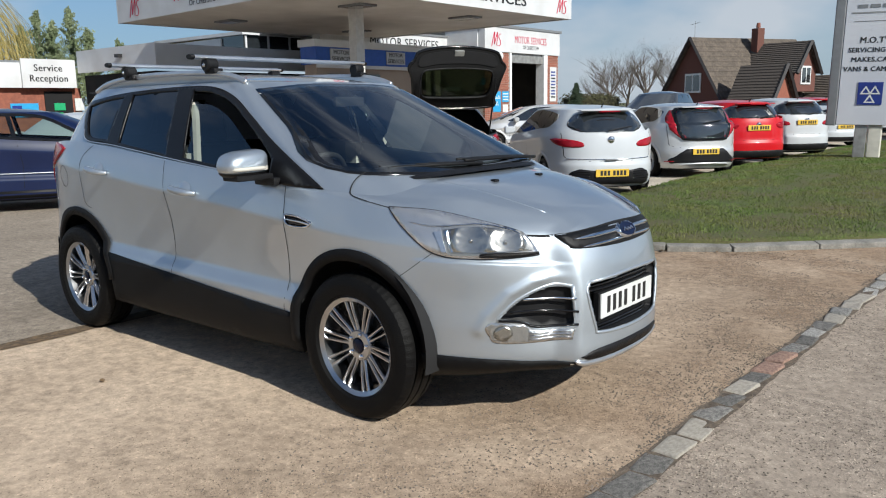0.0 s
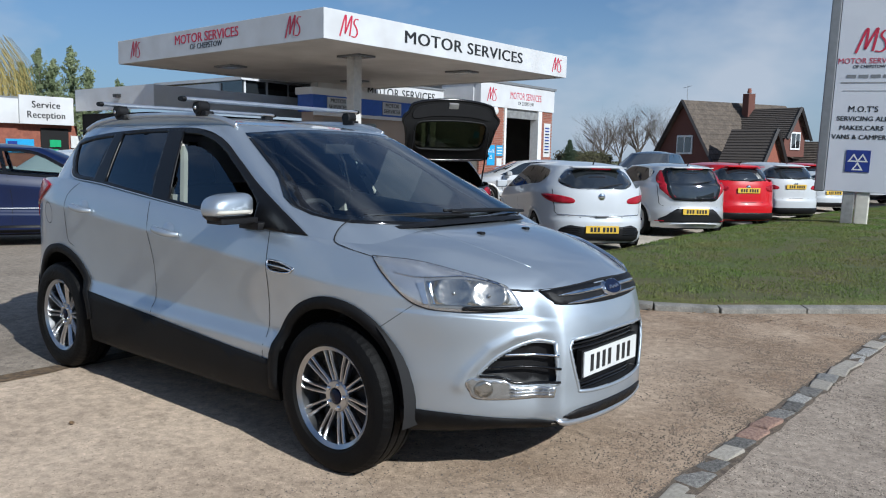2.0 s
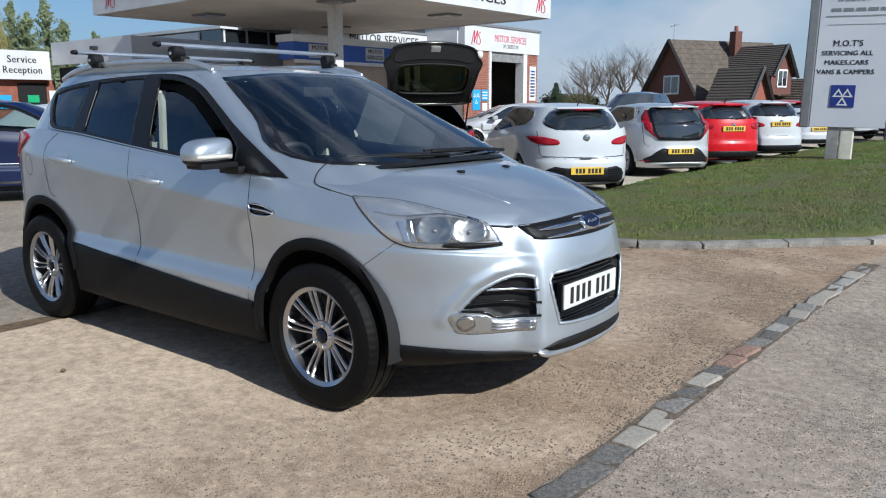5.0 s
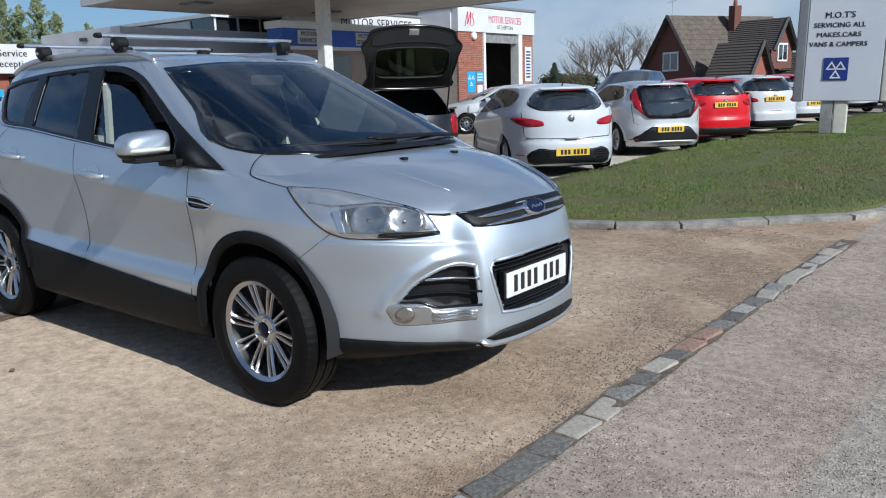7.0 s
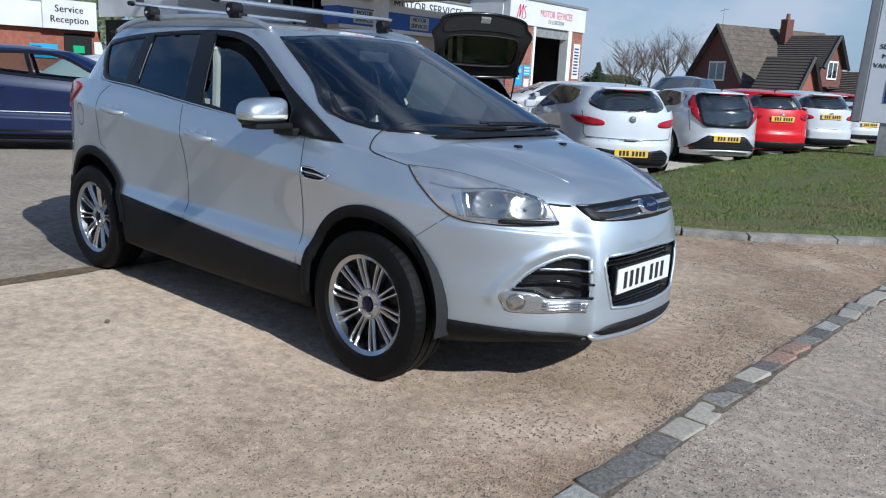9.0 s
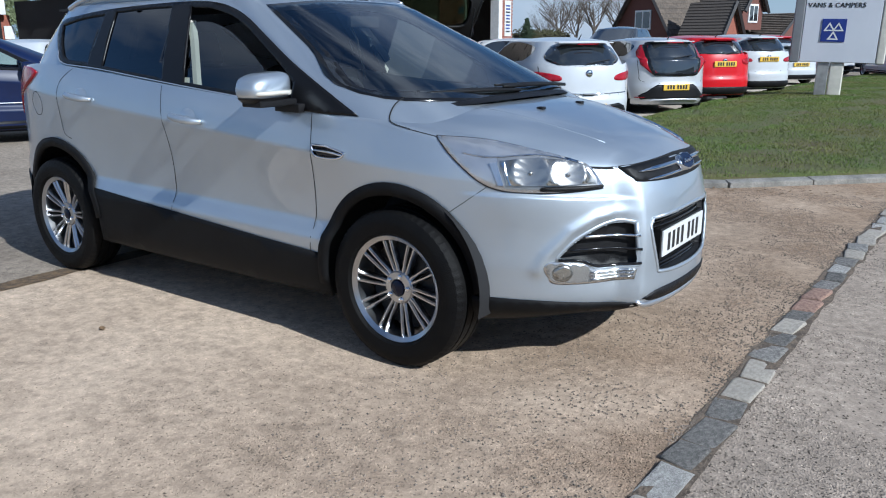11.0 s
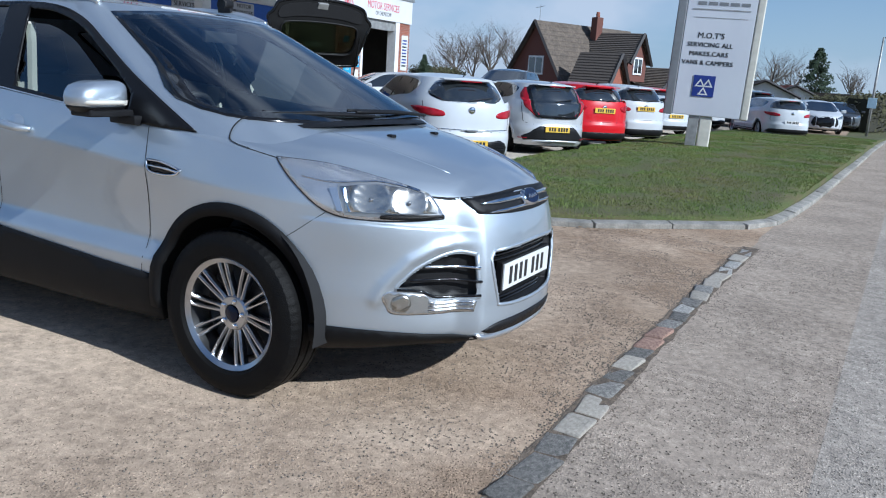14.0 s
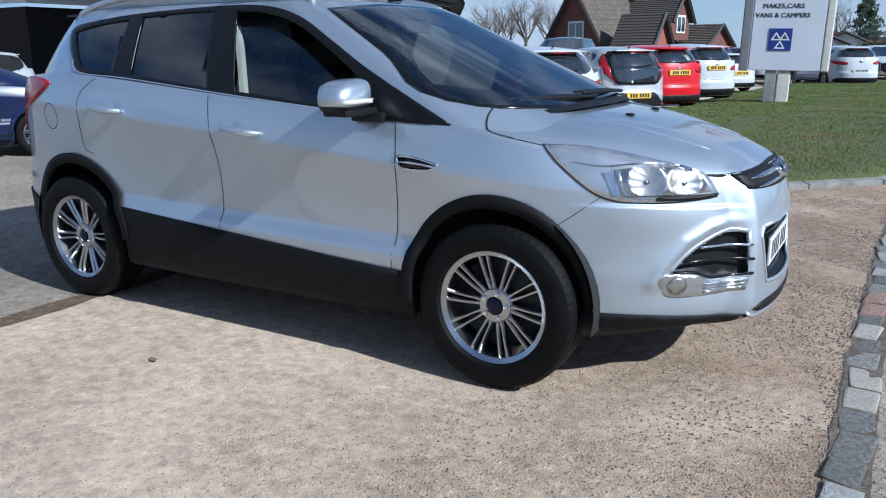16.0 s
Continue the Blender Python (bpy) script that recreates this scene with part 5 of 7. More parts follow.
for k in range(60):
    y = -5.0 + k * 0.1
    w = 0.078 + 0.03 * noise.noise(Vector((y * 3, 0, 0)))
    p = [jb.verts.new((-1.315 - w + 0.01 * noise.noise(Vector((y * 5, 3, 0))), y, -0.020)), jb.verts.new((-1.315 + w + 0.012 * noise.noise(Vector((y * 5, 7, 0))), y, -0.0195))]
    if prev:
        jb.faces.new((prev[0], prev[1], p[1], p[0]))
    prev = p
part("joint_dirt", jb, mat("joint_dirt", (0.17, 0.112, 0.060), 0.95, col2=(0.075, 0.052, 0.032), scale=25, bump=0.8, bump_scale=80), joint)

# lawn
LAWN = [(-1.55, 8.2), (-1.50, 5.9), (-1.20, 4.45), (-0.68, 3.78), (0.0, 3.74), (0.50, 3.88), (1.01, 4.10), (1.40, 4.40), (1.80, 4.81), (2.20, 5.20), (2.56, 5.58), (2.74, 6.0), (2.82, 6.5), (2.95, 8.2), (3.14, 11.6), (3.55, 19.5), (3.98, 27.7), (4.6, 36.0), (3.2, 33.2), (-0.6, 29.0), (-1.3, 24.0), (-1.75, 18.0), (-1.8, 12.0)]


def lawn_height(x, y):
    return 0.085 + 0.085 * max(0.0, min(1.0, (y - 5) / 7.0)) * max(0.0, min(1.0, (x + 1.9) / 1.3)) * max(0.0, min(1.0, (34 - y) / 6))


lb = bmesh.new()
lpts = [Vector(p) for p in LAWN]
ledges = [(i, (i + 1) % len(LAWN)) for i in range(len(LAWN))]
gx = -2.6
while gx < 4.8:
    gy = 3.6
    while gy < 36:
        if inside((gx, gy), shrink(LAWN, 0.15)) and inside((gx, gy), LAWN):
            lpts.append(Vector((gx, gy)))
        gy += 0.35 if gy < 12 else 0.8
    gx += 0.35
lv, _, lf, *_ = delaunay_2d_cdt(lpts, ledges, [], 1, 1e-5)
lverts = [lb.verts.new((v[0], v[1], lawn_height(v[0], v[1]) + 0.03 * noise.noise(Vector((v[0] * 0.9, v[1] * 0.9, 0))))) for v in lv]
for f in lf:
    lb.faces.new([lverts[i] for i in f])
edge = [e for e in lb.edges if len(e.link_faces) == 1]
low = {}
for e in edge:
    for v in e.verts:
        if v not in low:
            low[v] = lb.verts.new((v.co.x, v.co.y, -0.03))
    lb.faces.new((e.verts[0], e.verts[1], low[e.verts[1]], low[e.verts[0]]))
tagged(finish(lb, "lawn", GRASS, None, "", True), "short patchy green lawn inside the kerb", "lawn", "", "structure")
rng = random.Random(3)
gv, gf = [], []
LAWN_CORE = shrink(LAWN, 0.55)
while len(gf) < 130000:
    y = 3.6 + 26.6 * rng.random() ** 1.6
    x = -2.5 + 6.6 * rng.random()
    if not inside((x, y), LAWN):
        continue
    if noise.noise(Vector((x * 1.3, y * 1.3, 5))) < -0.28 and rng.random() < 0.7:
        continue
    # thin and trodden along the kerb
    if y < 9 and not inside((x, y), LAWN_CORE) and rng.random() < 0.40 + 0.5 * noise.noise(Vector((x * 2, y * 2, 8))):
        continue
    z = lawn_height(x, y) + 0.03 * noise.noise(Vector((x * 0.9, y * 0.9, 0))) - 0.005
    a, h, w = rng.random() * 6.283, 0.010 + 0.020 * rng.random(), (0.0035 + 0.0005 * y)
    dx, dy, k = math.cos(a), math.sin(a), 0.6 * rng.random()
    i = len(gv)
    gv += [(x - dx * w, y - dy * w, z), (x + dx * w, y + dy * w, z), (x - dy * h * k, y + dx * h * k, z + h)]
    gf.append((i, i + 1, i + 2))
gm = bpy.data.meshes.new("grass")
gm.from_pydata(gv, [], gf)
gm.materials.append(BLADE)
tagged(new("grass", gm), "short green grass blades on the lawn", "grass", "", "stuff")


# ---- kerb and setts ----
def along(path, step):
    """Places and headings at even steps along a polyline."""
    out, carry = [], 0.0
    for (x0, y0), (x1, y1) in zip(path, path[1:]):
        d = math.hypot(x1 - x0, y1 - y0)
        s = carry
        while s < d:
            out.append((x0 + (x1 - x0) * s / d, y0 + (y1 - y0) * s / d, math.atan2(y1 - y0, x1 - x0)))
            s += step
        carry = s - d
    return out


kerb_line = smooth_loop([(-1.62, 5.85), (-1.3, 4.4), (-0.72, 3.70), (0.0, 3.66), (0.53, 3.81), (1.05, 4.03), (1.44, 4.33), (1.84, 4.74), (2.25, 5.14), (2.62, 5.52), (2.80, 5.98), (2.88, 6.5), (3.02, 8.2), (3.21, 11.6), (3.62, 19.5), (4.05, 27.7), (4.9, 40.0), (5.9, 52.0)], 8, False)
kerb = thing("kerb", Matrix(), "weathered concrete kerb stones round the lawn", "kerb", "", "structure")
kerb_stone = {}
for length in (0.62, 0.88):
    b = box((0, -0.065, -0.08), (length - 0.012, 0.065, 0.0), 0.014, 2)
    for v in b.verts:
        if v.co.z > -0.02 and v.co.y < 0:
            v.co.z -= 0.012
    kerb_stone[length] = b
mesh_of = {}
for length, b in kerb_stone.items():
    me = bpy.data.meshes.new("kerb_stone")
    b.to_mesh(me)
    me.materials.append(KERB)
    mesh_of[length] = me
place = along(kerb_line, 0.02)
i = 0
while i < len(place) - 50:
    x, y, a = place[i]
    bend = abs((place[min(i + 44, len(place) - 1)][2] - a + math.pi) % (2 * math.pi) - math.pi) > 0.2
    length = 0.62 if bend else 0.88
    x1, y1, _ = place[min(i + int(length / 0.02), len(place) - 1)]
    ob = new("kerb_stone", mesh_of[length])
    ob.parent = kerb
    ob.matrix_basis = pose(x, y, height(x, y) + 0.076 + rng.uniform(-0.008, 0.008), rng.uniform(-2, 2), rng.uniform(-0.5, 0.5), math.degrees(math.atan2(y1 - y, x1 - x)))
    i += int(length / 0.02)

litter = bmesh.new()
prev = None
for x, y, a in along(kerb_line, 0.08):
    if y > 5.4:
        break
    w = 0.20 + 0.06 * noise.noise(Vector((x * 2.2, y * 2.2, 3))) + 0.05 * noise.noise(Vector((x * 9, y * 9, 1)))
    nx_, ny_ = math.sin(a), -math.cos(a)
    p = [litter.verts.new((x + nx_ * d_, y + ny_ * d_, height(x + nx_ * d_, y + ny_ * d_) + z_)) for d_, z_ in ((0.03, 0.022), (0.03 + w * 0.5, 0.012), (0.03 + w, 0.0045))]
    if prev:
        for i in range(2):
            litter.faces.new((prev[i], prev[i + 1], p[i + 1], p[i]))
    prev = p
tagged(finish(litter, "soil_bank", mat("kerb_litter", (0.16, 0.115, 0.075), 0.95, col2=(0.065, 0.048, 0.033), scale=18, bump=1.0, bump_scale=90, fine=0.4), None, "", True), "brown soil and leaf litter washed against the kerb", "soil", "", "structure")
strip("soil", lambda y: edge_x(y) - 0.070 - 0.03 * noise.noise(Vector((y * 4, 1, 0))) - 0.025 * noise.noise(Vector((y * 13, 4, 0))), lambda y: edge_x(y) + 0.075 + 0.02 * noise.noise(Vector((y * 5, 9, 0))), [-6.0 + 0.06 * k for k in range(174)], mat("joint_soil", (0.17, 0.13, 0.095), 0.95, col2=(0.09, 0.07, 0.052), scale=22, bump=1.0, bump_scale=110, fine=0.3), "brown soil round the setts", 0.0055)
setts = thing("sett_row", Matrix(), "row of worn granite setts edging the forecourt", "setts", "", "structure")
sett_mesh = []
for k in range(7):
    b = box((-0.5, -0.5, -0.5), (0.5, 0.5, 0.5), 0.11, 3)
    for v in b.verts:
        v.co += Vector((noise.noise(v.co * 2 + Vector((k * 9, 0, 0))), noise.noise(v.co * 2 + Vector((0, k * 7, 0))), noise.noise(v.co * 3 + Vector((0, 0, k * 5))))) * 0.115
    me = bpy.data.meshes.new("sett")
    for f in b.faces:
        f.smooth = True
    b.to_mesh(me)
    me.materials.append((SETT, SETT, SETT_PALE, SETT_GREY, SETT_WARM, SETT_GREY, SETT_PALE)[k])
    sett_mesh.append(me)
# edges of the stones along the row, with their kinds: dark, grey, pale, warm
row = [-6.0]
while row[-1] < -1.0:
    row.append(row[-1] + rng.uniform(0.17, 0.25))
kinds = [rng.choice("ddgdp") for _ in row[:-1]]
row[-1] = -0.88
for step_, kd in ((0.23, "d"), (0.21, "d"), (0.22, "p"), (0.25, "p"), (0.22, "d"), (0.19, "d"), (0.20, "p"), (0.18, "d"), (0.21, "w"), (0.24, "w"), (0.21, "d"), (0.19, "d"), (0.20, "g"), (0.21, "d"), (0.21, "p"), (0.23, "g"), (0.25, "p"), (0.25, "p"), (0.27, "g"), (0.29, "g"), (0.33, "p"), (0.33, "g")):
    row.append(row[-1] + step_)
    kinds.append(kd)
for y, y1_, kd in zip(row, row[1:], kinds):
    ln = y1_ - y
    k = {"d": rng.choice((0, 1)), "g": rng.choice((3, 5)), "p": rng.choice((2, 6)), "w": 4}[kd]
    ob = new("sett", sett_mesh[k])
    ob.parent = setts
    wd = rng.uniform(0.102, 0.132)
    ob.matrix_basis = pose(edge_x(y + ln / 2) + rng.uniform(-0.012, 0.012), y + ln / 2, -0.033 + rng.uniform(-0.005, 0.005), rng.uniform(-2, 2), rng.uniform(-2, 2), rng.uniform(-7, 7)) @ Matrix.Diagonal((wd, ln - rng.uniform(0.006, 0.02), 0.09, 1))


# ---- canopy ----
def logo(parent, m, h, material=None):
    """Two flowing letters drawn as plain strokes."""
    b = bmesh.new()
    a = [(-0.62, -0.5), (-0.30, 0.45), (-0.22, 0.40), (-0.28, -0.35)]
    c = [(-0.28, -0.35), (0.10, 0.48), (0.14, 0.38), (0.02, -0.42)]
    s = [(0.62, 0.42), (0.40, 0.42), (0.30, 0.22), (0.46, 0.0), (0.52, -0.25), (0.36, -0.44), (0.12, -0.42)]
    for pts in (a, c, s):
        pl = smooth_loop(pts, 6, False)
        prev = None
        for i, p in enumerate(pl):
            q0, q1 = pl[max(0, i - 1)], pl[min(len(pl) - 1, i + 1)]
            d = Vector((q1[0] - q0[0], q1[1] - q0[1]))
            if d.length < 1e-6:
                continue
            d.normalize()
            w = 0.022 + 0.028 * abs(d.y)
            pr = [b.verts.new(((p[0] - d.y * w) * h, -0.004, (p[1] + d.x * w) * h)), b.verts.new(((p[0] + d.y * w) * h, -0.004, (p[1] - d.x * w) * h))]
            if prev:
                b.faces.new((prev[0], prev[1], pr[1], pr[0]))
            prev = pr
    return part("emblem", b, material or INK_RED, parent, "flowing red emblem", False, m)


CB, CT = 4.0, 4.665
canopy = thing("canopy", pose(-9.25, 8.62, 0, 0, 0, -2.0), "white flat filling-station canopy with lettered fascia", "canopy")
CX, CY = 9.35, 9.80
part("deck", box((-CX + 0.03, 0.03, CB + 0.03), (-0.03, CY - 0.03, CT - 0.06)), SOFFIT, canopy, "grey soffit and deck")
for nm, lo, hi in (("fascia", (-0.03, -0.03, CB), (0.03, CY + 0.03, CT)), ("fascia", (-CX - 0.03, -0.03, CB), (-CX + 0.03, CY + 0.03, CT)), ("fascia", (-CX + 0.03, -0.03, CB), (-0.03, 0.03, CT)), ("fascia", (-CX + 0.03, CY - 0.03, CB), (-0.03, CY + 0.03, CT))):
    f = part(nm, box(lo, hi, 0.004), FASCIA, canopy, "white fascia board")
for px, py in ((-2.25, 2.95),):
    part("column", box((px - 0.145, py - 0.145, 0.0), (px + 0.145, py + 0.145, CB + 0.04), 0.03, 2), mat("column_paint", (0.60, 0.59, 0.56), 0.6), canopy, "pale square column")
for lx, ly in ((-1.8, 2.6), (-1.8, 6.9), (-6.9, 2.2), (-6.9, 7.2)):
    lt = part("soffit_lamp", box((lx - 0.42, ly - 0.30, CB - 0.025), (lx + 0.42, ly + 0.30, CB + 0.028), 0.012, 2), SIGN_FRAME, canopy, "grey soffit lamp housing")
    part("diffuser", box((lx - 0.34, ly - 0.22, CB - 0.032), (lx + 0.34, ly + 0.22, CB - 0.026)), PANE, lt)
mid = (CB + CT) / 2
# face towards the road, and the face towards the camera's side
letters("MOTOR SERVICES", 0.30, INK, canopy, pose(0.034, 4.98, mid, 0, 0, 90), 0.017, 1.08, 4.9)
logo(canopy, pose(0.034, 0.72, mid, 0, 0, 90), 0.46)
logo(canopy, pose(0.034, 9.28, mid, 0, 0, 90), 0.42)
letters("MOTOR SERVICES", 0.24, INK_RED, canopy, pose(-4.68, -0.034, mid + 0.09, 0, 0, 0), 0.009, 1.0, 2.95)
letters("OF CHEPSTOW", 0.14, INK, canopy, pose(-4.66, -0.034, mid - 0.13, 0, 0, 0), 0.003, 1.0, 1.5)
logo(canopy, pose(-1.03, -0.034, mid, 0, 0, 0), 0.46)
logo(canopy, pose(-8.32, -0.034, mid, 0, 0, 0), 0.46)


# ---- workshop and reception ----
def wall_box(name, lo, hi, material, parent, label="", bevel=0.0):
    return part(name, box(lo, hi, bevel), material, parent, label)


shop = thing("workshop", pose(0, 0, 0), "brick and white-fascia garage workshop with an open bay", "building")
BX = -15.55
# bay: piers, fascia, open door, dark inside
wall_box("bay_fascia", (BX - 0.35, 22.95, 3.62), (BX, 28.75, 4.62), FASCIA, shop, "white bay fascia")
wall_box("bay_fascia_side", (-17.6, 22.90, 3.62), (BX - 0.35, 22.95, 4.62), FASCIA, shop)
wall_box("roof_edge", (-25, 22.85, 4.62), (BX + 0.05, 28.85, 4.72), SIGN_FRAME, shop, "dark roof edge")
for y0, y1 in ((23.0, 24.75), (27.75, 28.7)):
    wall_box("pier", (BX - 0.50, y0, 0.0), (BX - 0.06, y1, 3.62), MORTAR, shop, "mortar behind the bricks")
wall_box("door_jamb", (BX - 0.45, 24.75, 0), (BX - 0.02, 24.90, 3.62), WINDOW_WHITE, shop, "white door post")
wall_box("door_jamb", (BX - 0.45, 27.45, 0), (BX - 0.02, 27.75, 3.62), WINDOW_WHITE, shop, "white door post")
wall_box("shutter", (BX - 0.40, 24.90, 3.22), (BX - 0.12, 27.45, 3.62), GALV, shop, "rolled grey shutter")
wall_box("bay_back", (-24.0, 22.9, 0), (-23.8, 28.7, 4.5), BAY_SHADE, shop)
wall_box("bay_side", (-24.0, 28.5, 0), (BX - 0.5, 28.7, 4.6), BAY_SHADE, shop)
wall_box("bay_side", (-24.0, 23.0, 0), (BX - 0.5, 23.2, 4.6), MORTAR, shop)
wall_box("bay_roof", (-24.0, 23.0, 4.5), (BX - 0.35, 28.7, 4.6), SIGN_FRAME, shop)
letters("MOTOR SERVICES", 0.30, INK_RED, shop, pose(BX + 0.004, 26.35, 4.16, 0, 0, 90), 0.0, 1.0, 2.5)
letters("OF CHEPSTOW", 0.17, INK, shop, pose(BX + 0.004, 26.35, 3.86, 0, 0, 90), 0.0, 1.0, 1.25)
logo(shop, pose(BX + 0.004, 23.75, 4.10, 0, 0, 90), 0.55)
# long front behind the canopy
wall_box("long_fascia", (-17.9, 15.8, 3.55), (-17.5, 22.9, 4.25), FASCIA, shop, "white fascia with black lettering")
wall_box("long_wall", (-18.2, 15.8, 0.0), (-17.9, 22.9, 3.6), mat("tan_wall", (0.46, 0.38, 0.31), 0.8, scale=1.0), shop, "brown shaded wall")
wall_box("long_roof", (-24, 15.8, 4.25), (-17.45, 22.9, 4.33), SIGN_FRAME, shop)
letters("MOTOR SERVICES", 0.34, INK, shop, pose(-17.494, 20.3, 3.90, 0, 0, 90), 0.006, 1.08, 4.0)
# reception wing
wing = thing("reception", pose(0, 0, 0), "low garage reception with white fascia and brick wall", "building")
wall_box("grey_fascia", (-19.9, 10.72, 2.84), (-19.66, 18.4, 3.60), RENDER_GREY, wing, "grey fascia in the canopy's shade")
wall_box("end_fascia", (-25.0, 10.66, 2.84), (-19.66, 10.72, 3.62), FASCIA, wing, "pale end fascia")
wall_box("wing_roof", (-25.0, 10.72, 3.5), (-19.9, 18.4, 3.58), SIGN_FRAME, wing)
wall_box("wing_wall", (-20.3, 10.9, 0.0), (-20.1, 18.4, 2.75), DARK, wing, "dark glazed front")
wall_box("wing_end", (-25.0, 10.9, 0.0), (-20.3, 11.1, 2.75), DARK, wing)
wall_box("white_fascia", (-25.6, 0.0, 2.32), (-25.2, 10.66, 3.18), FASCIA, wing, "white fascia board")
wall_box("brick_wall", (-25.9, 0.0, 0.0), (-25.45, 10.9, 2.32), BRICK, wing, "dark red brick wall")
wall_box("flat_roof", (-32.0, 0.0, 3.18), (-25.2, 10.7, 3.25), SIGN_FRAME, wing)
sgn = wall_box("sign_board", (-25.18, 8.72, 2.32), (-25.10, 10.62, 3.32), FASCIA, wing, "white reception sign with black words")
letters("Service", 0.24, INK, sgn, pose(-25.094, 9.64, 3.00, 0, 0, 90), 0.008, 1.1, 0.98)
letters("Reception", 0.24, INK, sgn, pose(-25.094, 9.64, 2.64, 0, 0, 90), 0.008, 1.1, 1.32)


# kiosk under the canopy
kiosk = thing("kiosk", pose(0, 0, 0), "filling-station kiosk with blue fascia and brown front", "building")
wall_box("kiosk_wall", (-13.6, 11.7, 0.0), (-13.1, 16.4, 2.66), mat("kiosk_brown", (0.36, 0.28, 0.22), 0.7, scale=1.5), kiosk, "brown shaded kiosk front")
wall_box("kiosk_fascia", (-13.65, 11.6, 2.66), (-13.0, 16.5, 3.14), SIGN_BLUE, kiosk, "blue fascia board")
wall_box("kiosk_cap", (-13.7, 11.55, 3.14), (-12.96, 16.55, 3.34), FASCIA, kiosk, "white upper board")
wall_box("kiosk_trim", (-13.0, 11.6, 2.56), (-12.96, 16.5, 2.66), FASCIA, kiosk, "white lower edge")
for yy in (12.55, 14.85):
    pl_ = wall_box("name_panel", (-12.998, yy - 0.42, 2.72), (-12.975, yy + 0.42, 3.10), mat("panel_grey", (0.45, 0.47, 0.5), 0.6), kiosk, "grey panel with dark words")
    letters("MOTOR", 0.12, INK, pl_, pose(-12.972, yy, 3.0, 0, 0, 90), 0.004, 1.0, 0.6)
    letters("SERVICES", 0.12, INK, pl_, pose(-12.972, yy, 2.82, 0, 0, 90), 0.004, 1.0, 0.72)
wall_box("kiosk_window", (-13.09, 12.1, 1.0), (-13.04, 14.2, 2.4), PANE, kiosk, "dark kiosk window")
wall_box("downpipe", (-13.0, 16.5, 0.0), (-12.9, 16.62, 3.3), SIGN_FRAME, kiosk, "dark downpipe")
# clerestory roof between kiosk and reception
upper = thing("upper_roof", pose(0, 0, 0), "white-edged upper roof with a glazed strip", "roof")
wall_box("roof_board", (-27.0, 15.0, 4.20), (-20.9, 19.6, 4.32), FASCIA, upper, "white roof edge")
wall_box("glazed_strip", (-26.8, 15.15, 3.3), (-21.05, 19.5, 4.20), PANE, upper, "dark glazing below the roof")
wall_box("end_boards", (-26.9, 15.08, 3.3), (-22.4, 15.14, 4.14), RENDER_GREY, upper, "pale boarded end")
for k in range(5):
    wall_box("mullion", (-21.04, 15.2 + k * 1.05, 3.3), (-21.0, 15.28 + k * 1.05, 4.20), FASCIA, upper)
# small things on the buildings
wall_box("notice_board", (BX - 0.06, 28.0, 1.55), (BX - 0.035, 28.55, 3.10), PLATE_WHITE, shop, "white price board with dark rows")
for k in range(9):
    wall_box("notice_row", (BX - 0.034, 28.08, 1.72 + k * 0.14), (BX - 0.031, 28.45, 1.79 + k * 0.14), MOT_BLUE if k % 3 else INK, shop)
wall_box("notice_board", (BX - 0.06, 28.05, 0.75), (BX - 0.035, 28.5, 1.35), SIGN_BLUE, shop, "blue notice")
mb = wall_box("test_sign", (BX - 0.055, 23.55, 1.15), (BX - 0.03, 24.10, 2.0), CYAN_SIGN, shop, "blue vehicle-testing sign with white triangles")
for yy, zz in ((23.70, 1.75), (23.94, 1.75), (23.82, 1.48)):
    tb = bmesh.new()
    o_ = [tb.verts.new((BX - 0.026, yy + 0.13 * math.sin(a), zz + 0.12 * math.cos(a))) for a in (0, 2.094, 4.189)]
    i_ = [tb.verts.new((BX - 0.026, yy + 0.07 * math.sin(a), zz + 0.065 * math.cos(a))) for a in (0, 2.094, 4.189)]
    for k in range(3):
        tb.faces.new((o_[k], o_[(k + 1) % 3], i_[(k + 1) % 3], i_[k]))
    part("triangle", tb, PLATE_WHITE, mb)
wall_box("blue_notice", (BX - 0.055, 24.2, 1.55), (BX - 0.03, 24.68, 2.0), CYAN_SIGN, shop, "pale blue notice")
for k in range(3):
    wall_box("notice_row", (BX - 0.029, 24.25, 1.63 + k * 0.12), (BX - 0.026, 24.62, 1.68 + k * 0.12), PLATE_WHITE, shop)
wall_box("white_notice", (BX - 0.055, 24.25, 1.12), (BX - 0.03, 24.62, 1.45), PLATE_WHITE, shop, "small white notice")
part("alarm_box", lathe([(0.16, 0.0), (0.16, 0.08), (0.12, 0.11), (0.0005, 0.11)], "x", 20), PLATE_WHITE, shop, "round white alarm box", True, pose(BX - 0.05, 24.05, 3.45))
wall_box("bay_lamp", (-17.5, 25.1, 2.55), (-17.4, 26.4, 2.66), mat("tube_lamp", (1.0, 0.95, 0.85), 0.5, emit=2.5), shop, "lit tube lamp inside the bay")
part("stored_tyres", box((-19.5, 25.6, 0.0), (-18.3, 27.3, 1.5), 0.2, 3), RUBBER, shop, "dark shapes inside the bay", "edges")
vs_ = wall_box("blue_sign", (-25.44, 8.35, 1.30), (-25.40, 9.30, 1.78), CYAN_SIGN, wing, "blue testing sign")
wall_box("blue_sign_mark", (-25.398, 8.40, 1.38), (-25.39, 8.72, 1.70), MOT_BLUE, wing)
wall_box("reception_door", (-25.44, 9.55, 0.0), (-25.40, 10.55, 2.2), DARK, wing, "dark doorway")
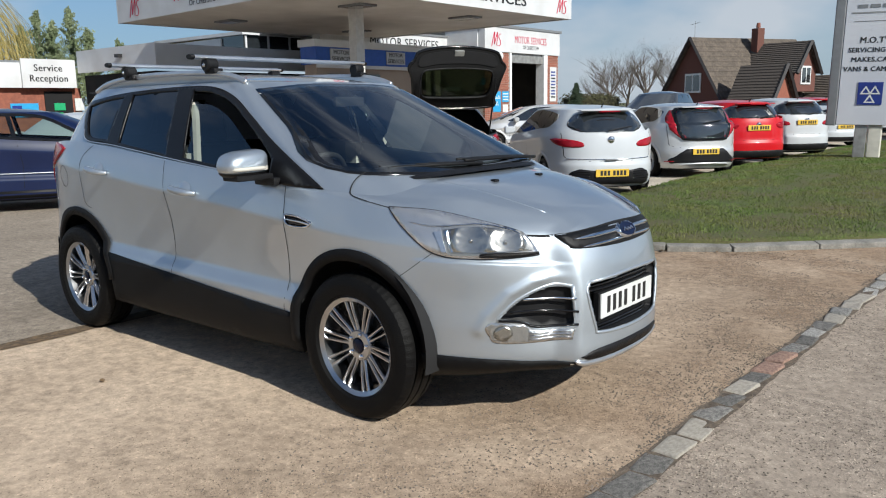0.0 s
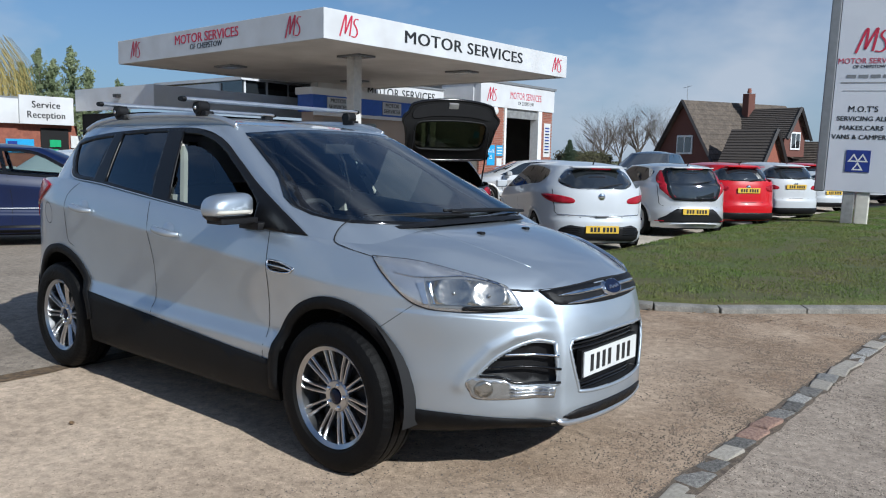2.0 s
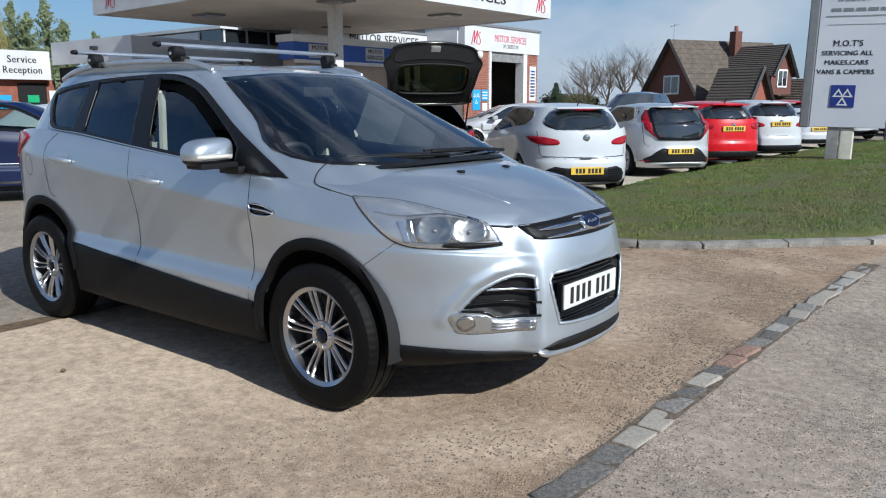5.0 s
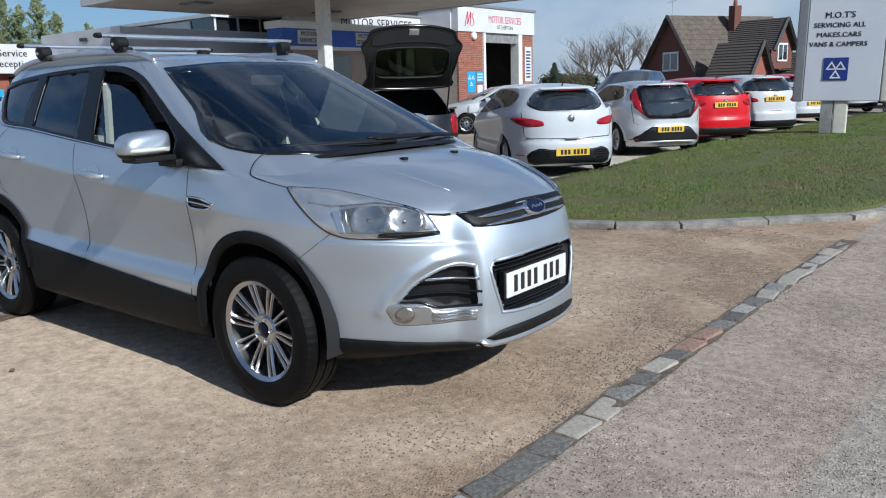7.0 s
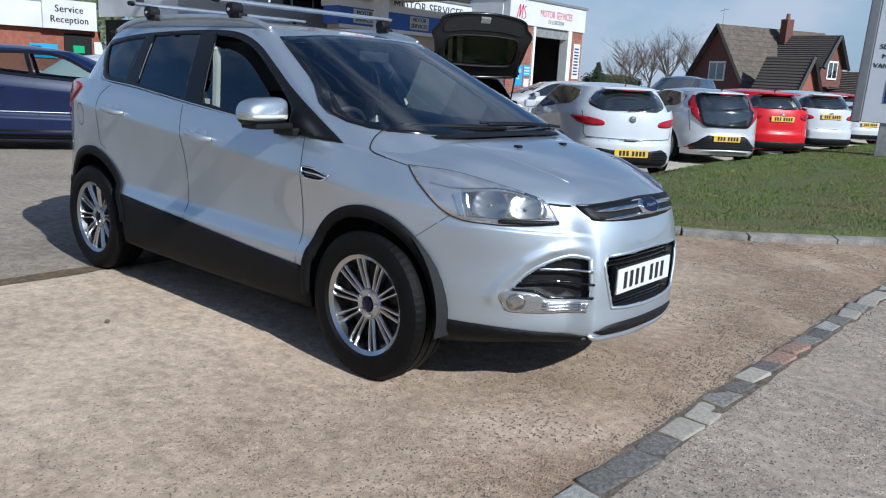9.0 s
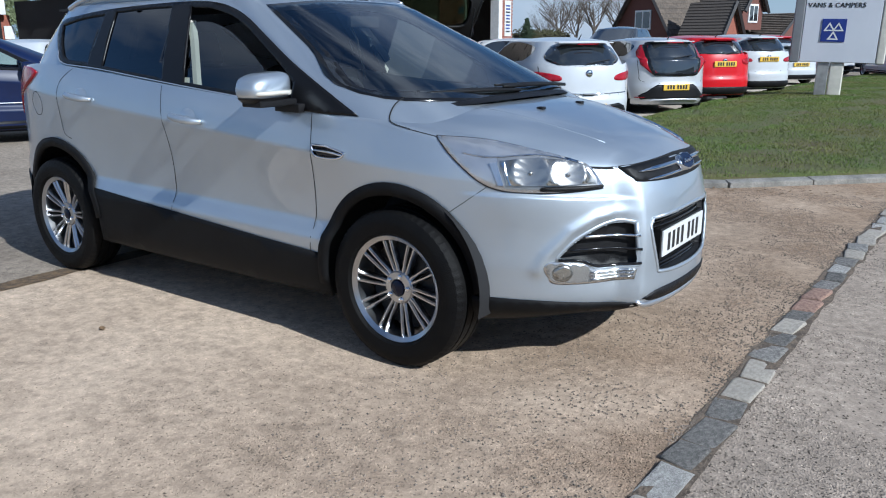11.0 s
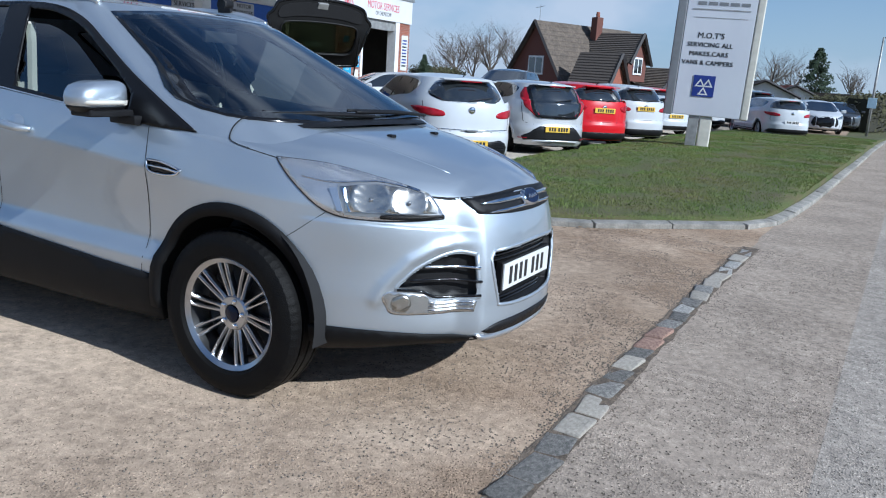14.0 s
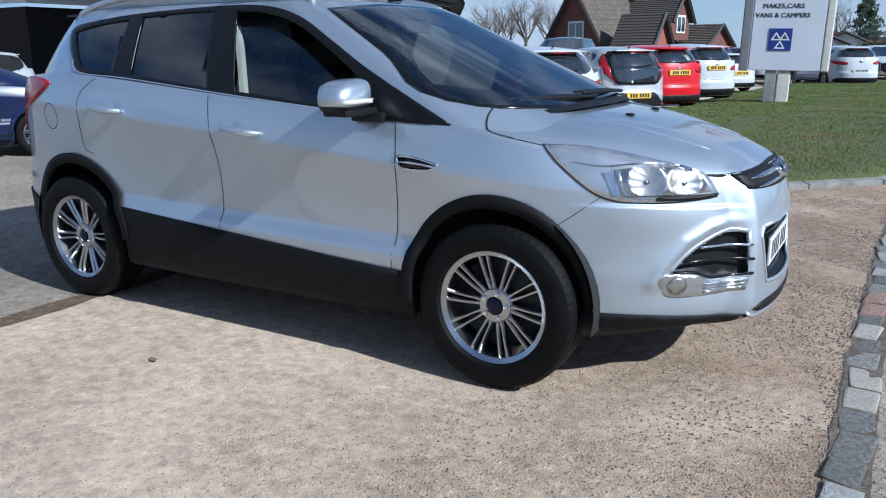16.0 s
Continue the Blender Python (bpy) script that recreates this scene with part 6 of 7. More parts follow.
wall_box("green_notice", (-25.39, 9.85, 1.52), (-25.37, 10.25, 1.78), GREEN_SIGN, wing, "green notice")
wall_box("green_notice", (-25.39, 9.90, 1.22), (-25.37, 10.15, 1.44), GREEN_SIGN, wing, "green notice")
wall_box("white_notice", (-25.39, 10.62, 1.50), (-25.37, 10.95, 1.95), PLATE_WHITE, wing, "white notice")
wall_box("camera_box", (-22.0, 10.50, 3.25), (-21.75, 10.66, 3.36), INK, wing, "small dark security camera")
# bricks of the two bay piers, each its own piece
brick_me = bpy.data.meshes.new("brick")
bb_ = box((-0.05, -0.1075, -0.0325), (0.05, 0.1075, 0.0325), 0.004)
bb_.to_mesh(brick_me)
bb_.free()
brick_me.materials.append(BRICK)
for y0, y1 in ((23.0, 24.75), (27.75, 28.7)):
    r_ = 0
    z = 0.04
    while z < 3.6:
        yy = y0 + 0.1075 - (0.1125 if r_ % 2 else 0)
        while yy < y1 + 0.02:
            if yy - 0.1 > y0 - 0.12 and yy + 0.1 < y1 + 0.12 and (y0 > 25 or z > 0.3):
                ob = new("brick", brick_me)
                ob.parent = shop
                ob.matrix_basis = pose(BX - 0.10 + rng.uniform(-0.003, 0.003), max(y0 + 0.1, min(y1 - 0.1, yy)), z)
            yy += 0.225
        z += 0.075
        r_ += 1


# loose grit, worn out of the forecourt along the setts
pv, pf = [], []
for _ in range(16000):
    yy = rng.uniform(-2.6, 4.4)
    xx = edge_x(yy) - 0.06 - 1.3 * rng.random() ** 2.2 if rng.random() < 0.75 else edge_x(yy) + 0.06 + 0.9 * rng.random() ** 1.5
    if noise.noise(Vector((xx * 1.8, yy * 1.8, 2))) < -0.15:
        continue
    r_ = rng.uniform(0.0022, 0.0068)
    i = len(pv)
    for k in range(4):
        a = k * 1.571 + rng.random()
        pv.append((xx + r_ * math.cos(a) * rng.uniform(0.7, 1.3), yy + r_ * math.sin(a), height(xx, yy) + 0.003))
    pv.append((xx, yy, height(xx, yy) + 0.003 + r_ * 0.9))
    for k in range(4):
        pf.append((i + k, i + (k + 1) % 4, i + 4))
gm = bpy.data.meshes.new("grit")
gm.from_pydata(pv, [], pf)
gm.materials.append(mat("grit_stone", (0.26, 0.21, 0.165), 0.9, col2=(0.12, 0.10, 0.08), scale=3))
tagged(new("grit", gm), "loose brown grit along the setts", "grit", "", "stuff")


def dry_leaf(x_, y_, z_, size, turn):
    b = bmesh.new()
    pts = [(0, -1), (0.35, -0.5), (0.42, 0.0), (0.3, 0.5), (0, 1), (-0.3, 0.5), (-0.42, 0.0), (-0.35, -0.5)]
    rim_ = [b.verts.new((px_ * size, py_ * size, 0.003 + 0.3 * size * px_ * px_)) for px_, py_ in pts]
    c_ = b.verts.new((0, 0, 0.0))
    for k in range(8):
        b.faces.new((rim_[k], rim_[(k + 1) % 8], c_))
    return tagged(finish(b, "leaf", LEAF, None, "", False, pose(x_, y_, z_ + 0.003, 0, 0, turn)), "small dry brown leaf on the ground", "leaf", "leaves on the ground")


LEAF = mat("dry_leaf", (0.16, 0.10, 0.05), 0.8, vary=0.5)
dry_leaf(-0.17, -1.39, -0.022, 0.035, 70)
for k in range(40):
    xx = rng.uniform(0.6, 2.6)
    yy = 3.95 + 0.42 * max(0.0, xx - 1.0) + rng.uniform(-0.22, 0.02)
    dry_leaf(xx, yy, height(xx, yy) + 0.012, rng.uniform(0.012, 0.03), rng.uniform(0, 360))


# ---- roadside sign ----
SD, SA = 19.6, radians(100.15)
sx, sy = 3.61 + SD * math.cos(SA), -3.28 + SD * math.sin(SA)
sign = thing("roadside_sign", pose(sx, sy, 0.15, 0, 1.2, 10.5), "tall grey roadside sign with black and red lettering on a post", "sign")
part("panel", box((-0.72, -0.16, 0.72), (0.78, 0.16, 5.6), 0.01), SIGN_PANEL, sign, "pale grey panel")
part("edge_frame", box((-0.93, -0.17, 0.70), (-0.725, 0.17, 5.7), 0.05, 3), SIGN_FRAME, sign, "dark grey side frame", "edges")
part("edge_frame", box((0.785, -0.17, 0.70), (0.96, 0.17, 5.7), 0.06, 3), SIGN_CREAM, sign, "cream rounded side frame", "edges")
part("post", box((-0.34, -0.12, -0.3), (-0.10, 0.12, 0.72), 0.02, 2), GALV, sign, "weathered post")
part("post", box((-0.085, -0.12, -0.3), (0.20, 0.12, 0.72), 0.06, 3), SIGN_CREAM, sign, "pale rounded post", "edges")
SY = -0.163
mt = part("blue_panel", box((-0.35, SY - 0.012, 1.16), (0.13, SY + 0.002, 1.64), 0.002), MOT_BLUE, sign, "blue panel with three white triangles")
for cx_, cz_, up_ in ((-0.197, 1.445, 1), (-0.023, 1.445, 1), (-0.11, 1.262, 1)):
    tb = bmesh.new()
    r1, r0 = 0.132, 0.072
    o_ = [tb.verts.new((cx_ + r1 * math.sin(a), SY - 0.015, cz_ + r1 * math.cos(a) * 0.94)) for a in (0, 2.094, 4.189)]
    i_ = [tb.verts.new((cx_ + r0 * math.sin(a), SY - 0.015, cz_ + r0 * math.cos(a) * 0.94)) for a in (0, 2.094, 4.189)]
    for k in range(3):
        tb.faces.new((o_[k], o_[(k + 1) % 3], i_[(k + 1) % 3], i_[k]))
    part("triangle", tb, PLATE_WHITE, mt, "white triangle outline")
for tx, zz, hh, ww in (("M.O.T'S", 2.525, 0.125, 0.62), ("SERVICING ALL", 2.32, 0.098, 1.08), ("MAKES,CARS", 2.12, 0.098, 0.92), ("VANS & CAMPERS", 1.92, 0.098, 1.22)):
    letters(tx, hh, INK, sign, pose(-0.11, SY - 0.002, zz, 0, 0, 0), 0.003, 1.05, ww * 0.92)
part("rule", box((-0.55, SY - 0.003, 2.92), (0.62, SY - 0.001, 2.93)), GALV, sign)
part("text_bar", box((-0.60, SY - 0.004, 3.09), (0.66, SY - 0.001, 3.115)), GALV, sign)
for k in range(5):
    part("text_bar", box((-0.50 + k * 0.235, SY - 0.004, 3.20), (-0.50 + k * 0.235 + 0.19, SY - 0.001, 3.27)), SIGN_FRAME, sign)
letters("MOTOR SERVICES", 0.115, INK_RED, sign, pose(-0.08, SY - 0.002, 3.56, 0, 0, 0), 0.0, 1.0, 1.22)
letters("OF CHEPSTOW", 0.07, INK, sign, pose(-0.08, SY - 0.002, 3.44, 0, 0, 0), 0.0, 1.0, 0.62)
logo(sign, pose(-0.06, SY - 0.002, 3.98, 0, 0, 0), 0.50)


# ---- parked cars ----
def parked(label, m, paint_mat, L, W, H, group="", name="parked_car", plate=PLATE_YELLOW, roof=None, front=False, side_glass=PANE, lamp="side", glass_rear=PANE, open_gate=False, wheels=0.31, rear_poly=None, lamp_poly=None, low_poly=None, plate_z=0.74, strip_z=0.0, rub=False, slats=(), handle=False, gloss_gate=False, low_strip=0.0):
    """A hatchback scaled from the common skin: nose along +x, wheels on the ground."""
    car = thing(name, m, label, "car", group)
    sx_, sy_, sz_ = L / 4.55, W / 1.82, H / 1.685
    S = Matrix.Diagonal((sx_, sy_, sz_, 1))
    low, cab = lower_body(), cabin()
    t_low, t_cab = BVHTree.FromBMesh(low), BVHTree.FromBMesh(cab)
    t_all = joined_tree(low, cab)
    gone = [f for f in low.faces if abs(f.calc_center_median().y) > 0.55 and min(math.hypot((f.calc_center_median().x - hx) * sx_, (f.calc_center_median().z) * sz_ - wheels) for hx in (1.345, -1.345)) < wheels + 0.05 and abs(f.normal.z) < 0.8]
    bmesh.ops.delete(low, geom=gone, context="FACES")

    def add(nm, bm, mt_, par=car, lb_="", sm=True):
        bm.transform(S)
        return part(nm, bm, mt_, par, lb_, sm)

    add("body", low, paint_mat)
    if open_gate:
        bmesh.ops.delete(cab, geom=[f for f in cab.faces if f.normal.x < -0.4 and f.calc_center_median().x < -1.75], context="FACES")
    sides = smooth_loop([(-1.50, 1.49), (-0.9, 1.57), (-0.2, 1.585), (0.2, 1.525), (0.6, 1.30), (0.95, 1.12), (0.5, 1.12), (-0.9, 1.24), (-1.35, 1.30)], 4, sharp=(5,))
    if side_glass is CLEAR_GLASS:
        # the windows are open through the shell, with seats behind them
        hole = shrink(sides, 0.02)
        bmesh.ops.delete(cab, geom=[f for f in cab.faces if abs(f.normal.y) > 0.35 and inside((f.calc_center_median().x, f.calc_center_median().z), hole)], context="FACES")
        for sx0 in (-0.95, -0.1):
            for yy_ in (-0.36, 0.36):
                add("seat", box((sx0 - 0.30, yy_ - 0.22, 0.5), (sx0 - 0.14, yy_ + 0.22, 1.22), 0.05, 2), SEAT, sm="edges")
    add("cabin", cab, roof or paint_mat)
    for far in (False, True):
        if side_glass is CLEAR_GLASS:
            add("window_trim", wrap(t_cab, "side", shrink(sides, -0.01), [shrink(sides, 0.04)], 0.008, 0.05, 0.006, far=far), GLOSS_BLACK)
        g = add("side_glass", wrap(t_cab, "side", sides, (), 0.004, 0.12, far=far), side_glass, lb_="dark side windows")
        for px_ in (-0.25, -0.98):
            add("pillar", wrap(t_cab, "side", [(px_ - 0.03, 1.20), (px_ + 0.035, 1.20), (px_ - 0.04, 1.56), (px_ - 0.10, 1.56)], (), 0.008, 0.1, far=far), GLOSS_BLACK)
        for pts in ([(0.868, 1.07), (0.886, 0.9), (0.86, 0.40)], [(-0.23, 1.165), (-0.17, 0.80), (-0.18, 0.40)]):
            add("shut_line", line_on(t_low, "side", pts, 0.008, 0.001, far, 3), DARK, sm=False)
        add("sill", wrap(t_low, "side", [(-0.95, 0.36), (0.95, 0.36), (0.95, 0.24), (-0.95, 0.24)], (), 0.006, 0.15, 0.005, far=far), BLACK_PLASTIC)
        if rub:
            add("rub_strip", strip_on(t_low, "side", [(0.80, 0.63), (-0.2, 0.635), (-0.92, 0.64)], 0.012, 0.004, far), ALU, lb_="bright rubbing strip")
            add("door_handle", strip_on(t_low, "side", [(-0.62, 1.02), (-0.80, 1.03)], 0.013, 0.012, far), paint_mat)
        mirror = box((0.60, (1.03 if far else -1.03) - 0.1, 1.10), (0.76, (1.03 if far else -1.03) + 0.1, 1.25), 0.05, 3)
        add("door_mirror", mirror, paint_mat, sm="edges")
        if lamp == "side":
            lp_ = smooth_loop(lamp_poly or [(-1.24, 0.94), (-1.24, 1.02), (-1.05, 1.07), (-0.80, 1.09), (-0.60, 1.08), (-0.72, 1.00), (-0.95, 0.94)], 4, sharp=(4,))
            add("tail_lamp", wrap(t_low, "tail", lp_, (), 0.008, 0.05, 0.008, far=far), RED_LENS, lb_="red tail lamp")
        elif lamp == "tall":
            for z0, z1 in ((0.90, 1.20), (1.20, 1.50)):
                yo = lambda z_: 0.61 + 0.07 * math.sin((z_ - 0.9) / 0.6 * math.pi) - 0.12 * max(0.0, 1.1 - z_) / 0.2 - 0.04 * max(0.0, z_ - 1.35) / 0.15
                zs_ = [z0 + (z1 - z0) * k / 6 for k in range(7)]
                add("tail_lamp", wrap(t_all, "rear", [(-yo(z_), z_) for z_ in zs_] + [(-yo(z_) + 0.12, z_) for z_ in zs_[::-1]], (), 0.036, 0.04, 0.036, far=far), RED_LENS, lb_="tall red tail lamp")
        for hx in (1.345, -1.345):
            s = 1 if far else -1
            ring = []
            inner_ = []
            for k in range(17):
                a_ = radians(-2 + 184 * k / 16)
                ring.append((hx + (wheels + 0.085) / sx_ * math.cos(a_), (wheels + (wheels + 0.085) * math.sin(a_)) / sz_))
                inner_.append((hx + (wheels + 0.03) / sx_ * math.cos(a_), (wheels + (wheels + 0.03) * math.sin(a_)) / sz_))
            add("arch", wrap(t_low, "side", ring + inner_[::-1], (), 0.004, 0.1, 0.04, far=far), paint_mat if L < 4.6 else BLACK_PLASTIC)
            wm = pose(hx * sx_, s * (W / 2 - 0.13), wheels, 0, 20, 0 if s < 0 else 180)
            k_ = wheels / 0.360
            ty = copy_thing(WHEEL_SRC, wm)
            ty.parent = car
            ty.matrix_basis = wm @ Matrix.Diagonal((k_, k_ * 0.85, k_, 1))
    part("floor_pan", box((-2.0 * sx_, -0.66 * sy_, 0.16), (2.0 * sx_, 0.66 * sy_, 0.55)), DARK, car)
    rp = rear_poly or smooth_loop([(-0.50, 1.51), (0, 1.53), (0.50, 1.51), (0.66, 1.30), (0.60, 1.235), (0, 1.215), (-0.60, 1.235), (-0.66, 1.30)], 4)
    if not open_gate:
        add("rear_window", wrap(t_all, "rear", rp, (), 0.034 if gloss_gate else 0.005, 0.03 if gloss_gate else 0.08, 0.03 if gloss_gate else 0.004), glass_rear, lb_="dark rear window")
        if gloss_gate:
            add("hatch_frame", wrap(t_all, "rear", shrink(rp, -0.035), [shrink(rp, 0.03)], 0.037, 0.03, 0.036), GLOSS_BLACK)
        wb = tube([(-2.24 * sx_, 0.05, 1.22 * sz_), (-2.20 * sx_, -0.22, 1.27 * sz_), (-2.17 * sx_, -0.34, 1.29 * sz_)], 0.009, 5)
        part("rear_wiper", wb, BLACK_PLASTIC, car)
        sp = box((-2.08, -0.44, 1.572), (-1.86, 0.44, 1.592), 0.008, 2)
        add("spoiler", sp, roof or paint_mat, sm="edges")
        part("brake_lamp", box((-2.14 * sx_, -0.16, 1.55 * sz_), (-2.12 * sx_, 0.16, 1.565 * sz_)), RED_LENS, car)
        part("aerial", tube([(-1.7 * sx_, 0, 1.63 * sz_), (-1.82 * sx_, 0, 1.72 * sz_)], [0.012, 0.005], 5), BLACK_PLASTIC, car)
    lw = low_poly or smooth_loop([(-0.76, 0.30), (-0.70, 0.41), (-0.4, 0.43), (0.4, 0.43), (0.70, 0.41), (0.76, 0.30), (0.5, 0.265), (-0.5, 0.265)], 4)
    add("lower_bumper", wrap(t_low, "rear", lw, (), 0.018, 0.05, 0.02), BLACK_PLASTIC, lb_="black lower bumper")
    for z_ in slats:
        for s in (-1, 1):
            add("bumper_slat", strip_on(t_low, "rear", [(s * 0.34, z_), (s * 0.48, z_), (s * 0.60, z_ - 0.01)], 0.008, 0.020), GLOSS_BLACK)
    if low_strip:
        add("bright_strip", strip_on(t_low, "rear", [(-0.50, low_strip - 0.01), (-0.42, low_strip + 0.02), (0, low_strip + 0.03), (0.42, low_strip + 0.02), (0.50, low_strip - 0.01)], 0.022, 0.020), paint_mat, lb_="painted lower strip")
        for s in (-1, 1):
            add("rear_reflector", strip_on(t_low, "rear", [(s * 0.60, 0.385), (s * 0.74, 0.385)], 0.010, 0.022), RED_LENS)
    if handle:
        add("bumper_reflector", strip_on(t_low, "rear", [(0.70, 0.42), (0.78, 0.42)], 0.010, 0.006), RED_LENS)
        part("gate_handle", box((-2.33 * sx_, -0.09, 0.70 * sz_), (-2.27 * sx_, 0.09, 0.72 * sz_)), SIGN_FRAME, car)
    if strip_z:
        add("bright_strip", strip_on(t_low, "rear", [(-0.66, strip_z), (0, strip_z - 0.015), (0.66, strip_z)], 0.010, 0.004), CHROME)
    add("gate_line", line_on(t_low, "rear", [(-0.72, 1.18), (-0.70, 0.9), (-0.62, 0.72), (0, 0.69), (0.62, 0.72), (0.70, 0.9), (0.72, 1.18)], 0.009, 0.001, n=4), DARK, sm=False)
    hx_ = t_low.ray_cast(Vector((-4, 0, plate_z / sz_)), Vector((1, 0, 0)))[0].x * sx_
    pp = part("number_plate", box((hx_ - 0.028, -0.26, plate_z - 0.057), (hx_ - 0.010, 0.26, plate_z + 0.057), 0.003), plate, car, "yellow rear number plate with dark bars")
    x_ = -0.215
    for k in range(7):
        part("plate_bar", box((hx_ - 0.030, x_, plate_z - 0.036), (hx_ - 0.0285, x_ + 0.038, plate_z + 0.036)), INK, pp)
        x_ += 0.056 + (0.03 if k == 3 else 0)
    bx_ = t_low.ray_cast(Vector((-4, 0, 1.05)), Vector((1, 0, 0)))[0].x * sx_
    part("badge", lathe([(0.055, 0.0), (0.055, -0.012), (0.03, -0.02), (0.0005, -0.02)], "x", 20), CHROME, car, "round chrome badge", True, pose(bx_ + 0.004, 0, 1.06 * sz_))
    if front:
        for s in (False, True):
            add("headlamp", wrap(t_low, "corner", smooth_loop([(0.60, 0.96), (0.9, 0.92), (1.14, 0.85), (1.1, 0.79), (0.85, 0.80), (0.66, 0.85)], 3), (), 0.006, 0.06, far=s), REFLECTOR, lb_="bright headlamp")
        add("grille", wrap(t_low, "front", smooth_loop([(-0.45, 0.86), (0, 0.87), (0.45, 0.86), (0.5, 0.40), (-0.5, 0.40)], 3), (), 0.004, 0.08), GLOSS_BLACK)
        add("windscreen", wrap(t_cab, "front", smooth_loop([(-0.55, 1.55), (0, 1.59), (0.55, 1.55), (0.74, 1.17), (0, 1.13), (-0.74, 1.17)], 3), (), 0.004, 0.1), PANE)
    return car


WHEEL_SRC = [o for o in bpy.data.objects if o.name.startswith("tyre")][0]
ROW = "cars parked behind the lawn"


def at_ray(az, d):
    return 4.19 + d * math.cos(radians(az)), -3.05 + d * math.sin(radians(az))


def put(az, d, heading, L):
    """A pose whose tail's middle stands at that bearing and distance."""
    x_, y_ = at_ray(az, d)
    h = radians(heading)
    x_ += L / 2 * math.cos(h)
    y_ += L / 2 * math.sin(h)
    return pose(x_, y_, height(x_, y_), 0, 0, heading)


parked("white five-door hatchback with dark rear window, parked by the lawn", put(119.2, 12.0, 137, 4.06), WHITE_CAR, 4.06, 1.78, 1.43, group=ROW, plate_z=0.405, strip_z=0.73, slats=(0.50, 0.46, 0.42, 0.38), handle=True,
       rear_poly=smooth_loop([(-0.42, 1.53), (0, 1.545), (0.42, 1.53), (0.585, 1.37), (0.575, 1.27), (0.40, 1.20), (0, 1.185), (-0.40, 1.20), (-0.575, 1.27), (-0.585, 1.37)], 4),
       low_poly=[(-0.50, 0.55), (0.50, 0.55), (0.60, 0.50), (0.66, 0.42), (0.64, 0.30), (0.56, 0.262), (-0.56, 0.262), (-0.64, 0.30), (-0.66, 0.42), (-0.60, 0.50)])
parked("silver small hatchback with a black glass tailgate and tall red lamps", put(112.4, 15.5, 137, 3.46), GREY_CAR, 3.46, 1.70, 1.43, group=ROW, lamp="tall", plate_z=0.515, gloss_gate=True,
       rear_poly=smooth_loop([(-0.47, 1.515), (0, 1.53), (0.47, 1.515), (0.52, 1.30), (0.52, 1.10), (0.45, 0.93), (0.36, 0.885), (-0.36, 0.885), (-0.45, 0.93), (-0.52, 1.10), (-0.52, 1.30)], 3),
       low_poly=[(-0.38, 0.66), (0.38, 0.66), (0.46, 0.61), (0.70, 0.42), (0.66, 0.34), (-0.66, 0.34), (-0.70, 0.42), (-0.46, 0.61)], low_strip=0.315)
parked("bright red hatchback parked in the row", put(108.75, 18.2, 137, 4.0), RED_CAR, 4.0, 1.80, 1.47, group=ROW, plate_z=0.86,
       lamp_poly=[(-1.20, 0.98), (-1.20, 1.10), (-0.75, 1.13), (-0.65, 1.05), (-0.90, 1.03), (-0.92, 0.97)])
parked("white crossover with a dark rear window in the row", put(105.65, 21.0, 137, 4.1), WHITE_CAR, 4.1, 1.82, 1.50, group=ROW, plate_z=0.90)
parked("white hatchback with black bumper in the row", put(103.2, 26.4, 137, 4.0), WHITE_CAR, 4.0, 1.75, 1.25, group=ROW, plate_z=0.62)
parked("maroon hatchback behind the row", put(103.9, 30.5, 137, 4.1), RED_CAR, 4.1, 1.78, 1.52, group=ROW, plate_z=0.8)
parked("dark grey off-roader facing the lawn behind the row", pose(-7.3, 21.5, 0, 0, 0, 278), DARK_CAR, 4.6, 1.85, 1.80, front=True)
parked("grey hatchback parked beside the workshop bay", pose(-9.6, 17.4, 0, 0, 0, 222), GREY_CAR, 4.3, 1.78, 1.44, front=True)
parked("dark blue hatchback with clear windows standing on the yard", pose(-8.85, 2.06, 0, 0, 0, 65), BLUE_CAR, 4.4, 1.78, 1.53, side_glass=CLEAR_GLASS, rub=True)
parked("white car standing behind the blue one", pose(-12.6, 4.6, 0, 0, 0, 307), WHITE_CAR, 4.2, 1.75, 1.46)
parked("white hatchback standing by the road end of the lawn", put(95.6, 30.0, 118, 4.3), WHITE_CAR, 4.3, 1.78, 1.44, plate_z=0.6, plate=PLATE_WHITE)
parked("white hatchback facing the road with dark grille", pose(1.4, 37.5, 0, 0, 0, 285), WHITE_CAR, 4.4, 1.80, 1.46, front=True)
parked("dark grey car beyond the white ones", pose(2.2, 44.0, 0, 0, 0, 278), DARK_CAR, 4.5, 1.80, 1.45, front=True)
parked("dark people carrier behind the roadside sign", pose(-1.6, 36.0, 0, 0, 0, 120), DARK_CAR, 4.6, 1.85, 1.7)
parked("pale car beyond the sign post", pose(-3.4, 31.5, 0, 0, 0, 137), WHITE_CAR, 4.2, 1.75, 1.45)
hatch = parked("black hatchback with its tailgate raised", put(130.4, 10.8, 148, 3.95), BLACK_CAR, 3.95, 1.70, 1.46, open_gate=True, plate_z=0.62,
               lamp_poly=[(-1.02, 0.86), (-1.04, 1.16), (-0.78, 1.18), (-0.70, 1.0), (-0.80, 0.86)])
GATE_BLACK = mat("gate_black", (0.006, 0.006, 0.0065), 0.6, spec=0.25)
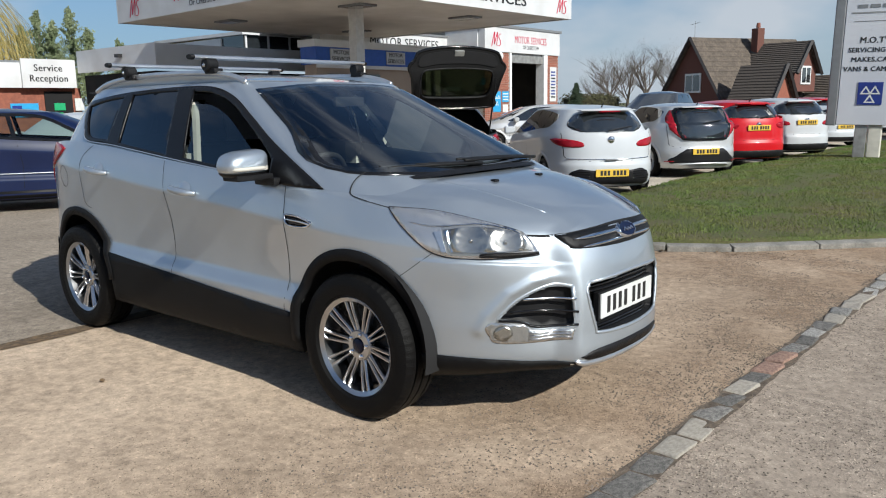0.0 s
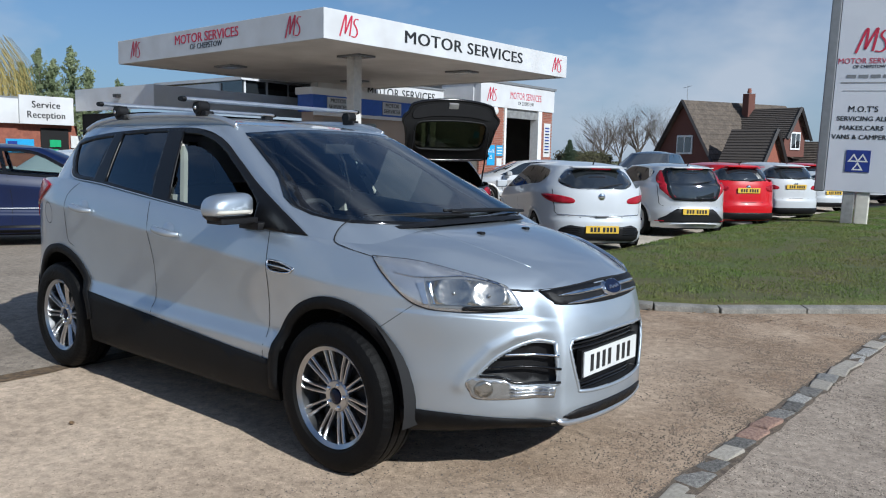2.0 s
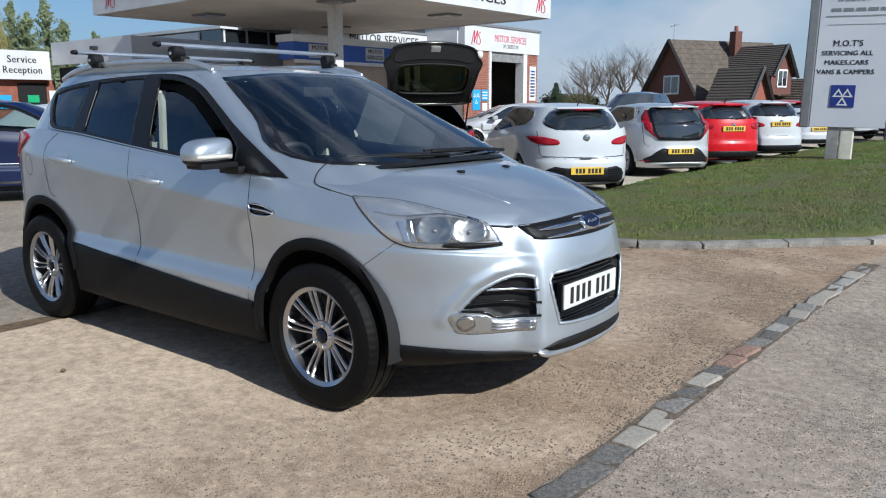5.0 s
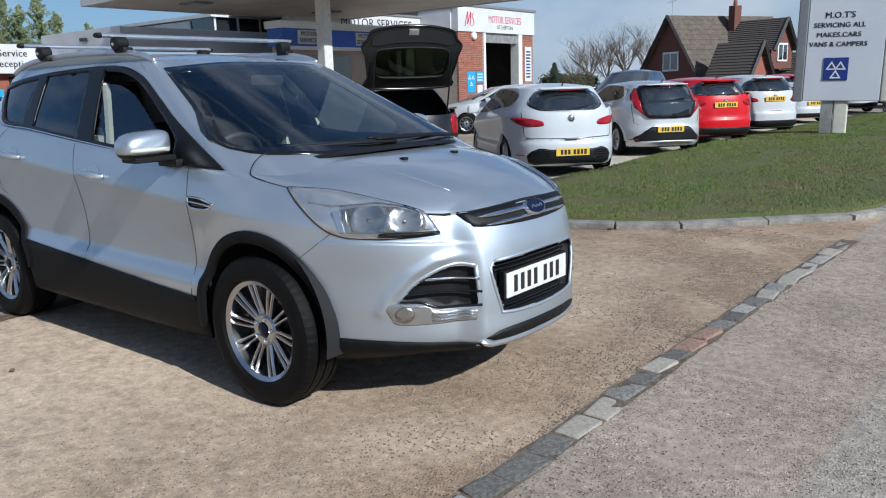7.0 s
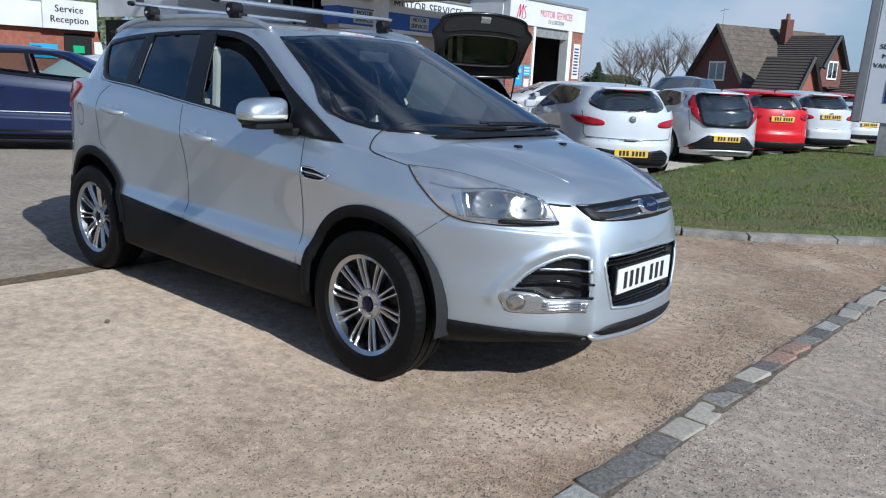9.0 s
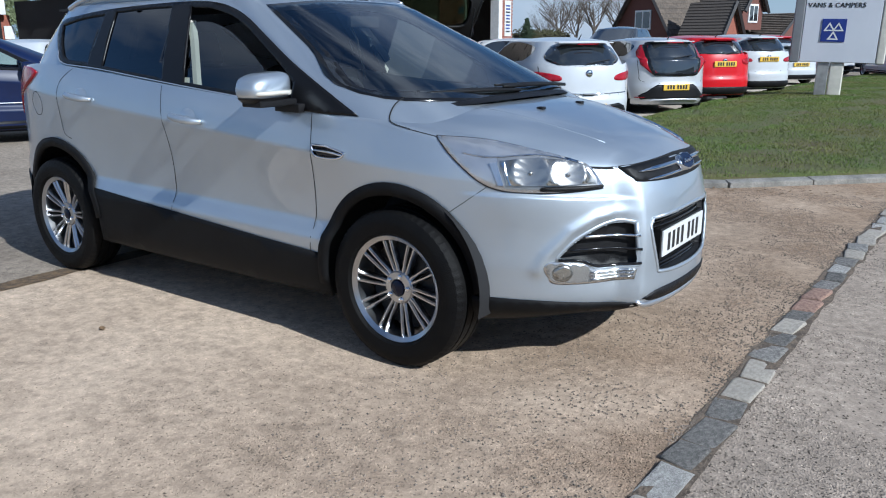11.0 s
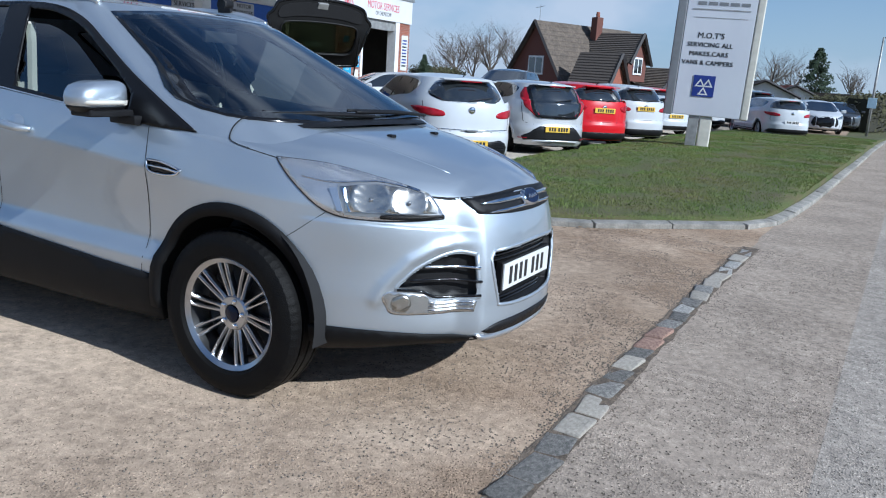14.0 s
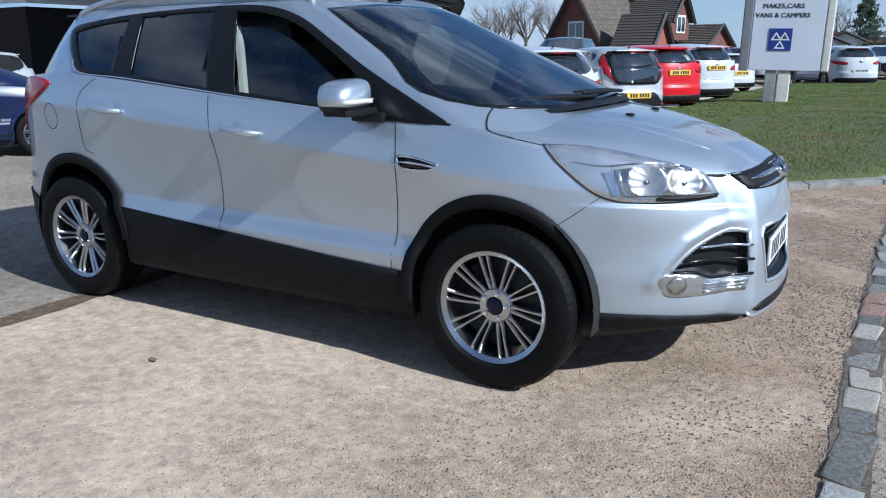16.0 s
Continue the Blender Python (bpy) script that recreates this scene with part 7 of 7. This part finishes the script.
GATE_OUT = smooth_loop([(-0.56, 0.02), (-0.60, 0.20), (-0.65, 0.50), (-0.70, 0.64), (-0.63, 0.72), (-0.56, 0.83), (-0.30, 0.885), (0, 0.90), (0.30, 0.885), (0.56, 0.83), (0.63, 0.72), (0.70, 0.64), (0.65, 0.50), (0.60, 0.20), (0.56, 0.02)], 4)
GATE_IN = smooth_loop([(-0.47, 0.235), (-0.52, 0.42), (-0.50, 0.585), (-0.30, 0.622), (0, 0.632), (0.30, 0.622), (0.50, 0.585), (0.52, 0.42), (0.47, 0.235), (0.25, 0.205), (0, 0.20), (-0.25, 0.205)], 4)


def gate_bend(z_):
    """The panel leans over from the glass to the number plate's recess."""
    return 0.10 * max(0.0, z_ - 0.58) / 0.32 - 0.05 * math.sin(min(1.0, z_ / 0.6) * math.pi)


def gate_ring(outer, inner, dx, thick):
    b = bmesh.new()
    k_ = len(outer)
    edges = [(i, (i + 1) % k_) for i in range(k_)] + [(k_ + i, k_ + (i + 1) % len(inner)) for i in range(len(inner))]
    vs, _, fs, *_ = delaunay_2d_cdt([Vector(p) for p in [*outer, *inner]], edges, [], 0, 1e-5)
    sides_ = [[b.verts.new((gate_bend(v[1]) + d_, v[0], v[1])) for v in vs] for d_ in (dx, dx + thick)]
    for f in fs:
        c_ = sum((vs[i] for i in f), Vector((0, 0))) / len(f)
        if inside((c_[0], c_[1]), outer) and not (inner and inside((c_[0], c_[1]), inner)):
            b.faces.new([sides_[0][i] for i in f])
            b.faces.new([sides_[1][i] for i in f][::-1])
    for i, j in edges:
        b.faces.new((sides_[0][i], sides_[0][j], sides_[1][j], sides_[1][i]))
    return b


gate = part("tailgate", gate_ring(GATE_OUT, GATE_IN, -0.02, 0.055), GATE_BLACK, hatch, "raised black tailgate", False, pose(-1.60, 0, 1.42, 0, -32, 0))
part("gate_rim", tube([(gate_bend(z_) - 0.012, y_, z_) for y_, z_ in [*GATE_OUT, GATE_OUT[0]]], 0.020, 8, None, False), GLOSS_BLACK, gate, "rounded gloss black edge", True)
part("glass_seal", tube([(gate_bend(z_) - 0.024, y_, z_) for y_, z_ in [*GATE_IN, GATE_IN[0]]], 0.011, 6, None, False), BLACK_PLASTIC, gate, "", True)
part("gate_glass", gate_ring(shrink(GATE_IN, -0.01), [], 0.012, 0.005), glass("gate_pane", (0.15, 0.18, 0.14), 0.8, 1.5), gate, "dark green tailgate window").visible_shadow = False
part("gate_trim", gate_ring(smooth_loop([(-0.54, 0.655), (-0.30, 0.69), (0, 0.70), (0.30, 0.69), (0.54, 0.655), (0.57, 0.73), (0.50, 0.80), (0.28, 0.845), (0, 0.858), (-0.28, 0.845), (-0.50, 0.80), (-0.57, 0.73)], 3), [], -0.034, 0.012), mat("gate_lining", (0.014, 0.014, 0.015), 0.8, spec=0.2), gate, "dark grey tailgate lining")
part("gate_latch", box((0.03, -0.07, 0.79), (0.07, 0.07, 0.87), 0.012, 2), GALV, gate, "grey latch")
part("gate_label", box((0.018, -0.10, 0.26), (0.020, 0.14, 0.33)), PLATE_WHITE, gate, "pale label on the glass")
part("test_sticker", box((0.018, -0.47, 0.36), (0.020, -0.38, 0.46)), CYAN_SIGN, gate, "blue sticker")
for s in (-1, 1):
    part("gas_strut", tube([(-1.68, s * 0.55, 1.05), (-1.95, s * 0.55, 1.80)], 0.012, 6), BLACK_PLASTIC, hatch, "thin black strut")
part("load_floor", box((-1.85, -0.62, 0.55), (-0.9, 0.62, 0.62)), DARK, hatch)
part("load_back", box((-0.95, -0.64, 0.5), (-0.9, 0.64, 1.35)), DARK, hatch, "dark load space")


# ---- house ----
def gable_house(label, m, w, l, eave, ridge, brick, tiles, chimney=True):
    """Ridge along +y, gable facing -y."""
    h = thing("house", m, label, "house")
    b = bmesh.new()
    pts = [(-w / 2, 0), (w / 2, 0), (w / 2, eave), (0, ridge - 0.12), (-w / 2, eave)]
    f0 = [b.verts.new((x, 0, z)) for x, z in pts]
    f1 = [b.verts.new((x, l, z)) for x, z in pts]
    b.faces.new(f0)
    b.faces.new(f1[::-1])
    for k in range(5):
        b.faces.new((f0[k], f0[(k + 1) % 5], f1[(k + 1) % 5], f1[k]))
    part("wall", b, brick, h, "dark brick wall")
    slope = math.atan2(ridge - eave, w / 2)
    run = math.hypot(ridge - eave, w / 2) + 0.45
    rows = 16
    for s in (-1, 1):
        rb = bmesh.new()
        prev = None
        for k in range(rows + 1):
            for lift in ((0.02,) if k == 0 else (0.085, 0.02)):
                d_ = run * k / rows
                x_, z_ = s * d_ * math.cos(slope), ridge - d_ * math.sin(slope) + lift
                pr = [rb.verts.new((x_, -0.35, z_)), rb.verts.new((x_, l + 0.35, z_))]
                if prev:
                    rb.faces.new((prev[0], pr[0], pr[1], prev[1]))
                prev = pr
        part("roof", rb, tiles, h, "brown tiled roof slope")
        bb = bmesh.new()
        tube([(0, -0.36, ridge - 0.02), (s * run * math.cos(slope), -0.36, ridge - run * math.sin(slope) - 0.02)], 0.13, 4, bb)
        part("barge_board", bb, DARK_WOOD, h, "dark barge board")
    return h


DARK_WOOD = mat("dark_wood", (0.03, 0.027, 0.028), 0.7)


def house_window(parent, m, w, h_, panes=2):
    f = part("window", box((-w / 2, -0.06, -h_ / 2), (w / 2, 0.02, h_ / 2), 0.01), WINDOW_WHITE, parent, "white framed window", False, m)
    for k in range(panes):
        x0 = -w / 2 + 0.13 + k * (w - 0.13) / panes
        part("pane", box((x0, -0.075, -h_ / 2 + 0.13), (x0 + (w - 0.13) / panes - 0.13, -0.062, h_ / 2 - 0.13)), PANE, f)
    return f


def polar(az, d):
    return 3.7 + d * math.cos(radians(az)), -3.3 + d * math.sin(radians(az))


HD = 62.0
hx0, hy0 = 3.9 + HD * math.cos(radians(112.2)), -3.3 + HD * math.sin(radians(112.2))
house = gable_house("brick chalet house with steep brown tiled roof and chimney", pose(hx0, hy0, 0.0, 0, 0, -28), 8.6, 9.6, 0.5, 6.05, HOUSE_BRICK, ROOF_TILE)
house_window(house, pose(0.15, -0.02, 2.75, 0, 0, 0), 1.75, 1.4)
part("chimney", box((0.8, 4.7, 4.0), (1.45, 5.35, 6.70), 0.02), HOUSE_BRICK, house, "brick chimney stack")
part("chimney_pot", lathe([(0.16, 6.75), (0.13, 7.1), (0.10, 7.1)], "z", 14), BRICK, house, "", True, pose(1.15, 5.0, 0))
part("aerial", tube([(0, 0.1, 6.0), (0, 0.1, 7.2)], 0.02, 4), GALV, house)
part("aerial_arm", tube([(-0.5, 0.1, 7.0), (0.5, 0.1, 7.1)], 0.015, 4), GALV, house)
wing_house = gable_house("low tiled wing of the chalet house with brick gable", pose(*polar(106.3, 58), 0, 0, 0, 82), 4.2, 2.6, 1.0, 3.8, BRICK, ROOF_DARK, False)
dorm = gable_house("tiled dormer wing with small white window", pose(*polar(104.95, 63), 2.0, 0, 0, 80), 3.2, 4.2, 1.6, 3.55, HOUSE_BRICK, ROOF_DARK, False)
house_window(dorm, pose(0, -0.02, 1.15), 1.5, 1.3)
low_house = gable_house("low brown tiled bungalow roof", pose(*polar(102.4, 66), 0, 0, 0, 80), 6.0, 6.0, 1.4, 3.2, HOUSE_BRICK, ROOF_TILE, False)


# ---- trees ----
def branch(bm, rg, p, d, length, r, depth, sag=0.0):
    n = 4
    pts, rad = [p], [r]
    q, dd = Vector(p), Vector(d)
    for k in range(n):
        dd = (dd + Vector((rg.uniform(-1, 1), rg.uniform(-1, 1), rg.uniform(-0.6, 0.9) - sag)) * 0.18).normalized()
        q = q + dd * length / n
        pts.append(q.copy())
        rad.append(r * (1 - 0.6 * (k + 1) / n))
    tube(pts, rad, 4 if depth < 3 else 3, bm, False)
    if depth > 0:
        for k in range(rg.randint(4, 6)):
            i = rg.randint(1, n)
            a = rg.uniform(0, 6.283)
            side = Vector((math.cos(a), math.sin(a), rg.uniform(0.1, 0.8))).normalized()
            branch(bm, rg, pts[i], (dd * 0.55 + side * 0.75).normalized(), length * rg.uniform(0.45, 0.7), rad[i] * 0.6, depth - 1, sag)


def bare_tree(label, x_, y_, h_, seed, depth=4):
    t_ = thing("tree", pose(x_, y_, 0), label, "tree")
    rg = random.Random(seed)
    tr = bmesh.new()
    tube([(0, 0, -0.2), (0.05, 0, h_ * 0.2), (0.1, 0.05, h_ * 0.35)], [h_ * 0.03, h_ * 0.024, h_ * 0.018], 8, tr)
    part("trunk", tr, BARK, t_, "", True)
    cr = bmesh.new()
    for k in range(7):
        a = k * 0.9 + rg.random()
        branch(cr, rg, (0.1, 0.05, h_ * rg.uniform(0.2, 0.36)), (math.cos(a) * 0.6, math.sin(a) * 0.6, 0.9), h_ * 0.42, h_ * 0.012, depth - 1)
    part("crown", cr, TWIG, t_, "bare grey-brown twigs")
    return t_


def leaf_clumps(bm, rg, centre, radius, n, size, droop=0.0):
    for _ in range(n):
        d = Vector((rg.gauss(0, 1), rg.gauss(0, 1), rg.gauss(0, 1))).normalized() * radius * rg.random() ** 0.4
        c = Vector(centre) + d
        a = Vector((rg.uniform(-1, 1), rg.uniform(-1, 1), rg.uniform(-1, 1) - droop)).normalized() * size * rg.uniform(0.6, 1.4)
        b = a.orthogonal().normalized() * size * 0.35
        v = [bm.verts.new(c - a * 0.5 - b * 0.3), bm.verts.new(c - a * 0.2 + b), bm.verts.new(c + a * 0.6), bm.verts.new(c + b * -0.8)]
        bm.faces.new(v)


def conifer(label, x_, y_, h_, w_, seed, material=FIR, n=26):
    t_ = thing("tree", pose(x_, y_, 0), label, "tree")
    rg = random.Random(seed)
    tr = bmesh.new()
    tube([(0, 0, -0.2), (0, 0, h_ * 0.95)], [h_ * 0.025, h_ * 0.004], 6, tr)
    part("trunk", tr, BARK, t_, "", True)
    cr = bmesh.new()
    for k in range(n):
        f = k / n
        z = h_ * (0.12 + 0.86 * f)
        rr = w_ * (1 - f) ** 0.8 * (0.55 + 0.75 * rg.random())
        for j in range(6):
            a = rg.uniform(0, 6.283)
            for q in (0.35, 0.7, 1.0):
                leaf_clumps(cr, rg, (rr * q * math.cos(a), rr * q * math.sin(a), z - 0.12 * rr * q), h_ * 0.035, 14, h_ * 0.028, 0.5)
    part("crown", cr, material, t_, "dark green needles")
    return t_


for az, d, h_, sd in ((117.6, 80, 7.0, 1), (116.4, 84, 6.4, 2), (115.2, 86, 7.6, 3), (118.6, 82, 4.6, 4), (113.6, 92, 7.5, 15)):
    bare_tree("bare winter tree behind the yard", *polar(az, d), h_, sd)
for az, d, h_, sd in ((96.2, 105, 8.0, 5), (94.9, 110, 7.0, 6), (91.3, 110, 6.5, 7), (88.0, 75, 5.8, 8), (87.2, 80, 5.0, 9)):
    bare_tree("bare winter tree beyond the road", *polar(az, d), h_, sd)
conifer("dark green fir tree beyond the road", *polar(93.4, 90), 6.9, 2.2, 11)
conifer("small dark conifer beside the workshop", *polar(119.9, 60), 3.0, 0.9, 12)
YEW = mat("yew_green", (0.24, 0.28, 0.15), 0.85, col2=(0.14, 0.18, 0.085), scale=1.5)


def feathery(label, x_, y_, h_, w_, seed):
    """A loose conifer: upswept plumes round several leaders, with sky between them."""
    t_ = thing("tree", pose(x_, y_, 0), label, "tree")
    rg = random.Random(seed)
    tr = bmesh.new()
    tube([(0, 0, -0.2), (0, 0, h_ * 0.5), (0.05, 0, h_ * 0.97)], [h_ * 0.02, h_ * 0.012, h_ * 0.002], 6, tr)
    part("trunk", tr, BARK, t_, "", True)
    cr = bmesh.new()
    for k in range(130):
        f = 0.3 + 0.7 * rg.random() ** 0.8
        a, rr = rg.uniform(0, 6.283), w_ * (1.02 - f) ** 0.9 * rg.uniform(0.3, 1.35)
        base = Vector((0, 0, h_ * f - 0.25))
        tip = Vector((rr * math.cos(a), rr * math.sin(a), h_ * f + 0.15 * rr + rg.uniform(-0.1, 0.25)))
        for q in range(10):
            leaf_clumps(cr, rg, base.lerp(tip, (q + 1) / 10), 0.10, 5, 0.10, -0.4)
    for q in range(14):
        leaf_clumps(cr, rg, (0.03, 0, h_ * (0.86 + 0.01 * q)), 0.06, 5, 0.15, -0.8)
    part("crown", cr, YEW, t_, "loose grey-green needles")
    return t_


for az, d, h_, sd in ((157.2, 44, 5.5, 21), (156.2, 45, 6.3, 22), (155.4, 44, 5.7, 23), (154.3, 45, 6.5, 24), (153.3, 46, 5.6, 25), (151.4, 46, 5.0, 26)):
    feathery("loose green conifer behind the reception roof", *polar(az, d), h_, 2.3, sd)
wt = thing("willow", pose(*polar(160.2, 40), 0), "yellow hanging willow shoots behind the reception roof", "tree")
rgw = random.Random(31)
wtr = bmesh.new()
tube([(0, 0, -0.2), (0, 0, 4.0), (0.2, 0.2, 5.6)], [0.3, 0.22, 0.1], 8, wtr)
part("trunk", wtr, BARK, wt, "", True)
wcr = bmesh.new()
for k in range(900):
    a, rr, z0 = rgw.uniform(0, 6.283), 2.5 * rgw.random() ** 0.6, rgw.uniform(4.2, 6.4)
    x_, y_ = rr * math.cos(a), rr * math.sin(a)
    tube([(x_ * 0.7, y_ * 0.7, z0), (x_, y_, z0 - 1.0), (x_ * 1.08, y_ * 1.08, z0 - rgw.uniform(1.5, 3.0))], 0.010, 3, wcr, False)
part("crown", wcr, WILLOW, wt, "yellow hanging shoots")


# ---- beyond the lawn's end ----
lamp_post = thing("street_lamp", pose(*polar(90.1, 40), 0), "grey street lamp with a small plate", "street lamp")
part("pole", tube([(0, 0, -0.2), (0, 0, 2.2), (0, 0, 4.3)], [0.06, 0.055, 0.04], 10), GALV, lamp_post, "grey pole", True)
part("arm", tube([(0, 0, 4.28), (0.45, 0, 4.34)], 0.025, 6), GALV, lamp_post, "", True)
part("lamp_head", box((0.35, -0.09, 4.30), (0.95, 0.09, 4.40), 0.03, 2), GALV, lamp_post, "grey lamp head", "edges")
part("sign_plate", box((-0.18, -0.08, 1.25), (0.18, -0.06, 1.70), 0.01), mat("pale_blue", (0.36, 0.50, 0.60), 0.5), lamp_post, "pale blue sign plate")
pb = thing("pillar_box", pose(*polar(89.4, 53), 0), "red post box beside the hedge", "post box")
part("body", lathe([(0.24, 0.0), (0.24, 0.12), (0.21, 0.14), (0.21, 1.35), (0.25, 1.38), (0.25, 1.46), (0.18, 1.55), (0.0005, 1.58)], "z", 24), POST_RED, pb, "", "edges")
pole = thing("telegraph_pole", pose(*polar(88.2, 60), 0), "dark wooden telegraph pole", "pole")
part("shaft", tube([(0, 0, -0.2), (0, 0, 4.5)], [0.13, 0.10], 8), BARK, pole, "", True)


def hedge(label, x0, y0, x1, y1, h_, w_, n, seed, material=HEDGE):
    hd = thing("hedge", pose(x0, y0, 0), label, "hedge")
    rg = random.Random(seed)
    cr = bmesh.new()
    d = Vector((x1 - x0, y1 - y0, 0))
    nrm = Vector((-d.y, d.x, 0)).normalized()
    for k in range(n):
        f = rg.random()
        top = h_ * (0.88 + 0.2 * noise.noise(Vector((f * 14, seed, 0))))
        z = top * rg.random() ** 0.6
        p = d * f + nrm * rg.uniform(-0.5, 0.5) * w_ + Vector((0, 0, z))
        leaf_clumps(cr, rg, p, 0.28, 3, 0.20)
    part("foliage", cr, material, hd, "dense twiggy leaves")
    core = box((0, 0, 0), (1, 1, 1))
    for v in core.verts:
        v.co = d * v.co.x + nrm * (v.co.y - 0.5) * w_ * 0.7 + Vector((0, 0, v.co.z * h_ * 0.80))
    part("core", core, mat("hedge_core", (0.03, 0.028, 0.016), 0.95), hd)
    return hd


hedge("brown-green hedge along the road", *polar(90.8, 47), *polar(86.6, 70), 2.1, 1.6, 2600, 41)
hedge("brown-green hedge along the road", *polar(89.6, 60), *polar(93.2, 66), 2.0, 1.5, 1800, 42)
hedge("low dark shrubs behind the workshop", *polar(120.3, 62), *polar(117.4, 66), 2.2, 2.0, 1600, 43)
low_far = gable_house("far bungalow with grey tiled roof and white gable", pose(*polar(96.5, 78), 0, 0, 0, 16), 5.5, 9, 1.8, 3.0, FASCIA, ROOF_TILE, False)
house_window(low_far, pose(0, -0.02, 1.6), 1.0, 0.9)
red_far = gable_house("far bungalow with red tiled roof", pose(*polar(94.6, 84), 0, 0, 0, 20), 5.0, 9, 1.7, 2.8, FASCIA, mat("red_tile", (0.36, 0.12, 0.075), 0.85, vary=0.1), False)
far_roof = gable_house("long far brown roof", pose(*polar(91.0, 88), 0, 0, 0, 86), 6.0, 9.5, 1.4, 2.3, HOUSE_BRICK, ROOF_DARK, False)

# across the road, unseen behind the camera: added for reflections in glass and paint
hedge("unseen dark hedge across the road, added for reflections", 15.5, -30.0, 17.5, 22.0, 1.9, 1.6, 3200, 51)
opp = gable_house("unseen pale bungalow across the road, added for reflections", pose(24.0, -22.0, 0, 0, 0, 4), 8.5, 13.0, 2.5, 5.4, RENDER_GREY, ROOF_TILE, False)
opp2 = gable_house("unseen pale bungalow across the road, added for reflections", pose(25.0, 4.0, 0, 0, 0, 4), 8.5, 13.0, 2.5, 5.4, FASCIA, ROOF_TILE, False)
for x_, y_, h_, sd in ((19.5, -12.0, 8.5, 61), (18.5, -26.0, 9.5, 62), (20.5, -2.0, 7.5, 63), (12.0, -34.0, 9.0, 64)):
    bare_tree("bare winter tree across the road", x_, y_, h_, sd)
